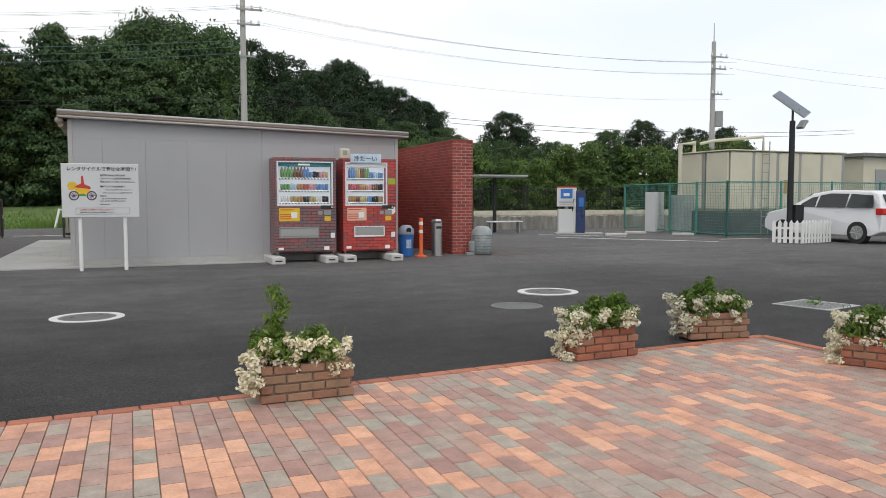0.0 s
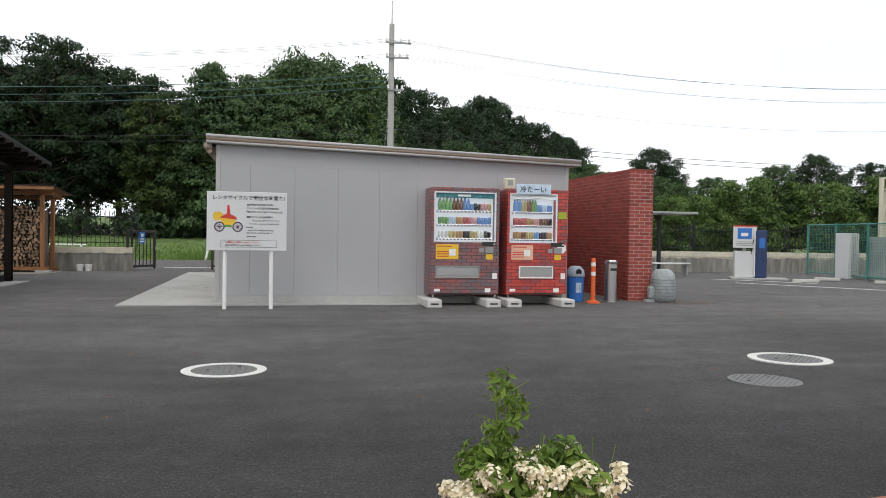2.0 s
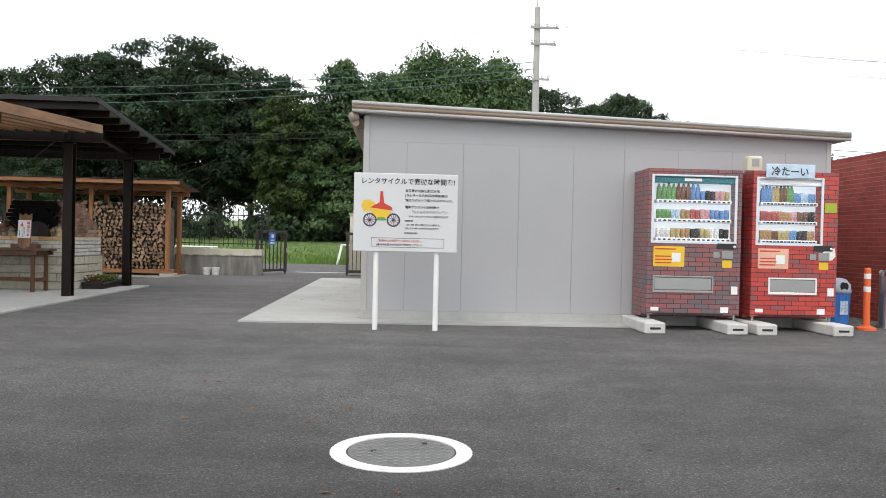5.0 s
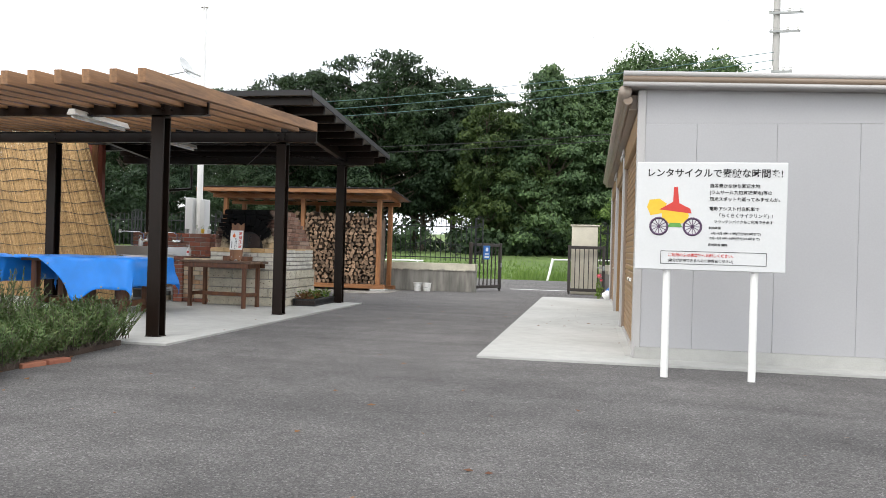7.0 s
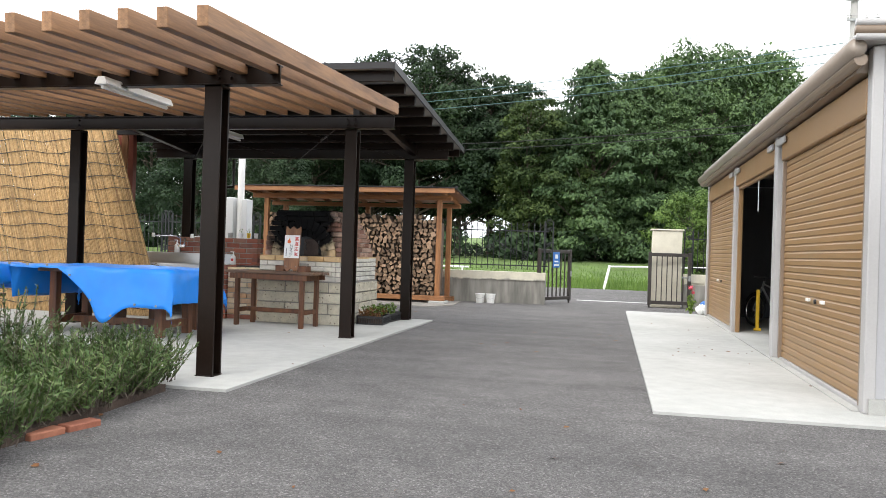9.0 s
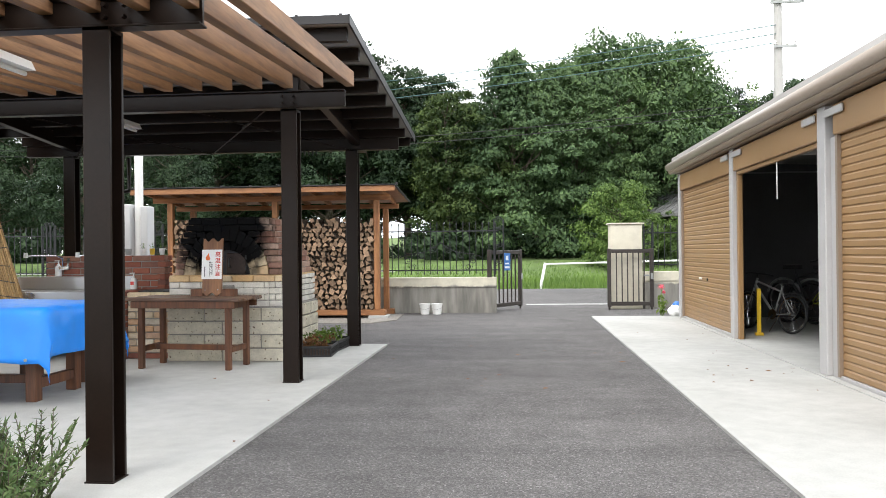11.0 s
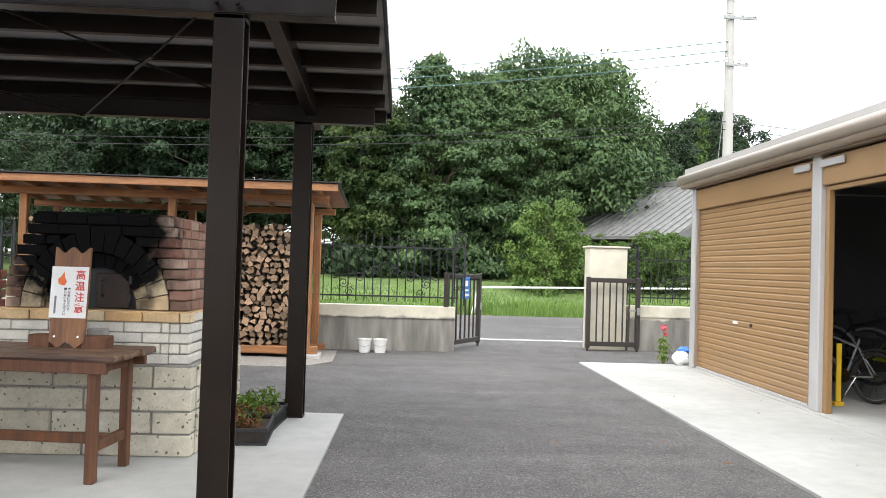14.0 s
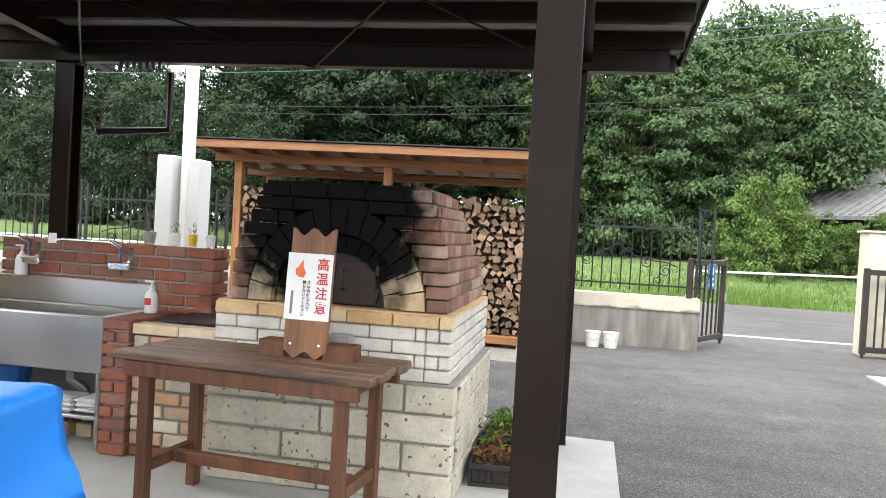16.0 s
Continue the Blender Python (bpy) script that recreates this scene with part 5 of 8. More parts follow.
# ---- covers, grate, markings ----
def manhole(x, y, ring):
    m = thing("manhole_cover", "iron manhole cover in a white concrete ring" if ring else "grey iron manhole cover in the asphalt", "manhole cover", "manhole covers", at=Matrix.Translation((x, y, lot_z(x, y) + 0.003)))
    r = 0.30 if ring else 0.3
    if ring:
        bm = bmesh.new()
        lo, hi = [], []
        for i in range(40):
            a = 2 * math.pi * i / 40
            lo.append(bm.verts.new((0.31 * math.cos(a), 0.31 * math.sin(a), 0.006)))
            hi.append(bm.verts.new((0.40 * math.cos(a), 0.40 * math.sin(a), 0.006)))
        for i in range(40):
            bm.faces.new((lo[i], hi[i], hi[(i + 1) % 40], lo[(i + 1) % 40]))
        got = bmesh.ops.extrude_face_region(bm, geom=bm.faces[:])
        bmesh.ops.translate(bm, verts=[v for v in got["geom"] if isinstance(v, bmesh.types.BMVert)], vec=(0, 0, -0.03))
        part("ring", bm, surface("ring_concrete", (0.62, 0.61, 0.58), 0.85, 0, 0.15, 6, 60, 0.002), m)
    bm = bmesh.new()
    lathe(bm, [(r, -0.03), (r, 0.004), (r - 0.01, 0.006)], seg=36)
    part("cover", bm, surface("cast_iron", (0.15, 0.15, 0.145), 0.55, 0.3, 0.2, 5, 60, 0.004), m)
    bm = bmesh.new()
    for i in range(-9, 10):
        for j in range(-9, 10):
            if (i + j) % 2 == 0 and math.hypot(i, j) * 0.029 < r - 0.03:
                box(bm, i * 0.029 - 0.011, i * 0.029 + 0.011, j * 0.029 - 0.005, j * 0.029 + 0.005, 0.006, 0.010)
    tagged(part("tread", bm, surface("worn_iron", (0.24, 0.24, 0.235), 0.5, 0.4, 0.2), m), kind="stuff")
    bm = boxes((0.12, 0.15, 0.14, 0.17, 0.006, 0.0115), (-0.17, -0.14, -0.02, 0.01, 0.006, 0.0115))
    part("lift_hole", bm, HOLE, m)


manhole(-0.68, 9.2, True)
manhole(4.89, 8.42, True)
manhole(3.90, 7.39, False)
gr = thing("drain_grate", "square steel drain grate with a weed", "drain grate", at=pose(7.11, 6.13, 0, 0, 0, 14) @ Matrix.Scale(0.81, 4))
part("frame", boxes((-0.42, 0.42, -0.42, -0.37, -0.02, 0.008), (-0.42, 0.42, 0.37, 0.42, -0.02, 0.008), (-0.42, -0.37, -0.369, 0.369, -0.02, 0.008), (0.37, 0.42, -0.369, 0.369, -0.02, 0.008)), SLAB, gr)
for i in range(16):
    y = -0.345 + i * 0.046
    part("bar", boxes((-0.369, 0.369, y - 0.008, y + 0.008, -0.01, 0.006)), GREY_METAL, gr)
weed = new("weed", leaf_mesh("weed", random.Random(2), [(7.11, 6.16, 0.03, 0.1)], 3000, 0.03, GRASS))
tagged(weed, "small green weed growing through the grate", "weed")


def stripe(a, b, w=0.12):
    d = (Vector(b) - Vector(a)).normalized() * 1
    n = Vector((-d.y, d.x)) * w / 2
    bm = bmesh.new()
    prism(bm, [tuple(Vector(a) + n), tuple(Vector(a) - n), tuple(Vector(b) - n), tuple(Vector(b) + n)], -0.01, 0.004)
    return setting("parking_line", bm, LINE_WHITE, "white painted parking line", "road marking")


stripe((12.2, 20.8), (15.25, 17.0))
stripe((16.2, 18.0), (19.4, 17.95))
stripe((18.2, 13.2), (22.5, 13.0))
stripe((12.6, 22.6), (14.6, 20.5))


# ---- oven, table, sink ----
def oven():
    o = thing("brick_oven", "brick pizza oven with sooty arch on pitted stone base", "oven")
    x0, x1, y0, y1 = -7.77, -6.46, 18.88, 20.3
    part("core", boxes((x0 + 0.02, x1 - 0.02, y0 + 0.02, y1, 0.02, 0.6), (x0 + 0.02, x1 - 0.06, y0 + 0.03, y1, 0.6121, 0.93)), MORTAR, o)
    # tuff blocks
    for a, b, face in ((x0, x1, "front"), (y0 + 0.101, y1, "side")):
        for row in range(4):
            z = 0.025 + row * 0.146
            cuts = [a, a + (0.42 if row % 2 else 0.62), a + (1.05 if row % 2 else b - a), b]
            cuts = sorted({round(min(c, b), 3) for c in cuts})
            for p, q in zip(cuts, cuts[1:]):
                l, h = q - p - 0.014, 0.132
                bm = bmesh.new()
                box(bm, -l / 2, l / 2, -0.05, 0.05, -h / 2, h / 2, 0.006)
                me = mesh_of("stone_block", bm, TUFF)
                if face == "front":
                    piece("stone_block", me, o, Matrix.Translation(((p + q) / 2, y0 + 0.05, z + h / 2)))
                else:
                    piece("stone_block", me, o, Matrix.Translation((x1 - 0.045, (p + q) / 2, z + h / 2)) @ Matrix.Rotation(math.pi / 2, 4, "Z"))
    part("ledge", boxes((x0 + 0.01, x1 - 0.01, y0 + 0.01, y1, 0.6, 0.612)), MORTAR, o)
    # white and yellow firebrick courses
    courses(o, WHITE_BRICK, (x0 + 0.03, y0 + 0.006, 0), (1, 0), x1 - x0 - 0.2, 0.612, 0.88, 0.23, 0.06, 0.1, 0.006)
    courses(o, WHITE_BRICK, (x1 - 0.165, y0 + 0.006, 0), (1, 0), 0.13, 0.612, 0.88, 0.13, 0.06, 0.1, 0.008)
    courses(o, YELLOW_BRICK, (x0 + 0.03, y0 - 0.006, 0), (1, 0), x1 - x0 - 0.06, 0.88, 0.948, 0.23, 0.06, 0.112, 0.006)
    courses(o, WHITE_BRICK, (x1 - 0.035, y0 + 0.107, 0), (0, 1), y1 - y0 - 0.11, 0.612, 0.948, 0.46, 0.06, 0.1, 0.012)
    part("hearth", boxes((x0 + 0.03, x1 - 0.035, y0 + 0.02, y1, 0.93, 0.952)), YELLOW_BRICK, o)
    # arch: two rings of wedge bricks round the mouth
    cx, cz = -7.12, 0.955
    for r0, r1, n, depth in ((0.345, 0.47, 15, 0.0), (0.25, 0.335, 13, 0.05)):
        for i in range(n):
            a, b = math.pi * (i + 0.04) / n, math.pi * (i + 0.96) / n
            sz = 1.08
            bm = bmesh.new()
            pts = [(r0 * math.cos(a), sz * r0 * math.sin(a)), (r1 * math.cos(a), sz * r1 * math.sin(a)), (r1 * math.cos(b), sz * r1 * math.sin(b)), (r0 * math.cos(b), sz * r0 * math.sin(b))]
            prism(bm, pts, -0.16, 0.0, Matrix.Translation((cx, 18.93 + depth, cz)) @ UPRIGHT @ Matrix.Diagonal((1, 1, -1, 1)) @ Matrix.Translation((0, 0, 0.16)))
            part("arch_brick", bm, ARCH_BRICK, o)
    bm = bmesh.new()
    box(bm, cx - 0.26, cx + 0.26, 19.02, 19.06, 0.955, 1.3)
    part("mouth_plate", bm, IRON, o, "sooty iron mouth plate")
    door = part("oven_door", boxes((cx - 0.02, cx + 0.20, 18.985, 19.015, 0.96, 1.19, 0.008)), surface("rusty_iron", (0.05, 0.035, 0.03), 0.7, 0.3, 0.35, 9), o, "dark rusty iron oven door")
    bm = bmesh.new()
    tube(bm, [(cx + 0.03, 18.98, 1.04), (cx + 0.03, 18.94, 1.05), (cx + 0.03, 18.94, 1.13), (cx + 0.03, 18.98, 1.14)], 0.008)
    part("handle", bm, IRON, door)
    for z in (1.0, 1.12):
        bm = bmesh.new()
        rod(bm, (cx + 0.205, 18.98, z), (cx + 0.205, 18.98, z + 0.05), 0.01, 0.01, 6)
        part("hinge", bm, IRON, door)
    # stepped dome: courses drawn in towards the top
    rows = 9
    h = 0.615 / rows
    widths_r = [-6.53, -6.53, -6.53, -6.54, -6.56, -6.58, -6.61, -6.63, -6.66]
    widths_l = [-7.69, -7.69, -7.69, -7.68, -7.66, -7.64, -7.60, -7.57, -7.54]
    for r in range(rows):
        z = 0.952 + r * h
        a, b = widths_l[r], widths_r[r]
        dz = (r + 0.5) * h
        half = 0.475 * math.sqrt(max(0.0, 1 - (dz / (0.475 * 1.08)) ** 2))
        spans = [(a, cx - half), (cx + half, b)] if half > 0.05 else [(a, b)]
        for p, q in spans:
            x = p
            l = 0.2 if r % 2 else 0.15
            while x < q - 0.02:
                e = min(x + l, q)
                if q - e < 0.05:
                    e = q
                if e - x > 0.02:
                    piece("brick", brick_mesh(DOME_BRICK, e - x - 0.006, 0.1, h - 0.007), o, Matrix.Translation(((x + e) / 2, 18.985, z + h / 2)))
                x = e
                l = 0.2
        back = y1 - 0.04 - 0.05 * r
        y = 19.037
        l = 0.1 if r % 2 else 0.2
        while y < back - 0.02:
            e = min(y + l, back)
            for xx in (b - 0.05, a + 0.05):
                piece("brick", brick_mesh(DOME_BRICK, e - y - 0.006, 0.1, h - 0.007), o, Matrix.Translation((xx, (y + e) / 2, z + h / 2)) @ Matrix.Rotation(math.pi / 2, 4, "Z"))
            y = e
            l = 0.2
        part("joint_core", boxes((a + 0.012, b - 0.012, 19.1, back - 0.01, z - 0.002, z + h - 0.004)), OVEN_MORTAR, o)
        if half <= 0.05 or r > 3:
            part("joint_core", boxes((a + 0.012, b - 0.012, 18.95, 19.0999, z + 0.002, z + h - 0.002)), OVEN_MORTAR, o) if half <= 0.05 else None
    part("dome_top", boxes((-7.52, -6.69, 18.95, 19.8, 1.566, 1.58)), DOME_BRICK, o)


oven()

table = thing("prep_table", "weathered brown plank table before the oven", "table", at=pose(-7.3, 18.52, 0.022, 0, 0, -6) @ Matrix.Diagonal((0.92, 1, 1.02, 1)))
for i in range(5):
    y = -0.28 + i * 0.113
    bm = bmesh.new()
    box(bm, -0.69 + 0.012 * (i % 2), 0.69 - 0.015 * ((i + 1) % 2), y, y + 0.105, 0.675, 0.71, 0.008)
    rr = random.Random(i)
    for v in bm.verts:
        v.co += Vector((rr.uniform(-0.006, 0.006), 0, rr.uniform(-0.003, 0.003)))
    part("plank", bm, TABLE_TOP, table)
for x in (-0.52, 0.52):
    for y in (-0.21, 0.19):
        part("leg", boxes((x - 0.029, x + 0.029, y - 0.029, y + 0.029, 0.0, 0.66, 0.005)), TABLE_LEG, table)
    part("side_rail", boxes((x - 0.025, x + 0.025, -0.171, 0.151, 0.17, 0.225, 0.004)), TABLE_LEG, table)
    part("apron", boxes((x - 0.02, x + 0.02, -0.2, 0.18, 0.6, 0.674)), TABLE_LEG, table)
part("front_apron", boxes((-0.62, 0.62, -0.265, -0.235, 0.605, 0.674, 0.004)), TABLE_LEG, table)
part("back_apron", boxes((-0.62, 0.62, 0.23, 0.26, 0.605, 0.674, 0.004)), TABLE_LEG, table)
part("stretcher", boxes((-0.49, 0.49, -0.02, 0.03, 0.17, 0.225, 0.004)), TABLE_LEG, table)

hot = thing("hot_warning_sign", "wavy-edged timber stand with a red and white hot warning", "sign", at=pose(-7.11, 18.52, 0.753, -5, 0, -3))
n = 24
outline = [(-0.105, 0.02)] + [(-0.105 + 0.21 * i / n, 0.012 + 0.016 * math.cos(i / n * 4 * math.pi)) for i in range(n + 1)] + [(0.105 - 0.21 * i / n, 0.575 + 0.018 * math.cos(i / n * 4 * math.pi)) for i in range(n + 1)]
bm = bmesh.new()
prism(bm, outline[1:], 0, 0.022, UPRIGHT)
part("board", bm, wood("sign_timber", (0.30, 0.14, 0.06), (0.14, 0.06, 0.03), 0.55, 2), hot)
paper = part("paper", boxes((-0.115, 0.105, -0.026, -0.0235, 0.17, 0.475)), WHITE, hot)
for i, ch in enumerate("高温注意"):
    words(ch, 0.06, RED_INK, paper, Matrix.Translation((0.03, -0.0268, 0.405 - i * 0.066)) @ UPRIGHT)
for i, ch in enumerate("大変危険なので"):
    words(ch, 0.019, BLACK, paper, Matrix.Translation((-0.012, -0.0268, 0.335 - i * 0.02)) @ UPRIGHT)
for i, ch in enumerate("触らないでください"):
    words(ch, 0.019, BLACK, paper, Matrix.Translation((-0.035, -0.0268, 0.335 - i * 0.0185)) @ UPRIGHT)
part("small_print", boxes((-0.088, -0.076, -0.0268, -0.0262, 0.195, 0.30)), surface("grey_ink", (0.2, 0.2, 0.2), 0.6), paper)
bm = bmesh.new()
prism(bm, [(-0.055, 0.365), (-0.033, 0.362), (-0.022, 0.385), (-0.035, 0.41), (-0.04, 0.445), (-0.058, 0.415), (-0.075, 0.40), (-0.072, 0.375)], 0.0235, 0.0265, UPRIGHT)
part("flame_print", bm, surface("flame_orange", (0.75, 0.15, 0.03), 0.5), paper)
for x in (-0.07, 0.07):
    bm = bmesh.new()
    rod(bm, (x, -0.02, 0.06), (x, -0.03, 0.06), 0.006, 0.006, 8)
    part("screw", bm, CHROME, hot)
for x, ln in ((-0.17, 0.13), (0.16, 0.15)):
    b = tagged(part("timber_block", boxes((x - ln / 2, x + ln / 2, -0.02, 0.09, 0.0, 0.085, 0.006)), TABLE_LEG), "brown timber block propping the warning sign", "block", "timber blocks")
    b.matrix_basis = pose(-7.11, 18.53, 0.736, 0, 0, -4)
br = tagged(part("loose_brick", boxes((0.06, 0.17, 0.1, 0.16, 0.0, 0.12, 0.006)), MORTAR), "grey firebrick behind the warning sign", "brick")
br.matrix_basis = pose(-7.11, 18.53, 0.736, 0, 0, -4)


def sink_corner():
    s = thing("brick_counter", "red brick sink surround with pale brick counter", "counter")
    # back wall, pier, pale counter
    part("back_core", boxes((-9.58, -8.14, 19.612, 19.788, 0.02, 1.16)), MORTAR, s)
    courses(s, SINK_BRICK, (-9.6, 19.6, 0), (1, 0), 1.48, 0.5, 1.18, 0.205, 0.06, 0.1, 0.012)
    courses(s, SINK_BRICK, (-8.115, 19.6, 0), (0, 1), 0.2, 0.02, 1.18, 0.2, 0.06, 0.1, 0.012)
    part("pier_core", boxes((-8.45, -8.32, 19.04, 19.59, 0.02, 0.765)), MORTAR, s)
    courses(s, SINK_BRICK, (-8.47, 19.02, 0), (1, 0), 0.16, 0.022, 0.785, 0.16, 0.06, 0.1, 0.012)
    courses(s, SINK_BRICK, (-8.30, 19.13, 0), (0, 1), 0.46, 0.71, 0.785, 0.2, 0.06, 0.16, 0.012)
    part("counter_core", boxes((-8.31, -7.79, 19.08, 19.7, 0.02, 0.69)), MORTAR, s)
    courses(s, MIX_BRICK, (-8.305, 19.06, 0), (1, 0), 0.53, 0.09, 0.70, 0.19, 0.062, 0.1, 0.012)
    courses(s, SINK_BRICK, (-8.305, 19.06, 0), (1, 0), 0.53, 0.022, 0.09, 0.19, 0.06, 0.1, 0.012)
    courses(s, YELLOW_BRICK, (-8.31, 19.05, 0), (1, 0), 0.54, 0.70, 0.765, 0.27, 0.06, 0.12, 0.008)
    part("counter_top", boxes((-8.3, -7.79, 19.18, 19.7, 0.70, 0.752)), MORTAR, s)
    part("griddle_plate", boxes((-8.24, -7.80, 19.16, 19.6, 0.766, 0.778, 0.003)), IRON, s, "flat black iron griddle plate")
    part("plate_stop", boxes((-7.9, -7.8, 19.5, 19.6, 0.779, 0.87, 0.004)), GREY_METAL, s)
    return s


sink_corner()
sink = thing("sink_unit", "long stainless steel sink unit on legs", "sink")
sx0, sx1, sy0, sy1, sz = -10.05, -8.49, 19.06, 19.59, 0.775
bm = bmesh.new()
box(bm, sx0, sx1, sy0, sy0 + 0.02, 0.46, sz, 0.006)
part("apron", bm, STEEL, sink)
part("end_panel", boxes((sx1 - 0.02, sx1, sy0 + 0.021, sy1, 0.47, sz - 0.026)), STEEL, sink)
part("splashback", boxes((sx0, sx1, sy1 - 0.015, sy1, sz, sz + 0.16, 0.006)), STEEL, sink)
for a in ((sx0, sx1, sy0 + 0.021, sy0 + 0.06), (sx0, sx1, sy1 - 0.06, sy1), (sx1 - 0.06, sx1, sy0 + 0.061, sy1 - 0.061)):
    part("rim", boxes((a[0], a[1], a[2], a[3], sz - 0.025, sz, 0.006)), STEEL, sink)
bm = bmesh.new()
box(bm, sx0 + 0.02, sx1 - 0.061, sy0 + 0.07, sy1 - 0.065, 0.5, 0.512)
box(bm, sx0 + 0.02, sx1 - 0.061, sy0 + 0.061, sy0 + 0.069, 0.5, sz - 0.02)
box(bm, sx0 + 0.02, sx1 - 0.061, sy1 - 0.069, sy1 - 0.061, 0.5, sz - 0.02)
box(bm, sx1 - 0.075, sx1 - 0.062, sy0 + 0.07, sy1 - 0.07, 0.5, sz - 0.02)
part("basin", bm, STEEL, sink)
for x in (sx1 - 0.03, sx0 + 0.03, -9.3):
    bm = bmesh.new()
    rod(bm, (x, sy0 + 0.03, 0.022), (x, sy0 + 0.03, 0.47), 0.02, 0.02, 10)
    part("leg", bm, STEEL, sink)
part("under_shelf", boxes((sx0, sx1 - 0.03, sy0 + 0.02, sy1 - 0.05, 0.19, 0.21, 0.004)), STEEL, sink)
bm = bmesh.new()
tube(bm, [(-8.85, 19.3, 0.5), (-8.85, 19.3, 0.36), (-8.78, 19.34, 0.3), (-8.78, 19.4, 0.03)], 0.03, 10)
part("drain", bm, GREY_METAL, sink)
bm = bmesh.new()
rod(bm, (-8.75, 19.524, 0.64), (-8.75, 19.515, 0.64), 0.035, 0.03, 14)
part("overflow", bm, CHROME, sink)
part("badge", boxes((-8.66, -8.58, sy0 - 0.004, sy0 - 0.001, 0.715, 0.73)), GREY_METAL, sink)
for x in (-9.36, -8.72):
    f = thing("wall_tap", "chrome mixer tap with a long swivel spout", "tap", "sink taps", at=Matrix.Translation((x, 19.59, 1.03)))
    bm = bmesh.new()
    box(bm, -0.08, 0.08, -0.06, -0.02, -0.02, 0.03, 0.008)
    rod(bm, (-0.05, 0.0, 0.0), (-0.05, -0.03, 0.0), 0.022, 0.022, 10)
    rod(bm, (0.05, 0.0, 0.0), (0.05, -0.03, 0.0), 0.022, 0.022, 10)
    part("body", bm, CHROME, f)
    bm = bmesh.new()
    tube(bm, [(0, -0.04, 0.03), (0, -0.05, 0.12), (-0.05, -0.08, 0.15), (-0.3, -0.18, 0.155), (-0.36, -0.2, 0.14)], 0.011, 8)
    part("spout", bm, CHROME, f)
    bm = bmesh.new()
    beam(bm, (0.06, -0.04, 0.03), (0.11, -0.1, 0.12), 0.025, 0.012)
    part("lever", bm, CHROME, f)
    bm = bmesh.new()
    rod(bm, (-0.36, -0.2, 0.13), (-0.36, -0.2, 0.19), 0.026, 0.022, 10)
    part("filter_head", bm, WHITE, f)
for x, y, z in ((-9.42, 19.56, 0.935), (-8.38, 19.35, 0.786)):
    b = thing("soap_bottle", "white pump soap bottle by the sink", "bottle", "soap bottles", at=Matrix.Translation((x, y, z)))
    bm = bmesh.new()
    lathe(bm, [(0.035, 0), (0.04, 0.01), (0.038, 0.1), (0.03, 0.125), (0.014, 0.135), (0.014, 0.15)], seg=14)
    part("body", bm, WHITE, b, smooth=True)
    bm = bmesh.new()
    rod(bm, (0, 0, 0.15), (0, 0, 0.185), 0.008, 0.008, 8)
    box(bm, -0.045, 0.012, -0.01, 0.01, 0.18, 0.192, 0.003)
    part("pump", bm, WHITE, b)
    if z < 0.9:
        part("label", boxes((-0.02, 0.02, -0.0405, -0.038, 0.05, 0.09)), RED_INK, b, "red label")
for x, m, r in ((-8.44, WHITE, 0.033), (-8.32, YELLOW, 0.03), (-8.2, WHITE, 0.032), (-8.62, GREY_METAL, 0.04)):
    c = thing("small_pot", {True: "yellow glass pot with a sprig"}.get(m == YELLOW, "small pale pot on the brick wall"), "pot", "pots on the sink wall", at=Matrix.Translation((x, 19.7, 1.182)))
    bm = bmesh.new()
    lathe(bm, [(r * 0.8, 0), (r, 0.05), (r * 1.02, 0.075)], seg=14)
    part("bowl", bm, m, c)
    if m != GREY_METAL:
        sp = new("sprig", leaf_mesh("sprig", random.Random(int(-x * 10)), [(0, 0, 0.1, 0.035), (0, 0.01, 0.13, 0.02)], 14000, 0.012, POT_LEAF))
        sp.parent = c
for i, (x, y) in enumerate(((-8.95, 19.22), (-8.78, 19.2), (-8.62, 19.22))):
    bm = bmesh.new()
    for k in range(3):
        box(bm, x - 0.08, x + 0.08, y - 0.09, y + 0.09, 0.212 + k * 0.028, 0.238 + k * 0.028, 0.012)
    rr = random.Random(i)
    for v in bm.verts:
        v.co += Vector((rr.uniform(-0.015, 0.015), rr.uniform(-0.015, 0.015), 0))
    tagged(part("folded_towel", bm, CLOTH, smooth=False), "folded white towels on the shelf below the sink", "towel", "folded towels")
bb = thing("blue_tub", "dark blue plastic tub below the sink", "tub", at=Matrix.Translation((-9.35, 19.35, 0.212)))
bm = bmesh.new()
lathe(bm, [(0.14, 0), (0.17, 0.2), (0.18, 0.21)], seg=18)
part("body", bm, BLUE_PLASTIC, bb)
bm = bmesh.new()
for x in (-8.9, -8.75, -8.6):
    box(bm, x - 0.05, x + 0.05, 19.3, 19.5, 0.022, 0.1, 0.004)
tagged(part("spare_bricks", bm, YELLOW_BRICK), "spare bricks stored under the sink", "brick", kind="stuff")

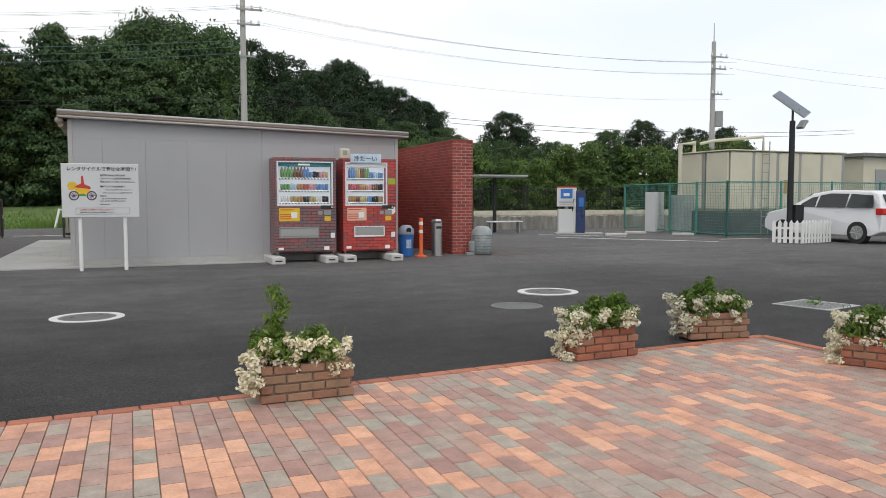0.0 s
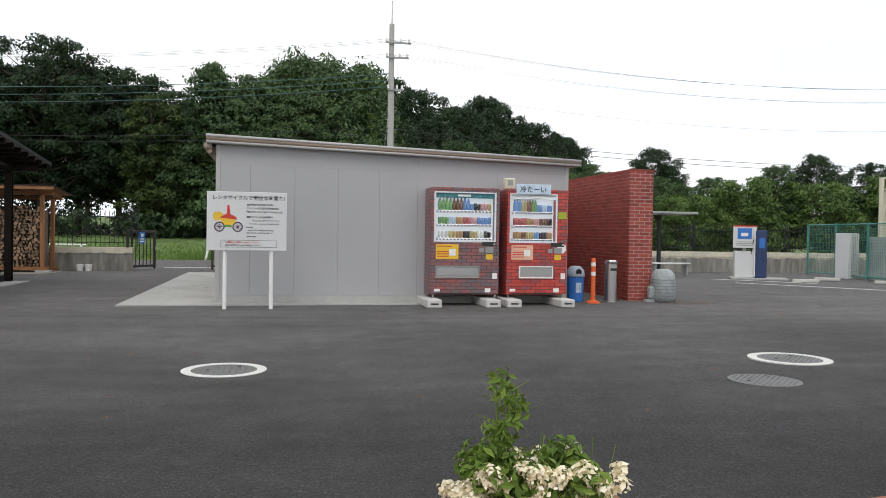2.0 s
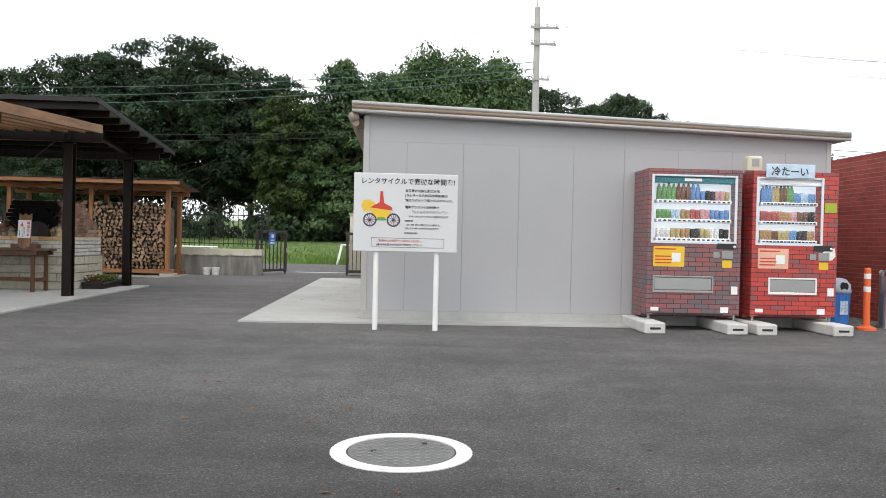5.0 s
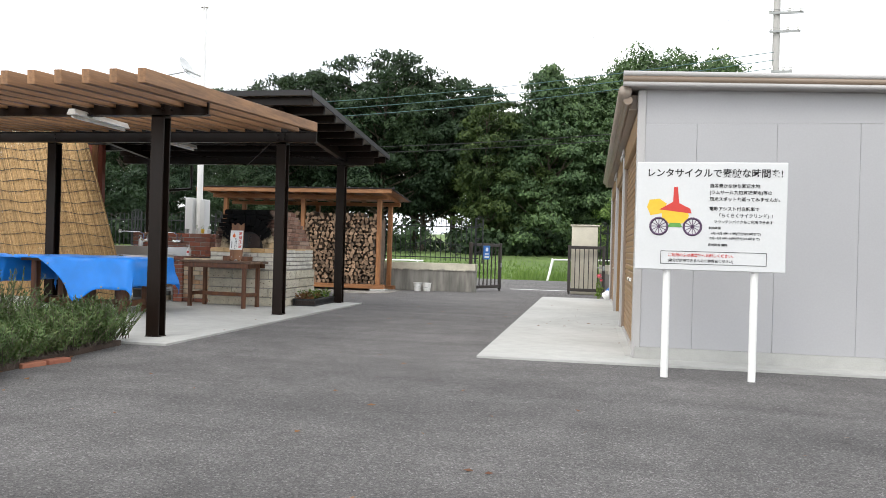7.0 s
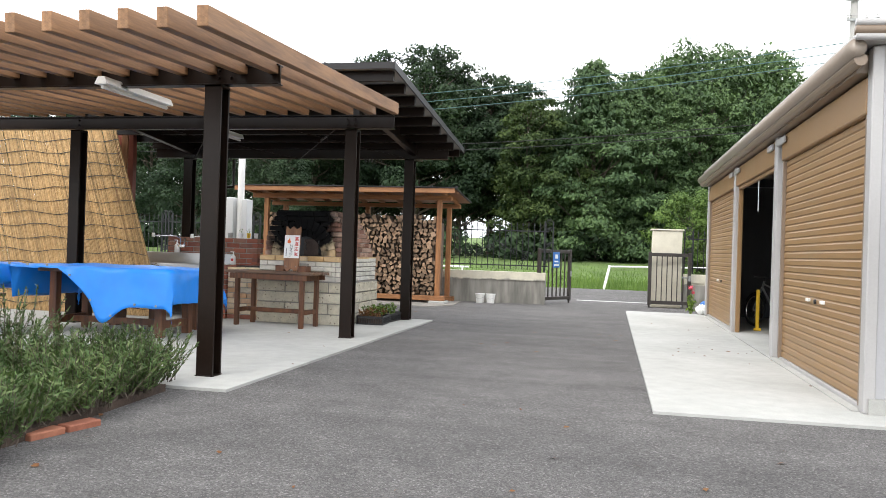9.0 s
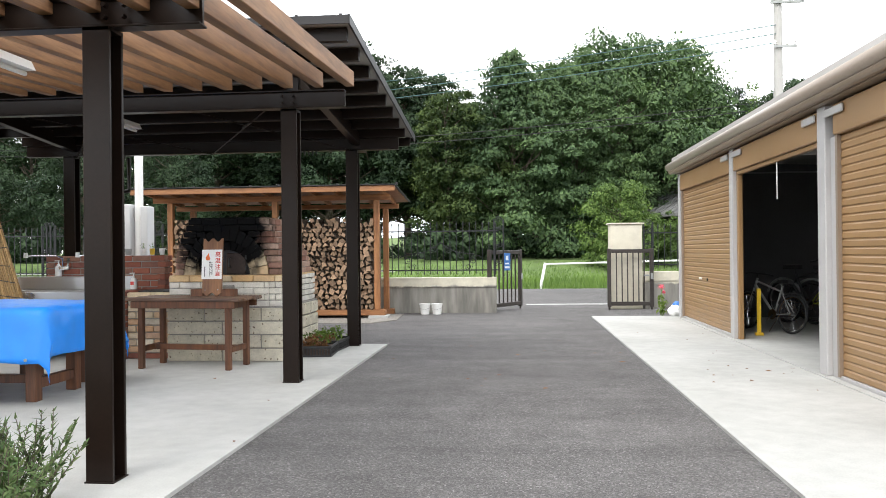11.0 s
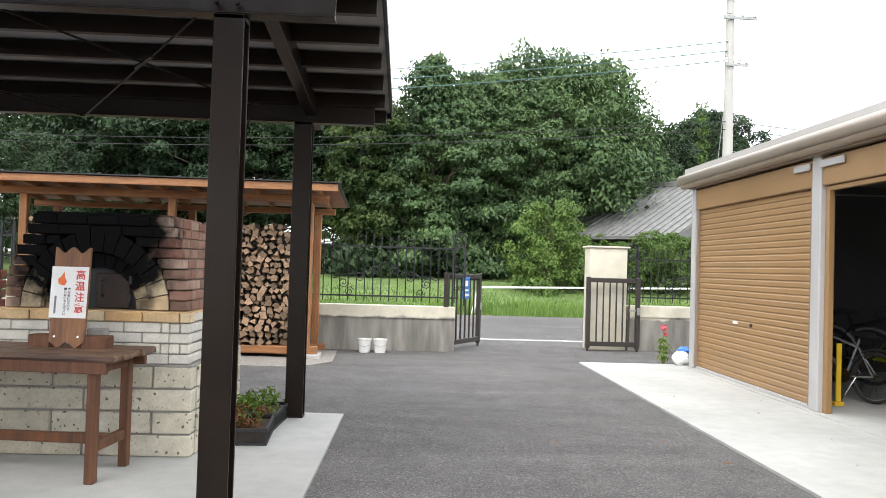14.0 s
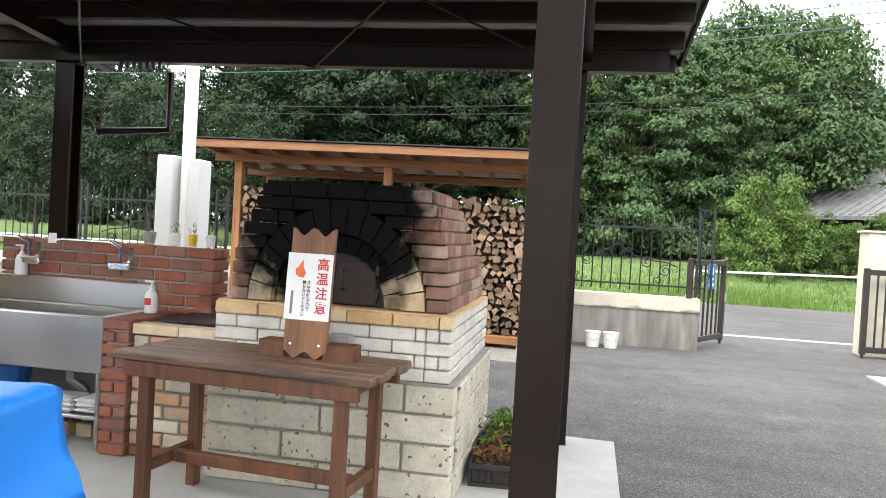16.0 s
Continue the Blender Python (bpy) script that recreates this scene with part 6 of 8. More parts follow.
for i, y in enumerate((19.3, 19.85)):
    s = thing("seedling_tray", "black plastic crate of seedlings beside the oven", "crate", "seedling trays", at=pose(-6.25, y + 0.2, 0.022, 0, 0, 4 - 7 * i))
    bm = bmesh.new()
    for a in ((-0.19, 0.19, -0.27, -0.255), (-0.19, 0.19, 0.255, 0.27), (-0.19, -0.175, -0.254, 0.254), (0.175, 0.19, -0.254, 0.254)):
        box(bm, a[0], a[1], a[2], a[3], 0.0, 0.02)
        box(bm, a[0], a[1], a[2], a[3], 0.09, 0.12, 0.003)
    for k in range(12):
        x = -0.18 + k * 0.0325
        box(bm, x - 0.005, x + 0.005, -0.268, -0.257, 0.021, 0.089)
        box(bm, x - 0.005, x + 0.005, 0.257, 0.268, 0.021, 0.089)
    for k in range(15):
        y2 = -0.25 + k * 0.0357
        box(bm, -0.188, -0.177, y2 - 0.005, y2 + 0.005, 0.021, 0.089)
        box(bm, 0.177, 0.188, y2 - 0.005, y2 + 0.005, 0.021, 0.089)
    part("crate", bm, RUBBER, s)
    part("soil", boxes((-0.17, 0.17, -0.25, 0.25, 0.005, 0.085)), SOIL, s)
    rr = random.Random(20 + i)
    ob = new("seedling_cover", leaf_mesh("seedling_cover", rr, [(rr.uniform(-0.15, 0.15), rr.uniform(-0.22, 0.22), rr.uniform(0.1, 0.2), rr.uniform(0.03, 0.07)) for _ in range(26)], 3200, 0.03, POT_LEAF if i else DRY_LEAF))
    ob.parent = s
    tagged(ob, kind="stuff")
    ob2 = new("shoots", leaf_mesh("shoots", rr, [(rr.uniform(-0.15, 0.15), rr.uniform(-0.22, 0.22), rr.uniform(0.12, 0.24), 0.04) for _ in range(14)], 3200, 0.028, POT_LEAF))
    ob2.parent = s
    tagged(ob2, kind="stuff")


# ---- firewood ----
def firewood():
    rng = random.Random(12)
    st = thing("firewood_stack", "tall stack of split firewood in the shelter", "firewood")
    shapes = []
    for k in range(10):
        bm = bmesh.new()
        n = rng.choice((3, 3, 4, 4, 5, 6))
        pts = []
        for i in range(n):
            a = 2 * math.pi * (i + rng.uniform(-0.25, 0.25)) / n
            r = rng.uniform(0.6, 1.1)
            pts.append((r * math.cos(a), r * math.sin(a)))
        prism(bm, pts, -0.2, 0.2, UPRIGHT)
        bmesh.ops.recalc_face_normals(bm, faces=bm.faces)
        me = bpy.data.meshes.new("log")
        me.materials.append(LOG_BARK)
        me.materials.append(LOG_END)
        for f in bm.faces:
            f.material_index = 1 if abs(f.normal.y) > 0.7 else 0
        bm.to_mesh(me)
        bm.free()
        shapes.append(me)
    part("stack_core", boxes((-8.22, -6.52, 24.62, 25.3, 0.17, 1.68), (-10.2, -8.4, 24.62, 25.3, 0.17, 1.68)), LOG_BARK, st)
    rest_v, rest_f = [], []
    z, row = 0.215, 0
    while z < 1.84:
        for x0, x1 in ((-8.25, -6.5), (-10.22, -8.36)):
            x = x0 + rng.uniform(0.03, 0.08)
            while x < x1 - 0.02:
                r = rng.uniform(0.045, 0.075)
                if z > 1.72 and rng.random() < 0.35:
                    x += r * 1.7
                    continue
                m = Matrix.Translation((x, 24.66 + rng.uniform(-0.04, 0.04), z + rng.uniform(-0.02, 0.02))) @ Matrix.Rotation(rng.uniform(0, 6.28), 4, "Y") @ Matrix.Diagonal((r, 1, r, 1))
                if x0 > -9 and x > -8.2:
                    piece("log", rng.choice(shapes), st, m)
                else:
                    me = rng.choice(shapes)
                    i = len(rest_v)
                    rest_v += [tuple(m @ v.co) for v in me.vertices]
                    rest_f += [([i + j for j in p.vertices], p.material_index) for p in me.polygons]
                x += r * 1.62
        z += 0.086
        row += 1
    me = bpy.data.meshes.new("log_pile")
    me.from_pydata(rest_v, [], [f for f, _ in rest_f])
    me.materials.append(LOG_BARK)
    me.materials.append(LOG_END)
    for p, (_, k) in zip(me.polygons, rest_f):
        p.material_index = k
    ob = new("log_pile", me)
    ob.parent = st
    tagged(ob, kind="stuff")


firewood()

for x in (-5.70, -5.47):
    b = thing("white_bucket", "small white plastic bucket by the wall", "bucket", "white buckets", at=Matrix.Translation((x, 25.4, 0)))
    bm = bmesh.new()
    lathe(bm, [(0.08, 0), (0.10, 0.18), (0.106, 0.185), (0.106, 0.20), (0.09, 0.195), (0.075, 0.02)], seg=18)
    part("body", bm, WHITE, b)
    bm = bmesh.new()
    tube(bm, [(-0.105, 0, 0.185), (-0.09, -0.08, 0.12), (0, -0.115, 0.09), (0.09, -0.08, 0.12), (0.105, 0, 0.185)], 0.003, 4)
    part("handle", bm, GREY_METAL, b)


# ---- tarpaulin tables, reed screen ----
def bench_table(x, y, l, name, label):
    t = thing(name, label, "table", "tables under the tarpaulin", at=Matrix.Translation((x, y, 0.022)))
    for i in range(5):
        part("plank", boxes((-l / 2, l / 2, -0.36 + i * 0.145, -0.36 + i * 0.145 + 0.138, 0.69, 0.725, 0.004)), TABLE_TOP, t)
    for sx in (-1, 1):
        for sy in (-0.28, 0.28):
            part("leg", boxes((sx * (l / 2 - 0.18) - 0.045, sx * (l / 2 - 0.18) + 0.045, sy - 0.045, sy + 0.045, 0, 0.689, 0.005)), TABLE_LEG, t)
        part("cross_rail", boxes((sx * (l / 2 - 0.18) - 0.03, sx * (l / 2 - 0.18) + 0.03, -0.234, 0.234, 0.1, 0.18)), TABLE_LEG, t)
    part("long_rail", boxes((-l / 2 + 0.226, l / 2 - 0.226, -0.03, 0.03, 0.1, 0.17)), TABLE_LEG, t)
    for sy in (0.72,):
        b = thing("bench", "low brown plank bench by the tarpaulin table", "bench", "low benches", at=Matrix.Translation((x, y + sy, 0.022)))
        part("seat", boxes((-l / 2 + 0.1, l / 2 - 0.1, -0.14, 0.14, 0.33, 0.37, 0.005)), TABLE_TOP, b)
        for sx in (-1, 0, 1):
            part("leg", boxes((sx * (l / 2 - 0.3) - 0.05, sx * (l / 2 - 0.3) + 0.05, -0.11, 0.11, 0, 0.329, 0.005)), TABLE_LEG, b)


def tarp(x0, x1, y0, y1, z, drops, seed, label):
    """A draped sheet: flat on the table, hanging down past its edges."""
    rng = random.Random(seed)
    nx, ny = 64, 44
    bm = bmesh.new()
    over = 0.5
    grid = []
    for j in range(ny + 1):
        row = []
        for i in range(nx + 1):
            u = x0 - over + (x1 - x0 + 2 * over) * i / nx
            v = y0 - over + (y1 - y0 + 2 * over) * j / ny
            ex = max(x0 - u, 0, u - x1)
            ey = max(y0 - v, 0, v - y1)
            k = drops(u, v)
            drop = math.hypot(ex, ey) * k
            fold = 0.016 * math.sin(u * 9 + v * 3) + 0.012 * noise.noise(Vector((u * 7, v * 7, seed)))
            px = min(max(u, x0 - 0.03), x1 + 0.03) + (fold if ex > 0 else 0) + math.copysign(min(ex, 0.5) * 0.12, u - x0) * (ex > 0)
            py = min(max(v, y0 - 0.03), y1 + 0.03) + (fold if ey > 0 else 0) - (min(ey, 0.5) * 0.12 if v < y0 else 0)
            pz = z - drop + 0.012 * noise.noise(Vector((u * 3, v * 3, seed))) + 0.01 * noise.noise(Vector((u * 9, v * 9, seed)))
            row.append(bm.verts.new((px, py, max(pz, 0.05))))
        grid.append(row)
    for j in range(ny):
        for i in range(nx):
            bm.faces.new((grid[j][i], grid[j][i + 1], grid[j + 1][i + 1], grid[j + 1][i]))
    holes = [grid[0][i].co.copy() for i in range(9, nx - 8, 6)]
    root = thing("tarpaulin", label, "tarpaulin", "blue tarpaulins")
    ob = part("sheet", bm, TARP, root, smooth=True)
    for p in holes:
        bm = bmesh.new()
        rod(bm, p + Vector((0, -0.006, 0.03)), p + Vector((0, 0.004, 0.03)), 0.013, 0.013, 10)
        part("eyelet", bm, GREY_METAL, root)
    mod = ob.modifiers.new("thick", "SOLIDIFY")
    mod.thickness = 0.004
    return ob


bench_table(-8.5, 16.9, 1.7, "picnic_table", "brown plank table under a blue tarpaulin")
bench_table(-11.3, 16.3, 2.2, "picnic_table", "brown plank table half under a blue tarpaulin")
def hang(u, v):
    """How far the near sheet hangs: hardly at one end, to a pointed flap, then evenly."""
    if v > 16.35:
        return 0.75
    f = max(0.0, min(1.0, (u + 8.85) / 0.5))
    return 0.05 + 0.78 * f + 0.36 * math.exp(-((u + 8.28) / 0.16) ** 2)


tarp(-9.42, -7.58, 16.35, 17.42, 0.79, hang, 2, "bright blue tarpaulin draped over a table")
tarp(-12.4, -9.62, 15.95, 16.65, 0.79, lambda u, v: 0.35 if u > -9.2 else 0.6, 5, "bright blue tarpaulin spread over the farther table")


def reed_screen():
    r = thing("reed_screen", "tall leaning golden reed screen tied with black cord", "screen")
    bm = bmesh.new()
    rng = random.Random(8)
    x = -16.0
    top = 19.35
    while x < -9.12:
        beam(bm, (x, 18.75 + rng.uniform(-0.008, 0.008), 0.03), (x - 1.42 + rng.uniform(-0.01, 0.01), top + 0.15 + rng.uniform(-0.008, 0.008), 2.95), 0.017, 0.012)
        x += 0.02
    tagged(part("reeds", bm, REED, r), kind="stuff")
    for k in range(15):
        f = 0.04 + k * 0.065
        bm = bmesh.new()
        z = 0.03 + 2.92 * f
        y = 18.75 + 0.75 * f - 0.016
        pts = [(-16.0 - 1.42 * f + i * (6.88 / 26), y, z + 0.03 * math.sin(i * 1.7 + k)) for i in range(27)]
        tube(bm, pts, 0.006, 4)
        part("cord", bm, BLACK, r)
    for x in (-15.5, -13.2, -11.6, -10.3):
        bm = bmesh.new()
        beam(bm, (x, 19.4, 0.03), (x - 0.1, 19.62, 2.95), 0.09, 0.09)
        part("prop", bm, CEDAR_POST, r)
    part("red_panel", boxes((-10.62, -10.33, 19.72, 19.82, 0.03, 2.75, 0.006)), surface("red_brown_board", (0.20, 0.05, 0.03), 0.6), r)


reed_screen()


# ---- planters and herb bed ----
def planter(x, y, turn, brick, seed, tall, label):
    p = thing("brick_planter", label, "planter", "brick planters", at=pose(x, y, 0.012, 0, 0, turn))
    w, d, h = 0.57, 0.27, 0.225
    part("liner", boxes((-w / 2 + 0.02, w / 2 - 0.02, -d / 2 + 0.02, d / 2 - 0.02, 0, h - 0.03)), MORTAR, p)
    part("soil", boxes((-w / 2 + 0.03, w / 2 - 0.03, -d / 2 + 0.03, d / 2 - 0.03, h - 0.0299, h - 0.01)), SOIL, p)
    courses(p, brick, (-w / 2, -d / 2, 0), (1, 0), w, 0.0, h, 0.15, 0.055, 0.05, 0.007)
    courses(p, brick, (w / 2, d / 2, 0), (-1, 0), w, 0.0, h, 0.15, 0.055, 0.05, 0.007)
    courses(p, brick, (w / 2, -d / 2 + 0.051, 0), (0, 1), d - 0.102, 0.0, h, 0.15, 0.055, 0.05, 0.007)
    courses(p, brick, (-w / 2, d / 2 - 0.051, 0), (0, -1), d - 0.102, 0.0, h, 0.15, 0.055, 0.05, 0.007)
    rng = random.Random(seed)
    b = thing("flowering_plant", "mound of small white flowers and green leaves filling a planter", "plant", "planter flowers", at=pose(x, y, 0.012, 0, 0, turn))
    mound = [(rng.uniform(-0.27, 0.24), rng.uniform(-0.14, 0.14), h + rng.uniform(0.0, 0.14), rng.uniform(0.06, 0.1)) for _ in range(26)]
    me = new("foliage", leaf_mesh("foliage", rng, mound, 9000, 0.025, POT_LEAF, 0.45))
    me.parent = b
    bloom = [(rng.uniform(-0.34, 0.26), rng.choice((-1, 1)) * rng.uniform(0.04, 0.17), h + rng.uniform(-0.06, 0.14), rng.uniform(0.035, 0.055)) for _ in range(74)]
    bloom += [(-0.34 + rng.uniform(-0.05, 0.05), rng.uniform(-0.18, 0.1), h - rng.uniform(0.0, 0.2), rng.uniform(0.03, 0.05)) for _ in range(14)]
    fl = new("blossom", leaf_mesh("blossom", rng, bloom, 26000, 0.0125, PETAL, 0.75))
    fl.parent = b
    bm = bmesh.new()
    for i in range(16):
        a = (rng.uniform(-0.25, 0.25), rng.uniform(-0.1, 0.1), h - 0.02)
        rod(bm, a, (a[0] + rng.uniform(-0.1, 0.1), a[1] + rng.uniform(-0.08, 0.08), h + 0.2), 0.003, 0.002, 4)
    for tx, tz in tall:
        rod(bm, (tx, 0, h), (tx - 0.02, 0.01, h + tz), 0.007, 0.003, 5)
        for k in range(10):
            z = h + tz * (0.25 + 0.07 * k)
            rod(bm, (tx, 0, z - 0.03), (tx + rng.uniform(-0.13, 0.13), rng.uniform(-0.12, 0.12), z + 0.02), 0.003, 0.001, 4)
    tagged(part("stem_mass", bm, POT_LEAF, b), kind="stuff")
    for tx, tz in tall:
        c = [(tx + rng.uniform(-0.10, 0.10) * (1.2 - k / 14), rng.uniform(-0.09, 0.09), h + tz * (0.25 + 0.055 * k), rng.uniform(0.04, 0.065)) for k in range(14)]
        ob = new("tall_shoot", leaf_mesh("tall_shoot", rng, c, 9000, 0.022, POT_LEAF, 0.4))
        ob.parent = b


planter(0.77, 4.18, 3, POT_BRICK_PALE, 1, [(-0.17, 0.46)], "weathered brick planter on the paving's edge")
planter(3.14, 4.55, 4, POT_BRICK, 2, [(-0.05, 0.22), (0.16, 0.24)], "red brick planter on the paving's edge")
planter(4.53, 4.88, -9, POT_BRICK_PALE, 4, [(-0.05, 0.30), (-0.15, 0.24)], "brick planter at the paving's corner")
planter(4.86, 3.42, -60, POT_BRICK, 5, [(-0.1, 0.2)], "red brick planter on the paving's side edge")
planter(-1.42, 4.12, 3, POT_BRICK, 6, [], "red brick planter at the far edge of the paving")


def herb_bed():
    rng = random.Random(31)
    bm = bmesh.new()
    prism(bm, [(-12.0, 11.0), (-6.2, 11.2), (-5.98, 12.3), (-6.1, 13.95), (-12.0, 13.95)], -0.05, 0.05)
    setting("herb_bed", bm, SOIL, "soil bed of herbs before the pergola slab", "bed")
    d = Vector((0.25, 1.1)).normalized()
    for i in range(5, 7):
        c = Vector((-6.27, 11.25)) + d * (0.13 + i * 0.24)
        piece("edging_brick", brick_mesh(POT_BRICK, 0.22, 0.1, 0.07), bpy.data.objects["herb_bed"], Matrix.Translation((c.x, c.y, 0.0)) @ Matrix.Rotation(math.atan2(d.y, d.x), 4, "Z"))
    spots = [(-5.98, 11.62), (-6.0, 12.0), (-6.3, 11.2), (-6.3, 13.95), (-6.2, 13.5), (-6.15, 13.0), (-6.15, 12.5), (-6.2, 12.0), (-6.3, 11.5), (-6.55, 13.8), (-6.5, 13.2), (-6.75, 13.6), (-6.75, 13.1), (-6.7, 12.5), (-7.0, 12.8), (-7.1, 13.5), (-7.3, 12.9), (-7.0, 12.1), (-7.6, 13.4), (-7.5, 12.2), (-7.3, 11.7), (-8.1, 13.2), (-8.2, 12.4), (-8.7, 13.4), (-8.0, 11.7), (-8.9, 12.4), (-9.6, 13.0), (-9.4, 11.9)]
    for x, y in spots:
        high = 0.33 if x > -6.9 else 0.46
        if x < -8:
            high = 0.6
        high *= rng.uniform(0.6, 1.3)
        h = thing("herb_bush", "spiky grey-green rosemary bush in the bed", "shrub", "herb bushes", at=Matrix.Translation((x, y, 0.05)))
        verts, faces = [], []
        bm = bmesh.new()
        for s in range(110):
            a, lean = rng.uniform(0, 6.28), rng.uniform(0.05, 1.25)
            l = high * rng.uniform(0.6, 1.1)
            way = Vector((math.cos(a) * lean, math.sin(a) * lean, 1)).normalized()
            base = Vector((rng.uniform(-0.2, 0.2), rng.uniform(-0.2, 0.2), 0))
            tip = base + way * l + Vector((0, 0, 0.06))
            rod(bm, base, tip, 0.004, 0.002, 3)
            for k in range(34):
                f = 0.12 + 0.88 * k / 34
                p = base.lerp(tip, f)
                out = Vector((rng.uniform(-1, 1), rng.uniform(-1, 1), rng.uniform(0.1, 1.0))).normalized()
                side = out.cross(way).normalized() * 0.008
                q = p + out * rng.uniform(0.03, 0.055)
                i = len(verts)
                verts += [tuple(p - side), tuple(p + side), tuple(q)]
                faces.append((i, i + 1, i + 2))
        tagged(part("stem_mass", bm, BARK, h), kind="stuff")
        me = bpy.data.meshes.new("needles")
        me.from_pydata(verts, [], faces)
        me.materials.append(HERB)
        ob = new("needles", me)
        ob.parent = h


herb_bed()
bm = bmesh.new()
rngl = random.Random(77)
for cx, cy, sp, n in ((-6.5, 11.9, 0.6, 90), (-6.2, 12.9, 0.3, 40), (7.3, 14.6, 0.7, 160), (-3, 11, 5.0, 60), (0.5, 9, 4.0, 40), (-4, 19, 3.0, 40), (7.5, 13.0, 0.5, 60), (-1.7, 18, 0.7, 16)):
    for _ in range(n):
        x, y = cx + rngl.gauss(0, sp) * 0.6, cy + rngl.gauss(0, sp) * 0.6
        on_slab = (-2.657 < x < -1.0 and 14.4 < y < 24.6) or (x < -5.6 and 14 < y < 20.6)
        z = 0.026 if on_slab else 0.006 + lot_z(x, y)
        a, s = rngl.uniform(0, 6.28), rngl.uniform(0.012, 0.035)
        vs = [bm.verts.new((x + s * math.cos(a + k * 1.57) * (1 if k % 2 else 0.5), y + s * math.sin(a + k * 1.57) * (1 if k % 2 else 0.5), z + (0.006 if k == 0 else 0))) for k in range(4)]
        bm.faces.new(vs)
tagged(part("fallen_leaves", bm, DRY_LEAF), "scattered dry fallen leaves on the asphalt", "leaves", kind="stuff")

flower = thing("cockscomb_flower", "tall pink flower at the garage corner", "flower", at=Matrix.Translation((-1.42, 24.75, 0)))
bm = bmesh.new()
for a in ((0, 0, 0.5), (0.05, 0.03, 0.4), (-0.05, 0.02, 0.35)):
    rod(bm, (a[0] * 0.3, 0, 0), a, 0.008, 0.005, 5)
part("stem", bm, POT_LEAF, flower)
fo = new("leaves", leaf_mesh("leaves", random.Random(5), [(0, 0, 0.12, 0.1), (0.02, 0, 0.24, 0.1), (-0.02, 0.02, 0.34, 0.07)], 3200, 0.045, POT_LEAF))
fo.parent = flower
fo = new("bloom", leaf_mesh("bloom", random.Random(6), [(0, 0, 0.52, 0.06), (0.05, 0.03, 0.43, 0.04)], 16000, 0.018, PINK, 0.7))
fo.parent = flower
sack = thing("plastic_bag", "white and blue plastic bag by the garage corner", "bag", at=Matrix.Translation((-1.22, 24.6, 0)))
bm = bmesh.new()
ball(bm, (0, 0, 0.11), 0.13, 12, 8, (1, 0.9, 0.85))
for v in bm.verts:
    v.co += Vector(noise.noise_vector(v.co * 14)) * 0.03
part("bag", bm, WHITE, sack)
bm = bmesh.new()
ball(bm, (0.04, 0.02, 0.22), 0.09, 10, 6, (1, 0.9, 0.6))
for v in bm.verts:
    v.co += Vector(noise.noise_vector(v.co * 16)) * 0.03
part("blue_wrap", bm, BLUE_PLASTIC, sack)


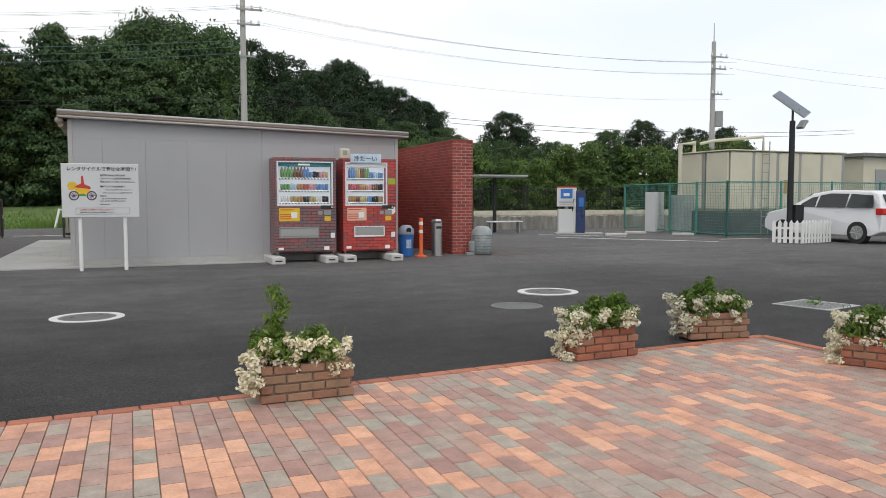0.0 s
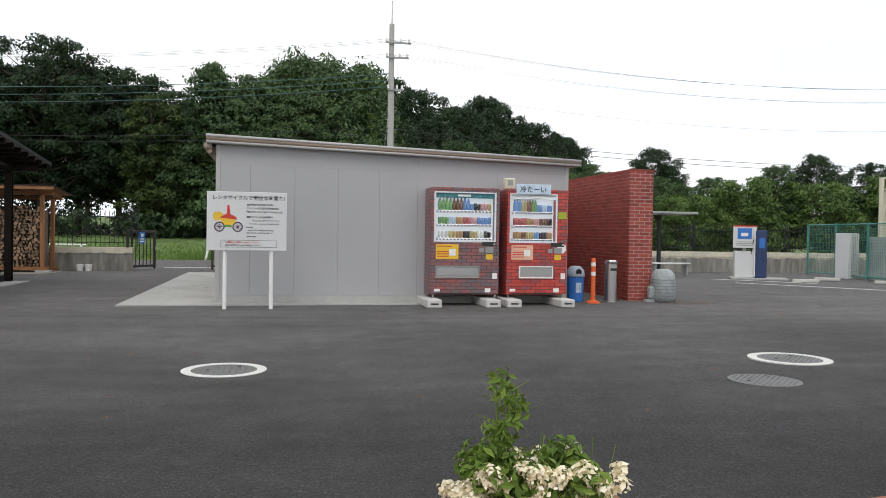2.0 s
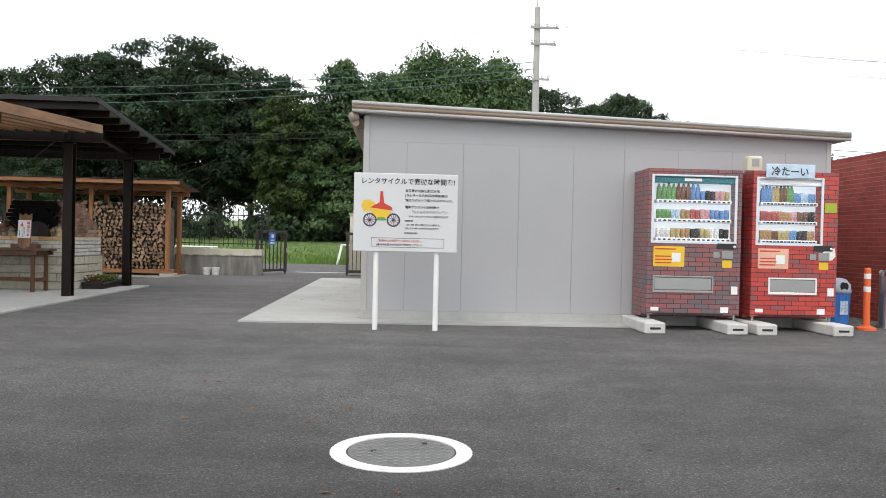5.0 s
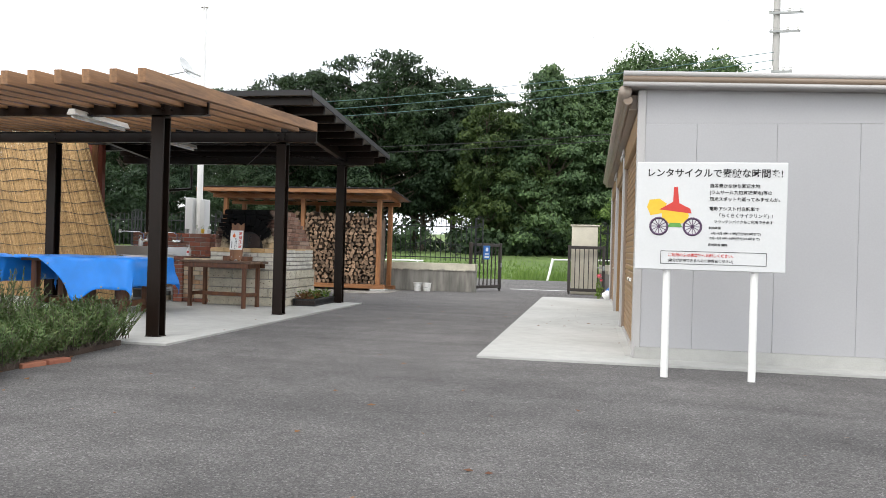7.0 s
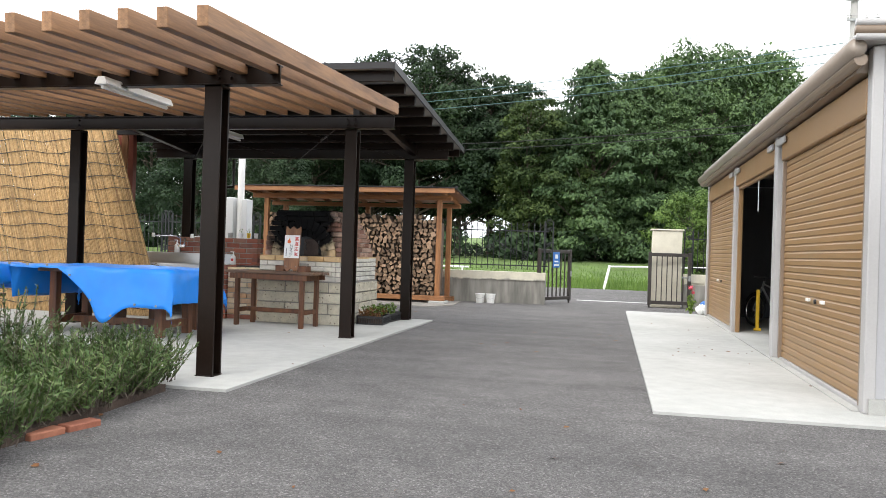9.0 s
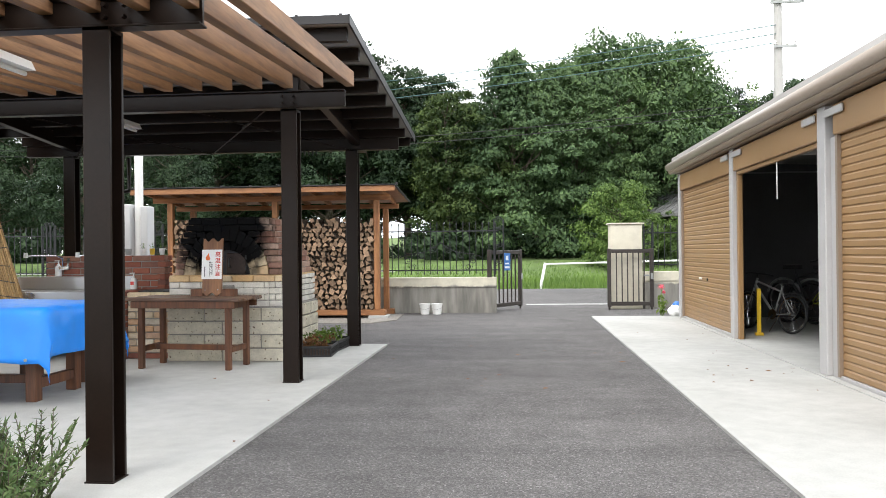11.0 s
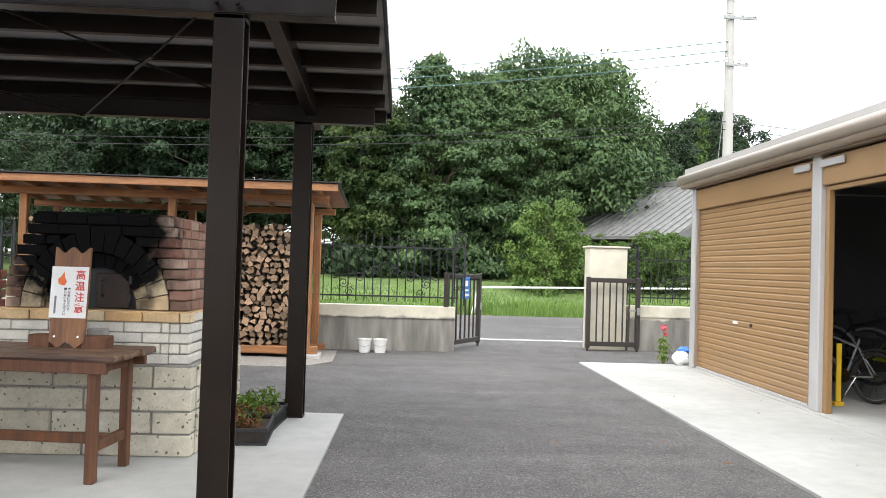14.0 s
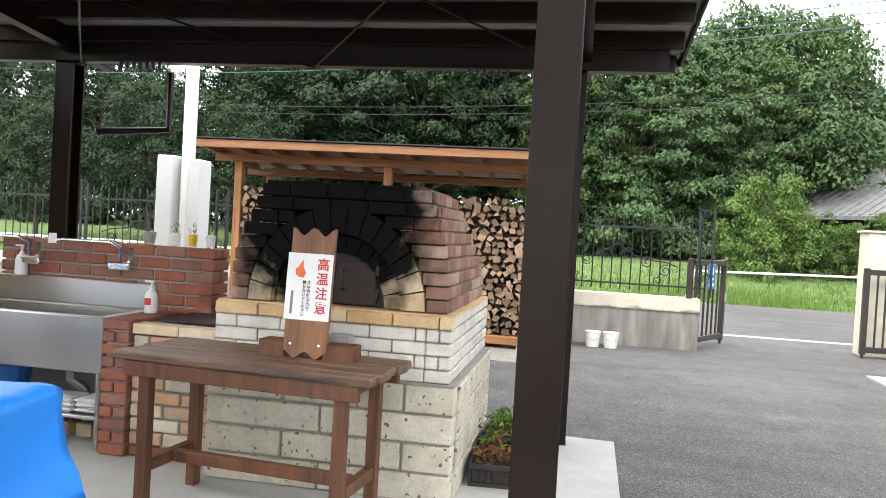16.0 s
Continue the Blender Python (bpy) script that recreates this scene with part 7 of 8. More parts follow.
# ---- bicycles in the open bay ----
def bicycle(m, paint, label, guard):
    b = thing("bicycle", label, "bicycle", "rental bicycles", at=m)
    for x in (-0.52, 0.52):
        bm = bmesh.new()
        tube(bm, [(x + 0.31 * math.cos(2 * math.pi * i / 24), 0, 0.33 + 0.31 * math.sin(2 * math.pi * i / 24)) for i in range(25)], 0.022, 6)
        wheel = part("wheel", bm, RUBBER, b)
        bm = bmesh.new()
        for i in range(24):
            p, q = 2 * math.pi * i / 24, 2 * math.pi * (i + 1) / 24
            rod(bm, (x + 0.283 * math.cos(p), 0, 0.33 + 0.283 * math.sin(p)), (x + 0.283 * math.cos(q), 0, 0.33 + 0.283 * math.sin(q)), 0.012, 0.012, 5, False)
        for i in range(14):
            p = 2 * math.pi * i / 14
            rod(bm, (x, 0.02 * (-1) ** i, 0.33), (x + 0.28 * math.cos(p), 0, 0.33 + 0.28 * math.sin(p)), 0.0025, 0.0025, 3)
        rod(bm, (x, -0.05, 0.33), (x, 0.05, 0.33), 0.03, 0.03, 8)
        part("rim", bm, CHROME, wheel)
        bm = bmesh.new()
        tube(bm, [(x + 0.36 * math.cos(math.pi * (0.15 + 0.08 * i)), 0, 0.33 + 0.36 * math.sin(math.pi * (0.15 + 0.08 * i))) for i in range(10)], 0.018, 6)
        part("mudguard", bm, guard, b)
    bm = bmesh.new()
    for p, q, r in (((-0.12, 0, 0.30), (-0.27, 0, 0.80), 0.017), ((-0.12, 0, 0.30), (0.36, 0, 0.78), 0.022), ((-0.24, 0, 0.70), (0.34, 0, 0.86), 0.018), ((0.33, 0, 0.92), (0.40, 0, 0.70), 0.02), ((0.40, 0, 0.70), (0.52, 0.05, 0.33), 0.014), ((0.40, 0, 0.70), (0.52, -0.05, 0.33), 0.014),
                    ((-0.24, 0, 0.72), (-0.52, 0.05, 0.33), 0.010), ((-0.24, 0, 0.72), (-0.52, -0.05, 0.33), 0.010), ((-0.12, 0, 0.3), (-0.52, 0.05, 0.33), 0.011), ((-0.12, 0, 0.3), (-0.52, -0.05, 0.33), 0.011)):
        rod(bm, p, q, r, r, 8)
    part("frame", bm, paint, b)
    bm = bmesh.new()
    tube(bm, [(0.28, 0.3, 0.98), (0.33, 0.18, 1.0), (0.33, -0.18, 1.0), (0.28, -0.3, 0.98)], 0.012, 6)
    rod(bm, (0.33, 0, 1.0), (0.34, 0, 0.88), 0.014, 0.014, 6)
    part("handlebar", bm, RUBBER, b)
    bm = bmesh.new()
    prism(bm, [(-0.16, -0.07), (0.12, -0.02), (0.14, 0.0), (0.12, 0.02), (-0.16, 0.07)], 0.84, 0.9, Matrix.Translation((-0.28, 0, 0)))
    rod(bm, (-0.27, 0, 0.78), (-0.28, 0, 0.85), 0.013, 0.013, 6)
    part("saddle", bm, RUBBER, b)
    bm = bmesh.new()
    rod(bm, (-0.12, 0.04, 0.3), (-0.12, 0.05, 0.3), 0.09, 0.09, 14)
    tube(bm, [(-0.12, 0.06, 0.3), (-0.02, 0.07, 0.18)], 0.01, 5)
    tube(bm, [(-0.12, -0.06, 0.3), (-0.22, -0.07, 0.42)], 0.01, 5)
    tube(bm, [(-0.3, 0.06, 0.3), (-0.2, 0.16, 0.0)], 0.009, 5)
    part("crank", bm, CHROME, b)
    return b


bicycle(pose(-0.5, 21.92, 0.03, 6, 0, 116) @ Matrix.Scale(0.8, 4), GREY_METAL, "small grey mountain bicycle with silver rims in the open bay", RUBBER)
for i, (x, y) in enumerate(((-0.02, 22.75), (0.32, 22.45), (0.68, 22.2), (1.05, 21.95), (1.45, 21.7), (1.85, 21.45))):
    bicycle(pose(x + 0.45, y, 0.03, 5, 0, -62 + 4 * i), LIME if i in (1, 3) else RUBBER, "lime yellow rental bicycle parked in the garage" if i in (1, 3) else "black rental bicycle parked in the garage", GREY_METAL)
st = thing("yellow_stand", "yellow metal barrier post at the bay's edge", "post", at=Matrix.Translation((-0.78, 21.38, 0.03)))
bm = bmesh.new()
box(bm, -0.05, 0.05, -0.03, 0.03, 0.0, 0.04, 0.004)
box(bm, -0.025, 0.025, -0.015, 0.015, 0.04, 0.62, 0.006)
part("post", bm, YELLOW, st)
cab = thing("storage_rack", "dark storage cabinet at the back of the garage", "cabinet")
part("body", boxes((3.0, 3.7, 21.2, 23.1, 0.03, 1.5, 0.01)), IRON, cab)
part("door", boxes((2.98, 2.998, 21.25, 22.13, 0.08, 1.45, 0.004)), IRON, cab)
part("door", boxes((2.98, 2.998, 22.15, 23.05, 0.08, 1.45, 0.004)), IRON, cab)
cam_box = thing("ceiling_speaker", "small black speaker under the garage ceiling", "speaker")
bm = bmesh.new()
box(bm, 0.5, 0.62, 19.35, 19.5, 2.0, 2.14, 0.01)
rod(bm, (0.56, 19.42, 2.14), (0.56, 19.42, 2.28), 0.012, 0.012, 6)
part("case", bm, HOLE, cam_box)


# ---- east side: charger, tank, car ----
sh = thing("bus_shelter", "low dark metal roofed shelter with a bench", "shelter", at=Matrix.Translation((12.2, 24.4, 0)))
part("roof", boxes((-1.3, 0.6, -0.6, 0.6, 1.96, 2.04, 0.02)), GREY_METAL, sh)
for x in (-1.15, -0.25):
    part("post", boxes((x - 0.05, x + 0.05, 0.3, 0.4, 0, 1.96)), IRON, sh)
part("bench_seat", boxes((-0.7, 0.6, -0.2, 0.1, 0.38, 0.42, 0.006)), WHITE, sh)
for x in (-0.6, 0.5):
    part("bench_leg", boxes((x - 0.03, x + 0.03, -0.15, 0.05, 0, 0.379)), GREY_METAL, sh)

ev = thing("charger_sign", "white cabinet with a blue charging sign", "cabinet", at=pose(13.65, 22.6, 0, 0, 0, -25))
part("plinth", boxes((-0.4, 1.2, -0.35, 0.35, 0, 0.06, 0.01)), SLAB, ev)
part("cabinet", boxes((-0.3, 0.32, -0.2, 0.2, 0.06, 0.85, 0.01)), BOARD_WHITE, ev)
part("board", boxes((-0.36, 0.3, -0.24, -0.21, 0.95, 1.62, 0.006)), BOARD_WHITE, ev)
part("board_post", boxes((-0.08, 0.02, -0.2, -0.15, 0.85, 1.5)), GREY_METAL, ev)
part("blue_square", boxes((-0.24, 0.16, -0.247, -0.241, 1.22, 1.54)), BLUE_PLASTIC, ev)
part("red_strip", boxes((-0.36, 0.3, -0.247, -0.241, 1.585, 1.62)), RED_INK, ev)
part("car_symbol", boxes((-0.14, 0.06, -0.252, -0.248, 1.3, 1.4, 0.002)), WHITE, ev)
tagged(part("print_bar", boxes((-0.28, 0.22, -0.247, -0.241, 1.12, 1.14), (-0.28, 0.2, -0.247, -0.241, 1.07, 1.09), (-0.28, 0.22, -0.247, -0.241, 1.02, 1.04)), GREY_METAL, ev), kind="stuff")
ch = thing("ev_charger", "tall dark blue and white car charger", "charger", at=pose(13.98, 22.4, 0, 0, 0, -25))
part("body", boxes((-0.12, 0.2, -0.3, 0.3, 0.06, 1.48, 0.02)), surface("navy_plastic", (0.02, 0.04, 0.12), 0.3), ch)
part("side_panel", boxes((-0.15, -0.121, -0.28, 0.28, 0.1, 1.5, 0.01)), WHITE, ch)
bm = bmesh.new()
tube(bm, [(-0.17, -0.2, 1.2), (-0.22, -0.15, 0.8), (-0.22, -0.05, 0.45), (-0.2, 0.05, 0.8), (-0.17, 0.1, 1.1)], 0.018, 6)
part("cable", bm, RUBBER, ch)
part("screen", boxes((-0.02, 0.14, -0.306, -0.301, 0.95, 1.25)), BLUE_PLASTIC, ch)
for x, y, a in ((14.5, 20.9, -20), (15.9, 21.8, -35), (16.6, 20.2, -30)):
    ws = tagged(part("wheel_stop", boxes((-0.35, 0.35, -0.07, 0.07, 0, 0.1, 0.02)), surface("stop_concrete", (0.5, 0.49, 0.46), 0.9)), "pale concrete wheel stop in a parking bay", "wheel stop", "wheel stops")
    ws.matrix_basis = pose(x, y, 0, 0, 0, a)


def green_fence(a, b, parent):
    d = Vector((b[0] - a[0], b[1] - a[1], 0))
    n = max(1, round(d.length / 1.9))
    for i in range(n + 1):
        p = Vector((*a, 0)) + d * i / n
        bm = bmesh.new()
        rod(bm, p, p + Vector((0, 0, 1.78)), 0.035, 0.035, 8)
        part("post", bm, GREEN_MESH, parent)
    for z in (0.1, 1.74):
        bm = bmesh.new()
        rod(bm, (*a, z), (*b, z), 0.02, 0.02, 6)
        part("rail", bm, GREEN_MESH, parent)
    bm = bmesh.new()
    k = int(d.length / 0.09)
    for i in range(k):
        p = Vector((*a, 0)) + d * i / k
        rod(bm, p + Vector((0, 0, 0.1)), p + Vector((0, 0, 1.74)), 0.004, 0.004, 3, False)
    for j in range(18):
        z = 0.15 + j * 0.09
        rod(bm, (*a, z), (*b, z), 0.004, 0.004, 3, False)
    tagged(part("mesh", bm, GREEN_MESH, parent), kind="stuff")


gf = thing("mesh_fence", "green wire mesh fence round the water tanks", "fence")
green_fence((18.1, 25.6), (17.1, 18.75), gf)
green_fence((17.1, 18.75), (25.5, 18.4), gf)
tank = thing("water_tank", "cream panel water tank on a dark plinth", "tank", at=Matrix.Translation((-0.3, 0, 0)) @ Matrix.Diagonal((1, 1, 1.06, 1)))
part("plinth", boxes((18.4, 24.2, 19.8, 22.5, 0, 0.74, 0.01)), surface("dark_plinth", (0.10, 0.11, 0.11), 0.8, 0, 0.2), tank)
px = [18.5, 19.55, 20.6, 21.6, 22.6, 23.6]
for a, b in zip(px, px[1:]):
    bm = bmesh.new()
    box(bm, a + 0.06, b - 0.06, 19.9, 19.96, 0.8, 2.62, 0.03)
    part("panel", bm, TANK, tank)
    part("rib", boxes((b - 0.059, b + 0.059, 19.93, 19.99, 0.76, 2.64)), GREY_METAL, tank)
for a, b in ((19.9, 21.1), (21.2, 22.4)):
    part("panel", boxes((18.5, 18.56, a + 0.06, b - 0.06, 0.8, 2.62, 0.03)), TANK, tank)
part("rib", boxes((18.51, 18.57, 21.1, 21.2, 0.76, 2.64)), GREY_METAL, tank)
part("body", boxes((18.57, 23.6, 20.0, 22.4, 0.75, 2.63)), TANK, tank)
part("lid", boxes((18.45, 23.7, 19.85, 22.45, 2.64, 2.68, 0.01)), TANK, tank)
bm = bmesh.new()
tube(bm, [(18.1, 21.9, 0), (18.1, 21.9, 2.95), (18.7, 21.9, 3.0), (18.7, 21.9, 2.68)], 0.07, 10)
part("pipe", bm, TANK, tank)
bm = bmesh.new()
tube(bm, [(18.2, 21.0, 2.9), (18.6, 20.8, 3.0), (20.4, 20.4, 3.15), (20.4, 20.4, 2.68)], 0.05, 8)
part("pipe", bm, TANK, tank)
bm = bmesh.new()
for x in (19.8, 20.1):
    rod(bm, (x, 19.8, 0.0), (x, 19.8, 2.95), 0.02, 0.02, 6)
for i in range(9):
    rod(bm, (19.8, 19.8, 0.3 + i * 0.28), (20.1, 19.8, 0.3 + i * 0.28), 0.014, 0.014, 5)
part("ladder", bm, GREY_METAL, tank)
part("notice", boxes((20.85, 21.3, 19.89, 19.899, 1.3, 1.75)), surface("brown_notice", (0.4, 0.28, 0.12), 0.6), tank)
bx = tagged(part("switch_cabinet", boxes((17.6, 18.0, 23.0, 23.6, 0, 1.45, 0.01)), BOARD_WHITE), "pale grey switch cabinet behind the mesh fence", "cabinet")
bx2 = tagged(part("switch_cabinet", boxes((17.7, 18.3, 21.6, 22.3, 0, 1.35, 0.01)), surface("grey_cabinet", (0.35, 0.38, 0.37), 0.5)), "grey switch cabinet behind the mesh fence", "cabinet")
hut = thing("store_hut", "long pale grey store hut behind the car", "hut")
part("wall", boxes((25.0, 33.0, 20.5, 24.0, 0, 2.75)), TANK, hut)
part("roof", boxes((24.8, 33.2, 20.3, 24.2, 2.751, 2.9, 0.02)), ROOF_TILE, hut)
part("window", boxes((25.6, 26.5, 20.47, 20.499, 1.4, 2.3)), GREY_METAL, hut)

sl = thing("solar_lamp", "black solar street lamp with a tilted panel", "street lamp", at=Matrix.Translation((16.75, 15.9, 0)))
bm = bmesh.new()
rod(bm, (0, 0, 0), (0, 0, 3.35), 0.085, 0.075, 14)
part("pole", bm, IRON, sl)
part("control_box", boxes((0.05, 0.35, -0.16, 0.12, 0.55, 1.05, 0.01)), IRON, sl)
bm = bmesh.new()
rod(bm, (0, 0, 3.35), (0, 0, 3.75), 0.03, 0.03, 8)
part("bracket", bm, IRON, sl)
across, along = Vector((0.687, -0.727, 0)), Vector((0.727, 0.687, 0))
ax_u = across * 0.78 - Vector((0, 0, 0.62))
ax_n = ((across * 0.62 + Vector((0, 0, 0.78))) * 0.9 - along * 0.38).normalized()
ax_v = ax_n.cross(ax_u).normalized()
m = Matrix((ax_u, ax_v, ax_n)).transposed().to_4x4()
m.translation = (-0.05, 0, 3.8)
bm = bmesh.new()
box(bm, -0.52, 0.52, -0.31, 0.31, -0.02, 0.02, 0.006, m)
pan = part("solar_panel", bm, GREY_METAL, sl)
bm = bmesh.new()
box(bm, -0.495, 0.495, -0.285, 0.285, 0.021, 0.026, 0, m)
part("cells", bm, SOLAR, pan)
bm = bmesh.new()
box(bm, -0.14, 0.14, -0.12, 0.12, -0.04, 0.04, 0.01, Matrix.Translation((0.25, -0.1, 3.25)) @ Matrix.Rotation(radians(-50), 4, "Y"))
part("lamp_head", bm, GREY_METAL, sl)

pf = thing("picket_fence", "low white picket fence round the lamp", "fence")
for a, b, n in (((16.15, 15.85), (16.5, 15.2), 6), ((16.5, 15.2), (17.75, 15.45), 10)):
    av, bv = Vector((*a, 0)), Vector((*b, 0))
    ang = math.atan2(bv.y - av.y, bv.x - av.x)
    for i in range(n):
        p = av.lerp(bv, i / (n - 1))
        bm = bmesh.new()
        prism(bm, [(-0.045, 0), (0.045, 0), (0.045, 0.55), (0, 0.62), (-0.045, 0.55)], 0, 0.02, Matrix.Translation(p + Vector((0, 0, 0.02))) @ Matrix.Rotation(ang, 4, "Z") @ UPRIGHT)
        part("picket", bm, WHITE, pf)
    for z in (0.15, 0.42):
        bm = bmesh.new()
        nrm = Vector((-math.sin(ang), math.cos(ang), 0)) * 0.02
        beam(bm, av + nrm + Vector((0, 0, z)), bv + nrm + Vector((0, 0, z)), 0.02, 0.06)
        part("rail", bm, WHITE, pf)


def car():
    """A small white hatchback; the outline is drawn from the side and drawn in towards the roof."""
    c = thing("car", "white hatchback car parked in a bay", "car", at=pose(18.9, 16.15, 0, 0, 0, 91) @ Matrix.Diagonal((1, 1, 0.96, 1)))
    side = [(-2.0, 0.35), (-2.02, 0.75), (-1.98, 1.0), (-1.80, 1.40), (-1.55, 1.49), (-0.3, 1.52), (0.35, 1.42), (1.05, 1.02), (1.85, 0.85), (2.02, 0.62), (2.02, 0.35), (1.7, 0.22), (-1.7, 0.22)]
    bm = bmesh.new()
    rows = []
    for y, k in ((-0.84, 0.0), (-0.78, 1.0), (0.78, 1.0), (0.84, 0.0)):
        row = []
        for x, z in side:
            yy = y
            if z > 0.95:
                yy = y * (1 - 0.22 * min(1, (z - 0.95) / 0.55))
            row.append(bm.verts.new((x * (0.985 if k == 0 else 1), yy, z if k else z * 0.985)))
        rows.append(row)
    n = len(side)
    for a, b in zip(rows, rows[1:]):
        for i in range(n):
            bm.faces.new((a[i], a[(i + 1) % n], b[(i + 1) % n], b[i]))
    bm.faces.new(rows[0])
    bm.faces.new(list(reversed(rows[-1])))
    body = part("body", bm, CAR_WHITE, c)
    mod = body.modifiers.new("round", "BEVEL")
    mod.width, mod.segments, mod.limit_method = 0.05, 3, "ANGLE"
    for sgn in (-1, 1):
        for pts in ([(-1.72, 1.02), (-1.62, 1.36), (-0.95, 1.41), (-0.9, 1.02)], [(-0.84, 1.02), (-0.88, 1.41), (-0.28, 1.42), (0.05, 1.36), (0.1, 1.02)], [(0.16, 1.02), (0.12, 1.34), (0.32, 1.30), (0.8, 1.03)]):
            bm = bmesh.new()
            v = [bm.verts.new((x, sgn * (0.846 * (1 - 0.22 * max(0, z - 0.95) / 0.55)), z)) for x, z in pts]
            f = bm.faces.new(v)
            got = bmesh.ops.extrude_face_region(bm, geom=[f])
            bmesh.ops.translate(bm, verts=[e for e in got["geom"] if isinstance(e, bmesh.types.BMVert)], vec=(0, -sgn * 0.02, 0))
            part("side_window", bm, CAR_GLASS, c)
        for x in (-1.28, 1.28):
            bm = bmesh.new()
            rod(bm, (x, sgn * 0.66, 0.31), (x, sgn * 0.86, 0.31), 0.31, 0.31, 24)
            wh = part("wheel", bm, RUBBER, c)
            bm = bmesh.new()
            rod(bm, (x, sgn * 0.861, 0.31), (x, sgn * 0.872, 0.31), 0.2, 0.19, 18)
            hub = part("rim", bm, GREY_METAL, wh)
            bm = bmesh.new()
            for i in range(7):
                a = 2 * math.pi * i / 7
                beam(bm, (x, sgn * 0.876, 0.31), (x + 0.19 * math.cos(a), sgn * 0.876, 0.31 + 0.19 * math.sin(a)), 0.035, 0.02)
            part("spokes", bm, CHROME, wh)
        part("tail_lamp", boxes((-2.04, -1.8, sgn * 0.74 - 0.1, sgn * 0.74 + 0.1, 0.82, 1.0, 0.02)), RED_GLASS, c)
        part("headlamp", boxes((1.78, 2.0, sgn * 0.66 - 0.14, sgn * 0.66 + 0.14, 0.66, 0.8, 0.03)), CHROME, c)
        part("door_handle", boxes((-0.72, -0.55, sgn * 0.85 - 0.012, sgn * 0.85 + 0.012, 0.9, 0.93, 0.005)), CAR_WHITE, c)
        part("mirror", boxes((0.55, 0.72, sgn * 0.93 - 0.08, sgn * 0.93 + 0.08, 0.98, 1.1, 0.03)), CAR_WHITE, c)
    bm = bmesh.new()
    beam(bm, (0.42, 0, 1.405), (1.02, 0, 1.055), 1.25, 0.02)
    part("windscreen", bm, CAR_GLASS, c)
    bm = bmesh.new()
    beam(bm, (-1.99, 0, 1.03), (-1.83, 0, 1.38), 1.2, 0.02)
    part("rear_window", bm, CAR_GLASS, c)


car()


# ---- poles, cables, house ----
def utility_pole(x, y, h, label):
    p = thing("utility_pole", label, "utility pole", "utility poles", at=Matrix.Translation((x, y, -0.1)))
    bm = bmesh.new()
    rod(bm, (0, 0, -0.1), (0, 0, h), 0.19, 0.12, 14)
    part("pole", bm, CONCRETE_POLE, p)
    for z, l in ((h - 0.9, 0.9), (h - 1.6, 0.8), (h - 3.1, 0.55)):
        part("cross_arm", boxes((-l * 0.35, l, -0.2, -0.14, z - 0.04, z + 0.04)), GREY_METAL, p)
        for x2 in (-l * 0.3, l * 0.45, l * 0.9):
            bm = bmesh.new()
            lathe(bm, [(0.03, 0), (0.06, 0.03), (0.04, 0.08), (0.06, 0.11), (0.03, 0.18)], (x2, -0.17, z + 0.04), 8)
            part("insulator", bm, WHITE, p)
    bm = bmesh.new()
    rod(bm, (0, 0, h), (0, 0, h + 1.1), 0.03, 0.015, 6)
    part("top_spike", bm, GREY_METAL, p)
    bm = bmesh.new()
    for i in range(12):
        z = 2.2 + i * 0.45
        rod(bm, (-0.28 * (-1) ** i, 0, z), (0, 0, z), 0.01, 0.01, 4)
    part("step_bolt", bm, GREY_METAL, p)
    return p


up = utility_pole(5.0, 38.1, 11.2, "tall concrete utility pole beyond the road")
cm = new("vine", leaf_mesh("vine", random.Random(14), [(-0.55 - 0.02 * i, 0.0, 0.4 + i * 0.42, 0.24) for i in range(16)], 900, 0.07, LEAF_LIGHT))
cm.matrix_basis = Matrix.Translation((5.0, 38.1, 0))
tagged(cm, "green vine climbing a stay wire beside the pole", "vine")
bm = bmesh.new()
rod(bm, (4.2, 38.1, -0.1), (4.95, 38.1, 7.6), 0.01, 0.01, 5)
tagged(part("stay_wire", bm, GREY_METAL), "thin steel stay wire of the pole", "wire")
far_pole = utility_pole(32.2, 37.0, 10.6, "concrete utility pole with transformer beyond the tanks")
bm = bmesh.new()
rod(bm, (0.35, -0.1, 5.6), (0.35, -0.1, 6.5), 0.28, 0.28, 12)
part("transformer", bm, GREY_METAL, far_pole)


def cable(a, b, sag, r=0.0055, label="thin black overhead cable"):
    bm = bmesh.new()
    a, b = Vector(a), Vector(b)
    n = 20
    pts = [a.lerp(b, i / n) - Vector((0, 0, sag * 4 * (i / n) * (1 - i / n))) for i in range(n + 1)]
    tube(bm, pts, r, 4)
    return tagged(part("overhead_cable", bm, RUBBER), label, "cable", "overhead cables")


for dx, z in ((-0.25, 10.35), (0.4, 10.35), (0.8, 10.35), (-0.2, 9.65), (0.7, 9.65), (0.4, 8.15)):
    cable((5.0 + dx, 37.93, z), (-34.0, 45.0 + dx, z - 0.6), 0.9)
    cable((5.0 + dx, 37.93, z), (33.0 + dx, 36.83, z - 1.0), 0.7)
TEAL_WIRE = surface("teal_cable", (0.06, 0.13, 0.13), 0.6, 0, 0.1)
for dz in (0.0, 0.3, 0.6):
    ob = cable((4.9, 38.0, 8.75 - dz), (-40.0, 50.0, 9.6 - dz * 1.6), 1.1, 0.017, "teal insulated overhead cable")
    ob.data.materials[0] = TEAL_WIRE
for z in (5.95, 6.2):
    cable((5.0, 38.0, z), (-34.0, 43.0, z), 0.8, 0.015)
    cable((5.0, 38.0, z), (45.0, 38.0, z - 0.4), 0.8, 0.015)
cable((33.0, 36.83, 9.6), (70.0, 32.0, 9.0), 0.7)
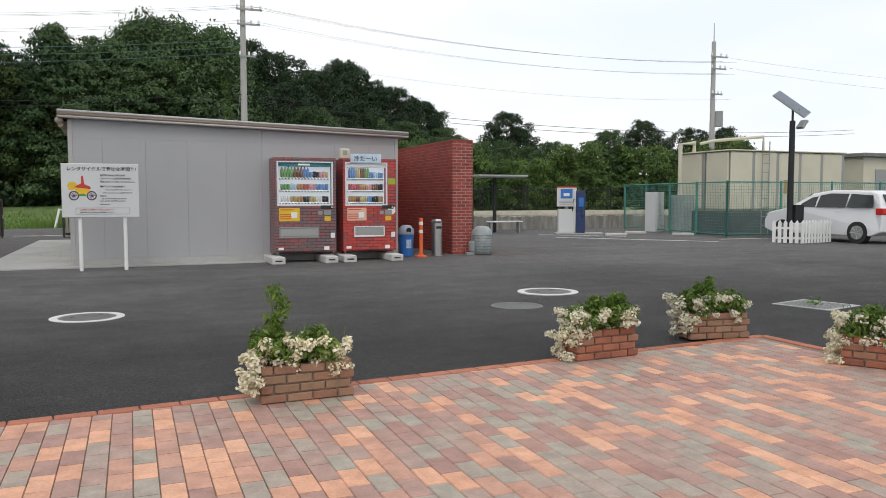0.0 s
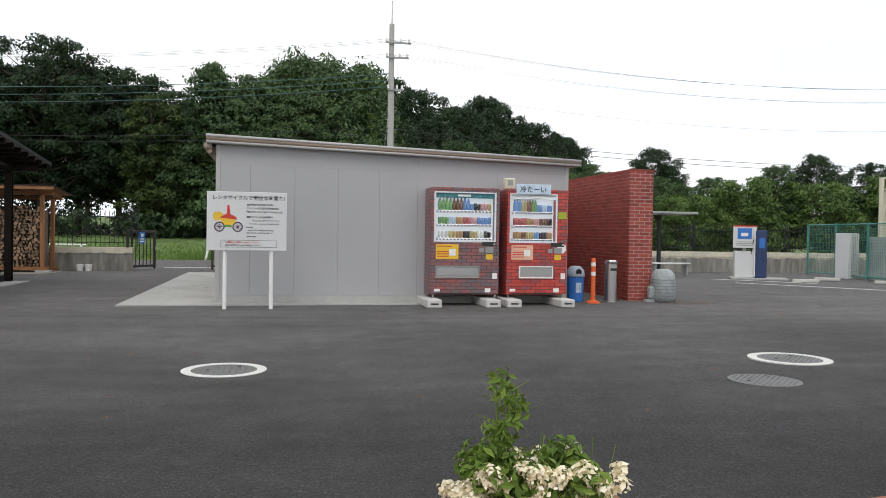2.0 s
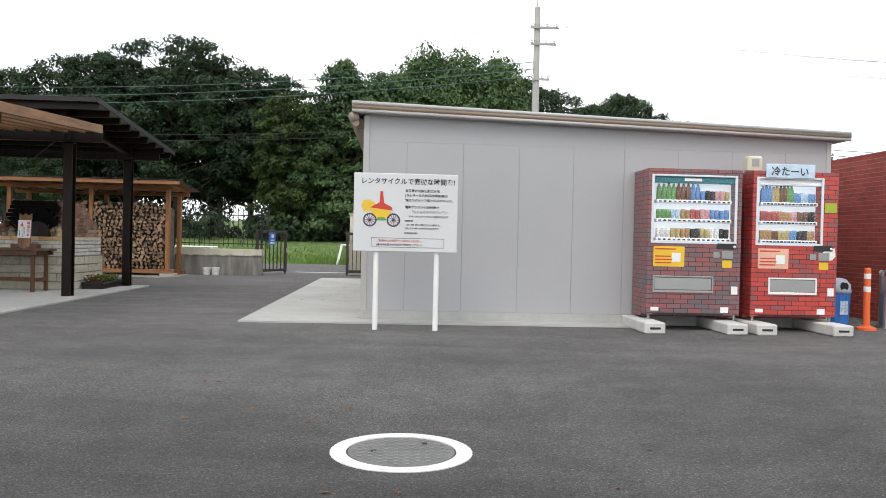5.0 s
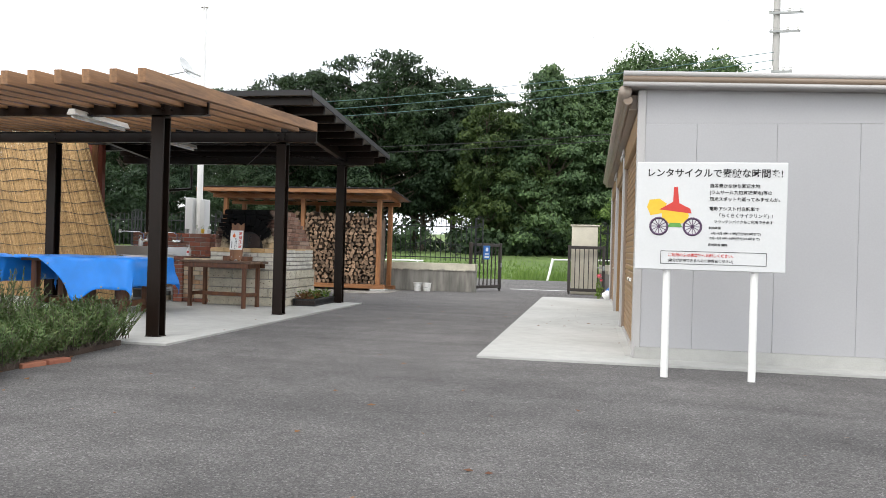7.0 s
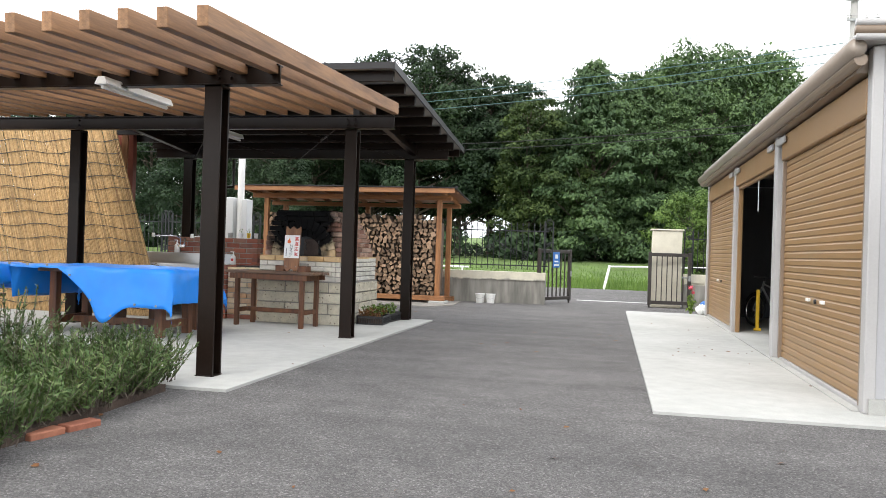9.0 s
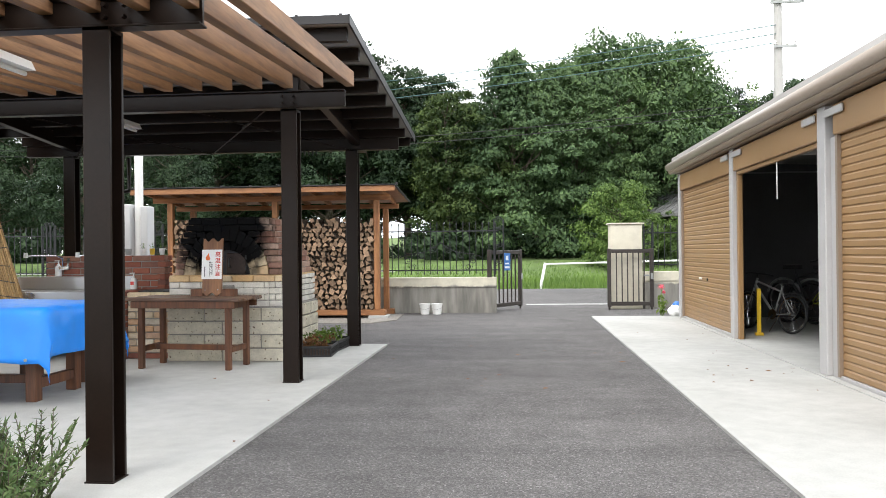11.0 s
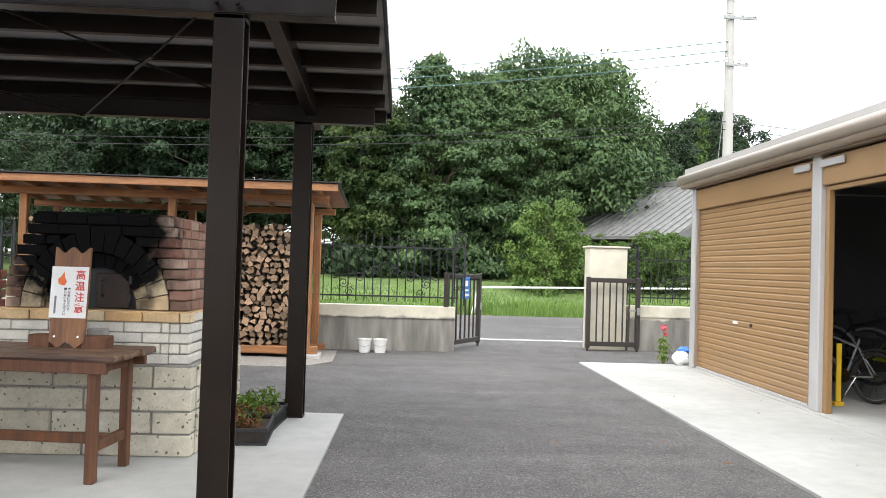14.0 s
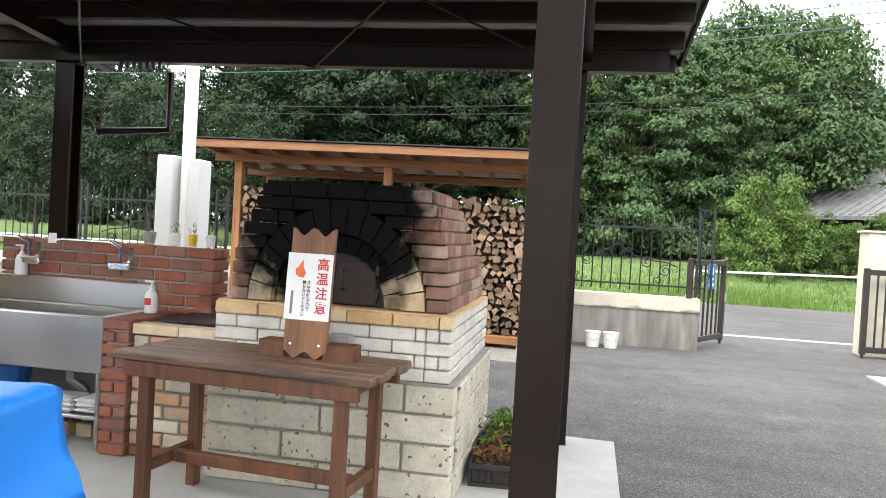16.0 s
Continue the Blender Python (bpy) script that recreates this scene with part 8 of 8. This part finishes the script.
cable((33.0, 36.83, 9.0), (70.0, 33.0, 8.4), 0.7)

mast = thing("meter_pole", "white steel pole with meter cabinet and dish", "pole", at=Matrix.Translation((-9.63, 22.0, 0)))
bm = bmesh.new()
rod(bm, (0, 0, 0), (0, 0, 4.2), 0.062, 0.062, 14)
rod(bm, (0, 0, 4.2), (0, 0, 5.9), 0.05, 0.05, 12)
rod(bm, (0, 0, 5.9), (0, 0, 5.95), 0.08, 0.07, 12)
part("pole", bm, WHITE, mast)
part("cabinet", boxes((-0.25, -0.08, -0.13, 0.1, 0.9, 1.94, 0.01)), BOARD_WHITE, mast)
part("cabinet", boxes((0.08, 0.19, -0.13, 0.1, 0.9, 1.91, 0.01)), BOARD_WHITE, mast)
bm = bmesh.new()
m = Matrix.Translation((-0.36, -0.1, 4.6)) @ Matrix.Rotation(radians(60), 4, "Y")
lathe(bm, [(0.02, 0.0), (0.14, 0.02), (0.25, 0.07), (0.255, 0.075), (0.14, 0.03), (0.02, 0.012)], (0, 0, 0), 20)
bmesh.ops.transform(bm, matrix=m, verts=bm.verts)
part("dish", bm, BOARD_WHITE, mast)
bm = bmesh.new()
rod(bm, (0, 0, 4.45), (-0.36, -0.1, 4.6), 0.02, 0.02, 6)
rod(bm, (-0.36, -0.1, 4.55), (-0.7, -0.15, 4.48), 0.015, 0.015, 6)
part("dish_arm", bm, GREY_METAL, mast)

house = thing("farmhouse", "old farmhouse with grey tiled roof among trees", "house", at=pose(8.0, 53.5, -0.3, 0, 0, 38))
part("wall", boxes((-4.6, 4.6, -4.0, 5.0, -0.4, 3.3)), DARK_WOOD, house)
bm = bmesh.new()
prism(bm, [(-5.9, 3.1), (5.9, 3.1), (5.9, 3.25), (0, 6.1), (-5.9, 3.25)], -5.6, 4.8, UPRIGHT)
part("roof", bm, ROOF_TILE, house)
bm = bmesh.new()
for i in range(25):
    y = -4.7 + i * 0.42
    beam(bm, (-5.85, y, 3.31), (0, y, 6.13), 0.12, 0.06)
tagged(part("tile_ridge", bm, ROOF_TILE, house), kind="stuff")
part("ridge_cap", boxes((-0.22, 0.22, -4.9, 5.7, 6.02, 6.32, 0.05)), ROOF_TILE, house)
for x in (-3.4, 0.6):
    part("window", boxes((x, x + 1.6, -4.03, -4.001, 1.0, 2.2)), CAR_GLASS, house)


rail = thing("field_barrier", "low white pipe barrier along the field", "barrier")
bm = bmesh.new()
rod(bm, (-3.2, 36.2, -0.15), (-3.0, 36.3, 0.78), 0.05, 0.05, 8)
rod(bm, (-3.05, 36.3, 0.74), (18.0, 41.5, 1.05), 0.03, 0.03, 8)
part("rail", bm, WHITE, rail)
rail2 = thing("field_barrier", "low white pipe barrier along the road's far side", "barrier")
bm = bmesh.new()
rod(bm, (-40, 36.4, 0.55), (-8.0, 36.6, 0.55), 0.035, 0.035, 8)
part("rail", bm, WHITE, rail2)
for i in range(12):
    bm = bmesh.new()
    rod(bm, (-39 + i * 2.8, 36.45, -0.1), (-39 + i * 2.8, 36.45, 0.55), 0.03, 0.03, 6)
    part("post", bm, WHITE, rail2)

# grass along the road and in the field
rngg = random.Random(55)
gv, gf2 = [], []
for _ in range(34000):
    x, y = rngg.uniform(-26, 14), 35.7 + abs(rngg.gauss(0, 1)) * 3.6
    zg = land_z(x, y) - 0.03
    tall = 0.16
    if -4.5 < x < 0.5 and y < 38.5:
        tall = 0.30
    a = rngg.uniform(0, 6.28)
    s, l = 0.02, tall * rngg.uniform(0.4, 1.3)
    lean = (rngg.uniform(-0.1, 0.1), rngg.uniform(-0.1, 0.1))
    i = len(gv)
    gv += [(x - s * math.cos(a), y - s * math.sin(a), zg), (x + s * math.cos(a), y + s * math.sin(a), zg), (x + lean[0], y + lean[1], zg + l)]
    gf2.append((i, i + 1, i + 2))
me = bpy.data.meshes.new("grass")
me.from_pydata(gv, [], gf2)
me.materials.append(GRASS)
tagged(new("grass", me), "bright green uneven field grass along the road", "grass", kind="stuff")


# ---- brick paving ----
def paving():
    """Clay pavers in running bond, cut along the slanting kerb line."""
    def edge_y(x):
        return 4.31 + 0.098 * x
    x0, x1, y0 = -4.2, 4.93, -3.5
    pav = setting("paving", boxes((-60, x1, -30, -3.5, -0.05, 0.004)), DARK_MORTAR, "red, pink and grey clay brick paving", "paving")
    bm = bmesh.new()
    prism(bm, [(-60, y0), (x1, y0), (x1, edge_y(x1) - 0.05), (-60, edge_y(-60) - 0.05)], -0.05, 0.004)
    part("sand_bed", bm, DARK_MORTAR, pav)
    l, w, g = 0.21, 0.105, 0.0025
    one = brick_mesh(PAVER, l - g, w - g, 0.04)
    rest = bmesh.new()
    n = 0
    col = 0
    x = x0
    while x < x1 - 0.11:
        y = y0 - (col % 2) * l / 2
        while y < edge_y(x) - 0.02:
            top = min(edge_y(x), edge_y(x + w)) - 0.10
            a, b = y, min(y + l, top)
            if b - a > 0.03:
                if b - a > l - 0.01 and 0.6 < x < 4.2 and 1.9 < y < 3.6 and n < 300:
                    piece("paver", one, pav, Matrix.Translation((x + w / 2, y + l / 2, -0.008)) @ Matrix.Rotation(math.pi / 2, 4, "Z"))
                    n += 1
                elif b > 0.4:
                    c = ((x + g / 2, a + g / 2), (x + w - g / 2, a + g / 2), (x + w - g / 2, b - g / 2), (x + g / 2, b - g / 2))
                    k = 0.0022
                    mx, my = x + w / 2, (a + b) / 2
                    lo = [rest.verts.new((p, q, 0.002)) for p, q in c]
                    hi = [rest.verts.new((p + math.copysign(k, mx - p), q + math.copysign(k, my - q), 0.012)) for p, q in c]
                    rest.faces.new(hi)
                    for i in range(4):
                        rest.faces.new((lo[i], lo[(i + 1) % 4], hi[(i + 1) % 4], hi[i]))
            y += l
        x += w
        col += 1
    me = bpy.data.meshes.new("pavers")
    rest.to_mesh(me)
    rest.free()
    me.materials.append(PAVER)
    ob = new("pavers", me)
    ob.parent = pav
    tagged(ob, kind="stuff")
    # border course
    ang = math.atan(0.098)
    x = x0
    while x < x1 - 0.1:
        piece("border_brick", brick_mesh(EDGE_BRICK, 0.218, 0.092, 0.05), pav, Matrix.Translation((x + 0.11, edge_y(x + 0.11) - 0.05, -0.010)) @ Matrix.Rotation(ang, 4, "Z"))
        x += 0.224
    y = 0.5
    while y < edge_y(x1) - 0.1:
        piece("border_brick", brick_mesh(EDGE_BRICK, 0.218, 0.092, 0.05), pav, Matrix.Translation((x1 + 0.05, y + 0.11, -0.010)) @ Matrix.Rotation(math.pi / 2, 4, "Z"))
        y += 0.224


paving()


# ---- wood beyond the road ----
def forest():
    dark = tree("tree", "tall dark evergreen tree with dense crown in the wood", 1, 15.5, 5.0, 3.2, LEAF_DARK, 30000, 0.14, "round", 130, 0.6, 0.17, at=pose(-64, 52, 0))
    mid = tree("tree", "broadleaf tree with mid-green crown in the wood", 2, 14.0, 4.4, 2.6, LEAF_MID, 30000, 0.13, "round", 130, 0.5, 0.17, at=pose(-66, 60, 0))
    gappy = tree("tree", "tall dark tree with open crown and sky between its boughs", 7, 13.2, 4.6, 3.4, LEAF_DARK, 29000, 0.13, "loose", 110, 0.42, 0.18, at=pose(-69, 50, 0))
    airy = tree("tree", "tall tree with airy layered light green branches", 3, 10.4, 4.3, 1.0, LEAF_MID, 42000, 0.10, "cone", 150, 0.22, 0.19, at=pose(-3.9, 50.2, 0.9))
    pale = tree("tree", "slender yellow-green tree at the edge of the wood", 4, 8.2, 2.2, 1.2, LEAF_YELLOW, 22000, 0.09, "loose", 90, 0.4, 0.22, at=pose(-7.2, 49.5, 0.8))
    dome = tree("tree", "broad domed evergreen tree above the others", 5, 12.2, 6.9, 0.8, LEAF_MID, 80000, 0.13, "loose", 190, 0.8, 0.17, at=pose(3.0, 58, 1.0))
    bush = tree("tree", "low light green shrub at the wood's edge", 6, 3.6, 1.7, 0.2, LEAF_LIGHT, 16000, 0.06, "loose", 80, 0.45, 0.22, at=pose(0.2, 43.2, 0.4))
    rng = random.Random(9)
    spots = []
    for x in range(-58, -20, 6):
        spots.append((x + rng.uniform(-1.5, 1.5), 50 + rng.uniform(-2, 3), rng.choice((dark, dark, gappy)), 0.64 * rng.uniform(0.9, 1.05)))
        spots.append((x + 3 + rng.uniform(-1.5, 1.5), 57 + rng.uniform(-2, 3), rng.choice((dark, dark, gappy)), 0.64 * rng.uniform(0.9, 1.05)))
    # the western dome of crowns, then a dip, then the eastern group
    for x, y, kind, s in ((-18.6, 53, dark, 0.8), (-16.2, 51, gappy, 0.78), (-13.6, 50.5, gappy, 0.92), (-15.2, 56, gappy, 0.84), (-11.4, 52, gappy, 0.72), (-19.5, 50, dark, 0.7), (-9.8, 53, gappy, 0.82), (-8.6, 56.5, gappy, 0.8), (-12.6, 55, gappy, 0.86), (-6.2, 55, dark, 0.55), (-2.4, 53.5, mid, 0.72), (-1.0, 51, mid, 0.66), (1.2, 52, mid, 0.68), (4.2, 53, mid, 0.62), (-2.0, 60, dark, 0.72), (5.6, 58, dark, 0.7), (0.0, 57, dark, 0.78), (-1.6, 52.5, mid, 0.78), (8.4, 61, dark, 0.68), (-4.5, 63, dark, 0.72), (11.8, 65, dark, 0.68)):
        spots.append((x, y, kind, s))
    for x, y, s in ((12, 92, 1.2), (8, 92, 1.25), (17, 94, 1.15), (3.5, 92, 1.2), (15.5, 70, 0.84), (19.5, 76, 0.96), (26, 80, 0.92), (32, 86, 0.9), (22, 82, 1.0), (28, 90, 1.0), (36, 98, 0.96), (17, 63, 0.6), (44, 106, 0.75), (40, 80, 0.76), (43, 82, 0.66), (-26, 41, 0.36), (-22, 42, 0.4), (-18.5, 43, 0.38), (-8, 68, 0.7), (3, 70, 0.85)):
        spots.append((x, y, dark, s))
    for x, y, s in ((20, 66, 0.62), (25, 72, 0.66), (31, 78, 0.66), (37, 84, 0.62), (17, 50, 0.42), (21, 54, 0.45), (26, 57, 0.5), (32, 60, 0.5), (38, 64, 0.5), (22, 44, 0.36), (28, 46, 0.4), (33, 48, 0.42), (39, 50, 0.42), (46, 56, 0.45), (53, 60, 0.42), (60, 62, 0.4)):
        spots.append((x, y, rng.choice((mid, mid, airy)), s * rng.uniform(0.9, 1.1)))
    for x, y, s in ((-5.6, 50.5, 0.8), (24, 60, 0.8), (18.5, 57, 0.7)):
        spots.append((x, y, pale, s))
    for x, y, s in ((9.6, 44.5, 1.05), (7.6, 43.0, 0.85), (6.2, 45.5, 0.7), (4.7, 43.8, 0.72), (3.1, 43.8, 0.6), (1.7, 44.8, 0.65), (11.5, 43, 1.2), (16, 38, 1.3), (19.5, 37, 1.1), (23, 37.5, 1.4), (28, 38, 1.4), (12.5, 39, 1.2), (33, 38, 1.5)):
        spots.append((x, y, bush, s))
    for i in range(16):
        spots.append((9.0 + i * 1.9 + rng.uniform(-0.6, 0.6), 38.5 + rng.uniform(-1.5, 3.5), rng.choice((mid, mid, dark, pale)), rng.uniform(0.32, 0.44)))
    for x, y, kind, s in spots:
        copy = copy_thing(kind, pose(x, y, land_z(x, y), 0, 0, rng.uniform(0, 360)) @ Matrix.Diagonal((s, s, s * rng.uniform(0.88, 0.98), 1)))
    under = []
    for i in range(120):
        under.append((rng.uniform(-60, 14), rng.uniform(46.5, 50), rng.uniform(1.0, 1.9), rng.uniform(0.6, 1.2)))
    for i in range(70):
        under.append((rng.uniform(-60, 40), rng.uniform(58, 66), rng.uniform(1.5, 4.2), rng.uniform(1.2, 2.2)))
    ob = new("undergrowth", leaf_mesh("undergrowth", rng, under, 170, 0.15, LEAF_DARK, simple=True))
    tagged(ob, "dark tangled undergrowth below the trees", "undergrowth", kind="stuff")


forest()
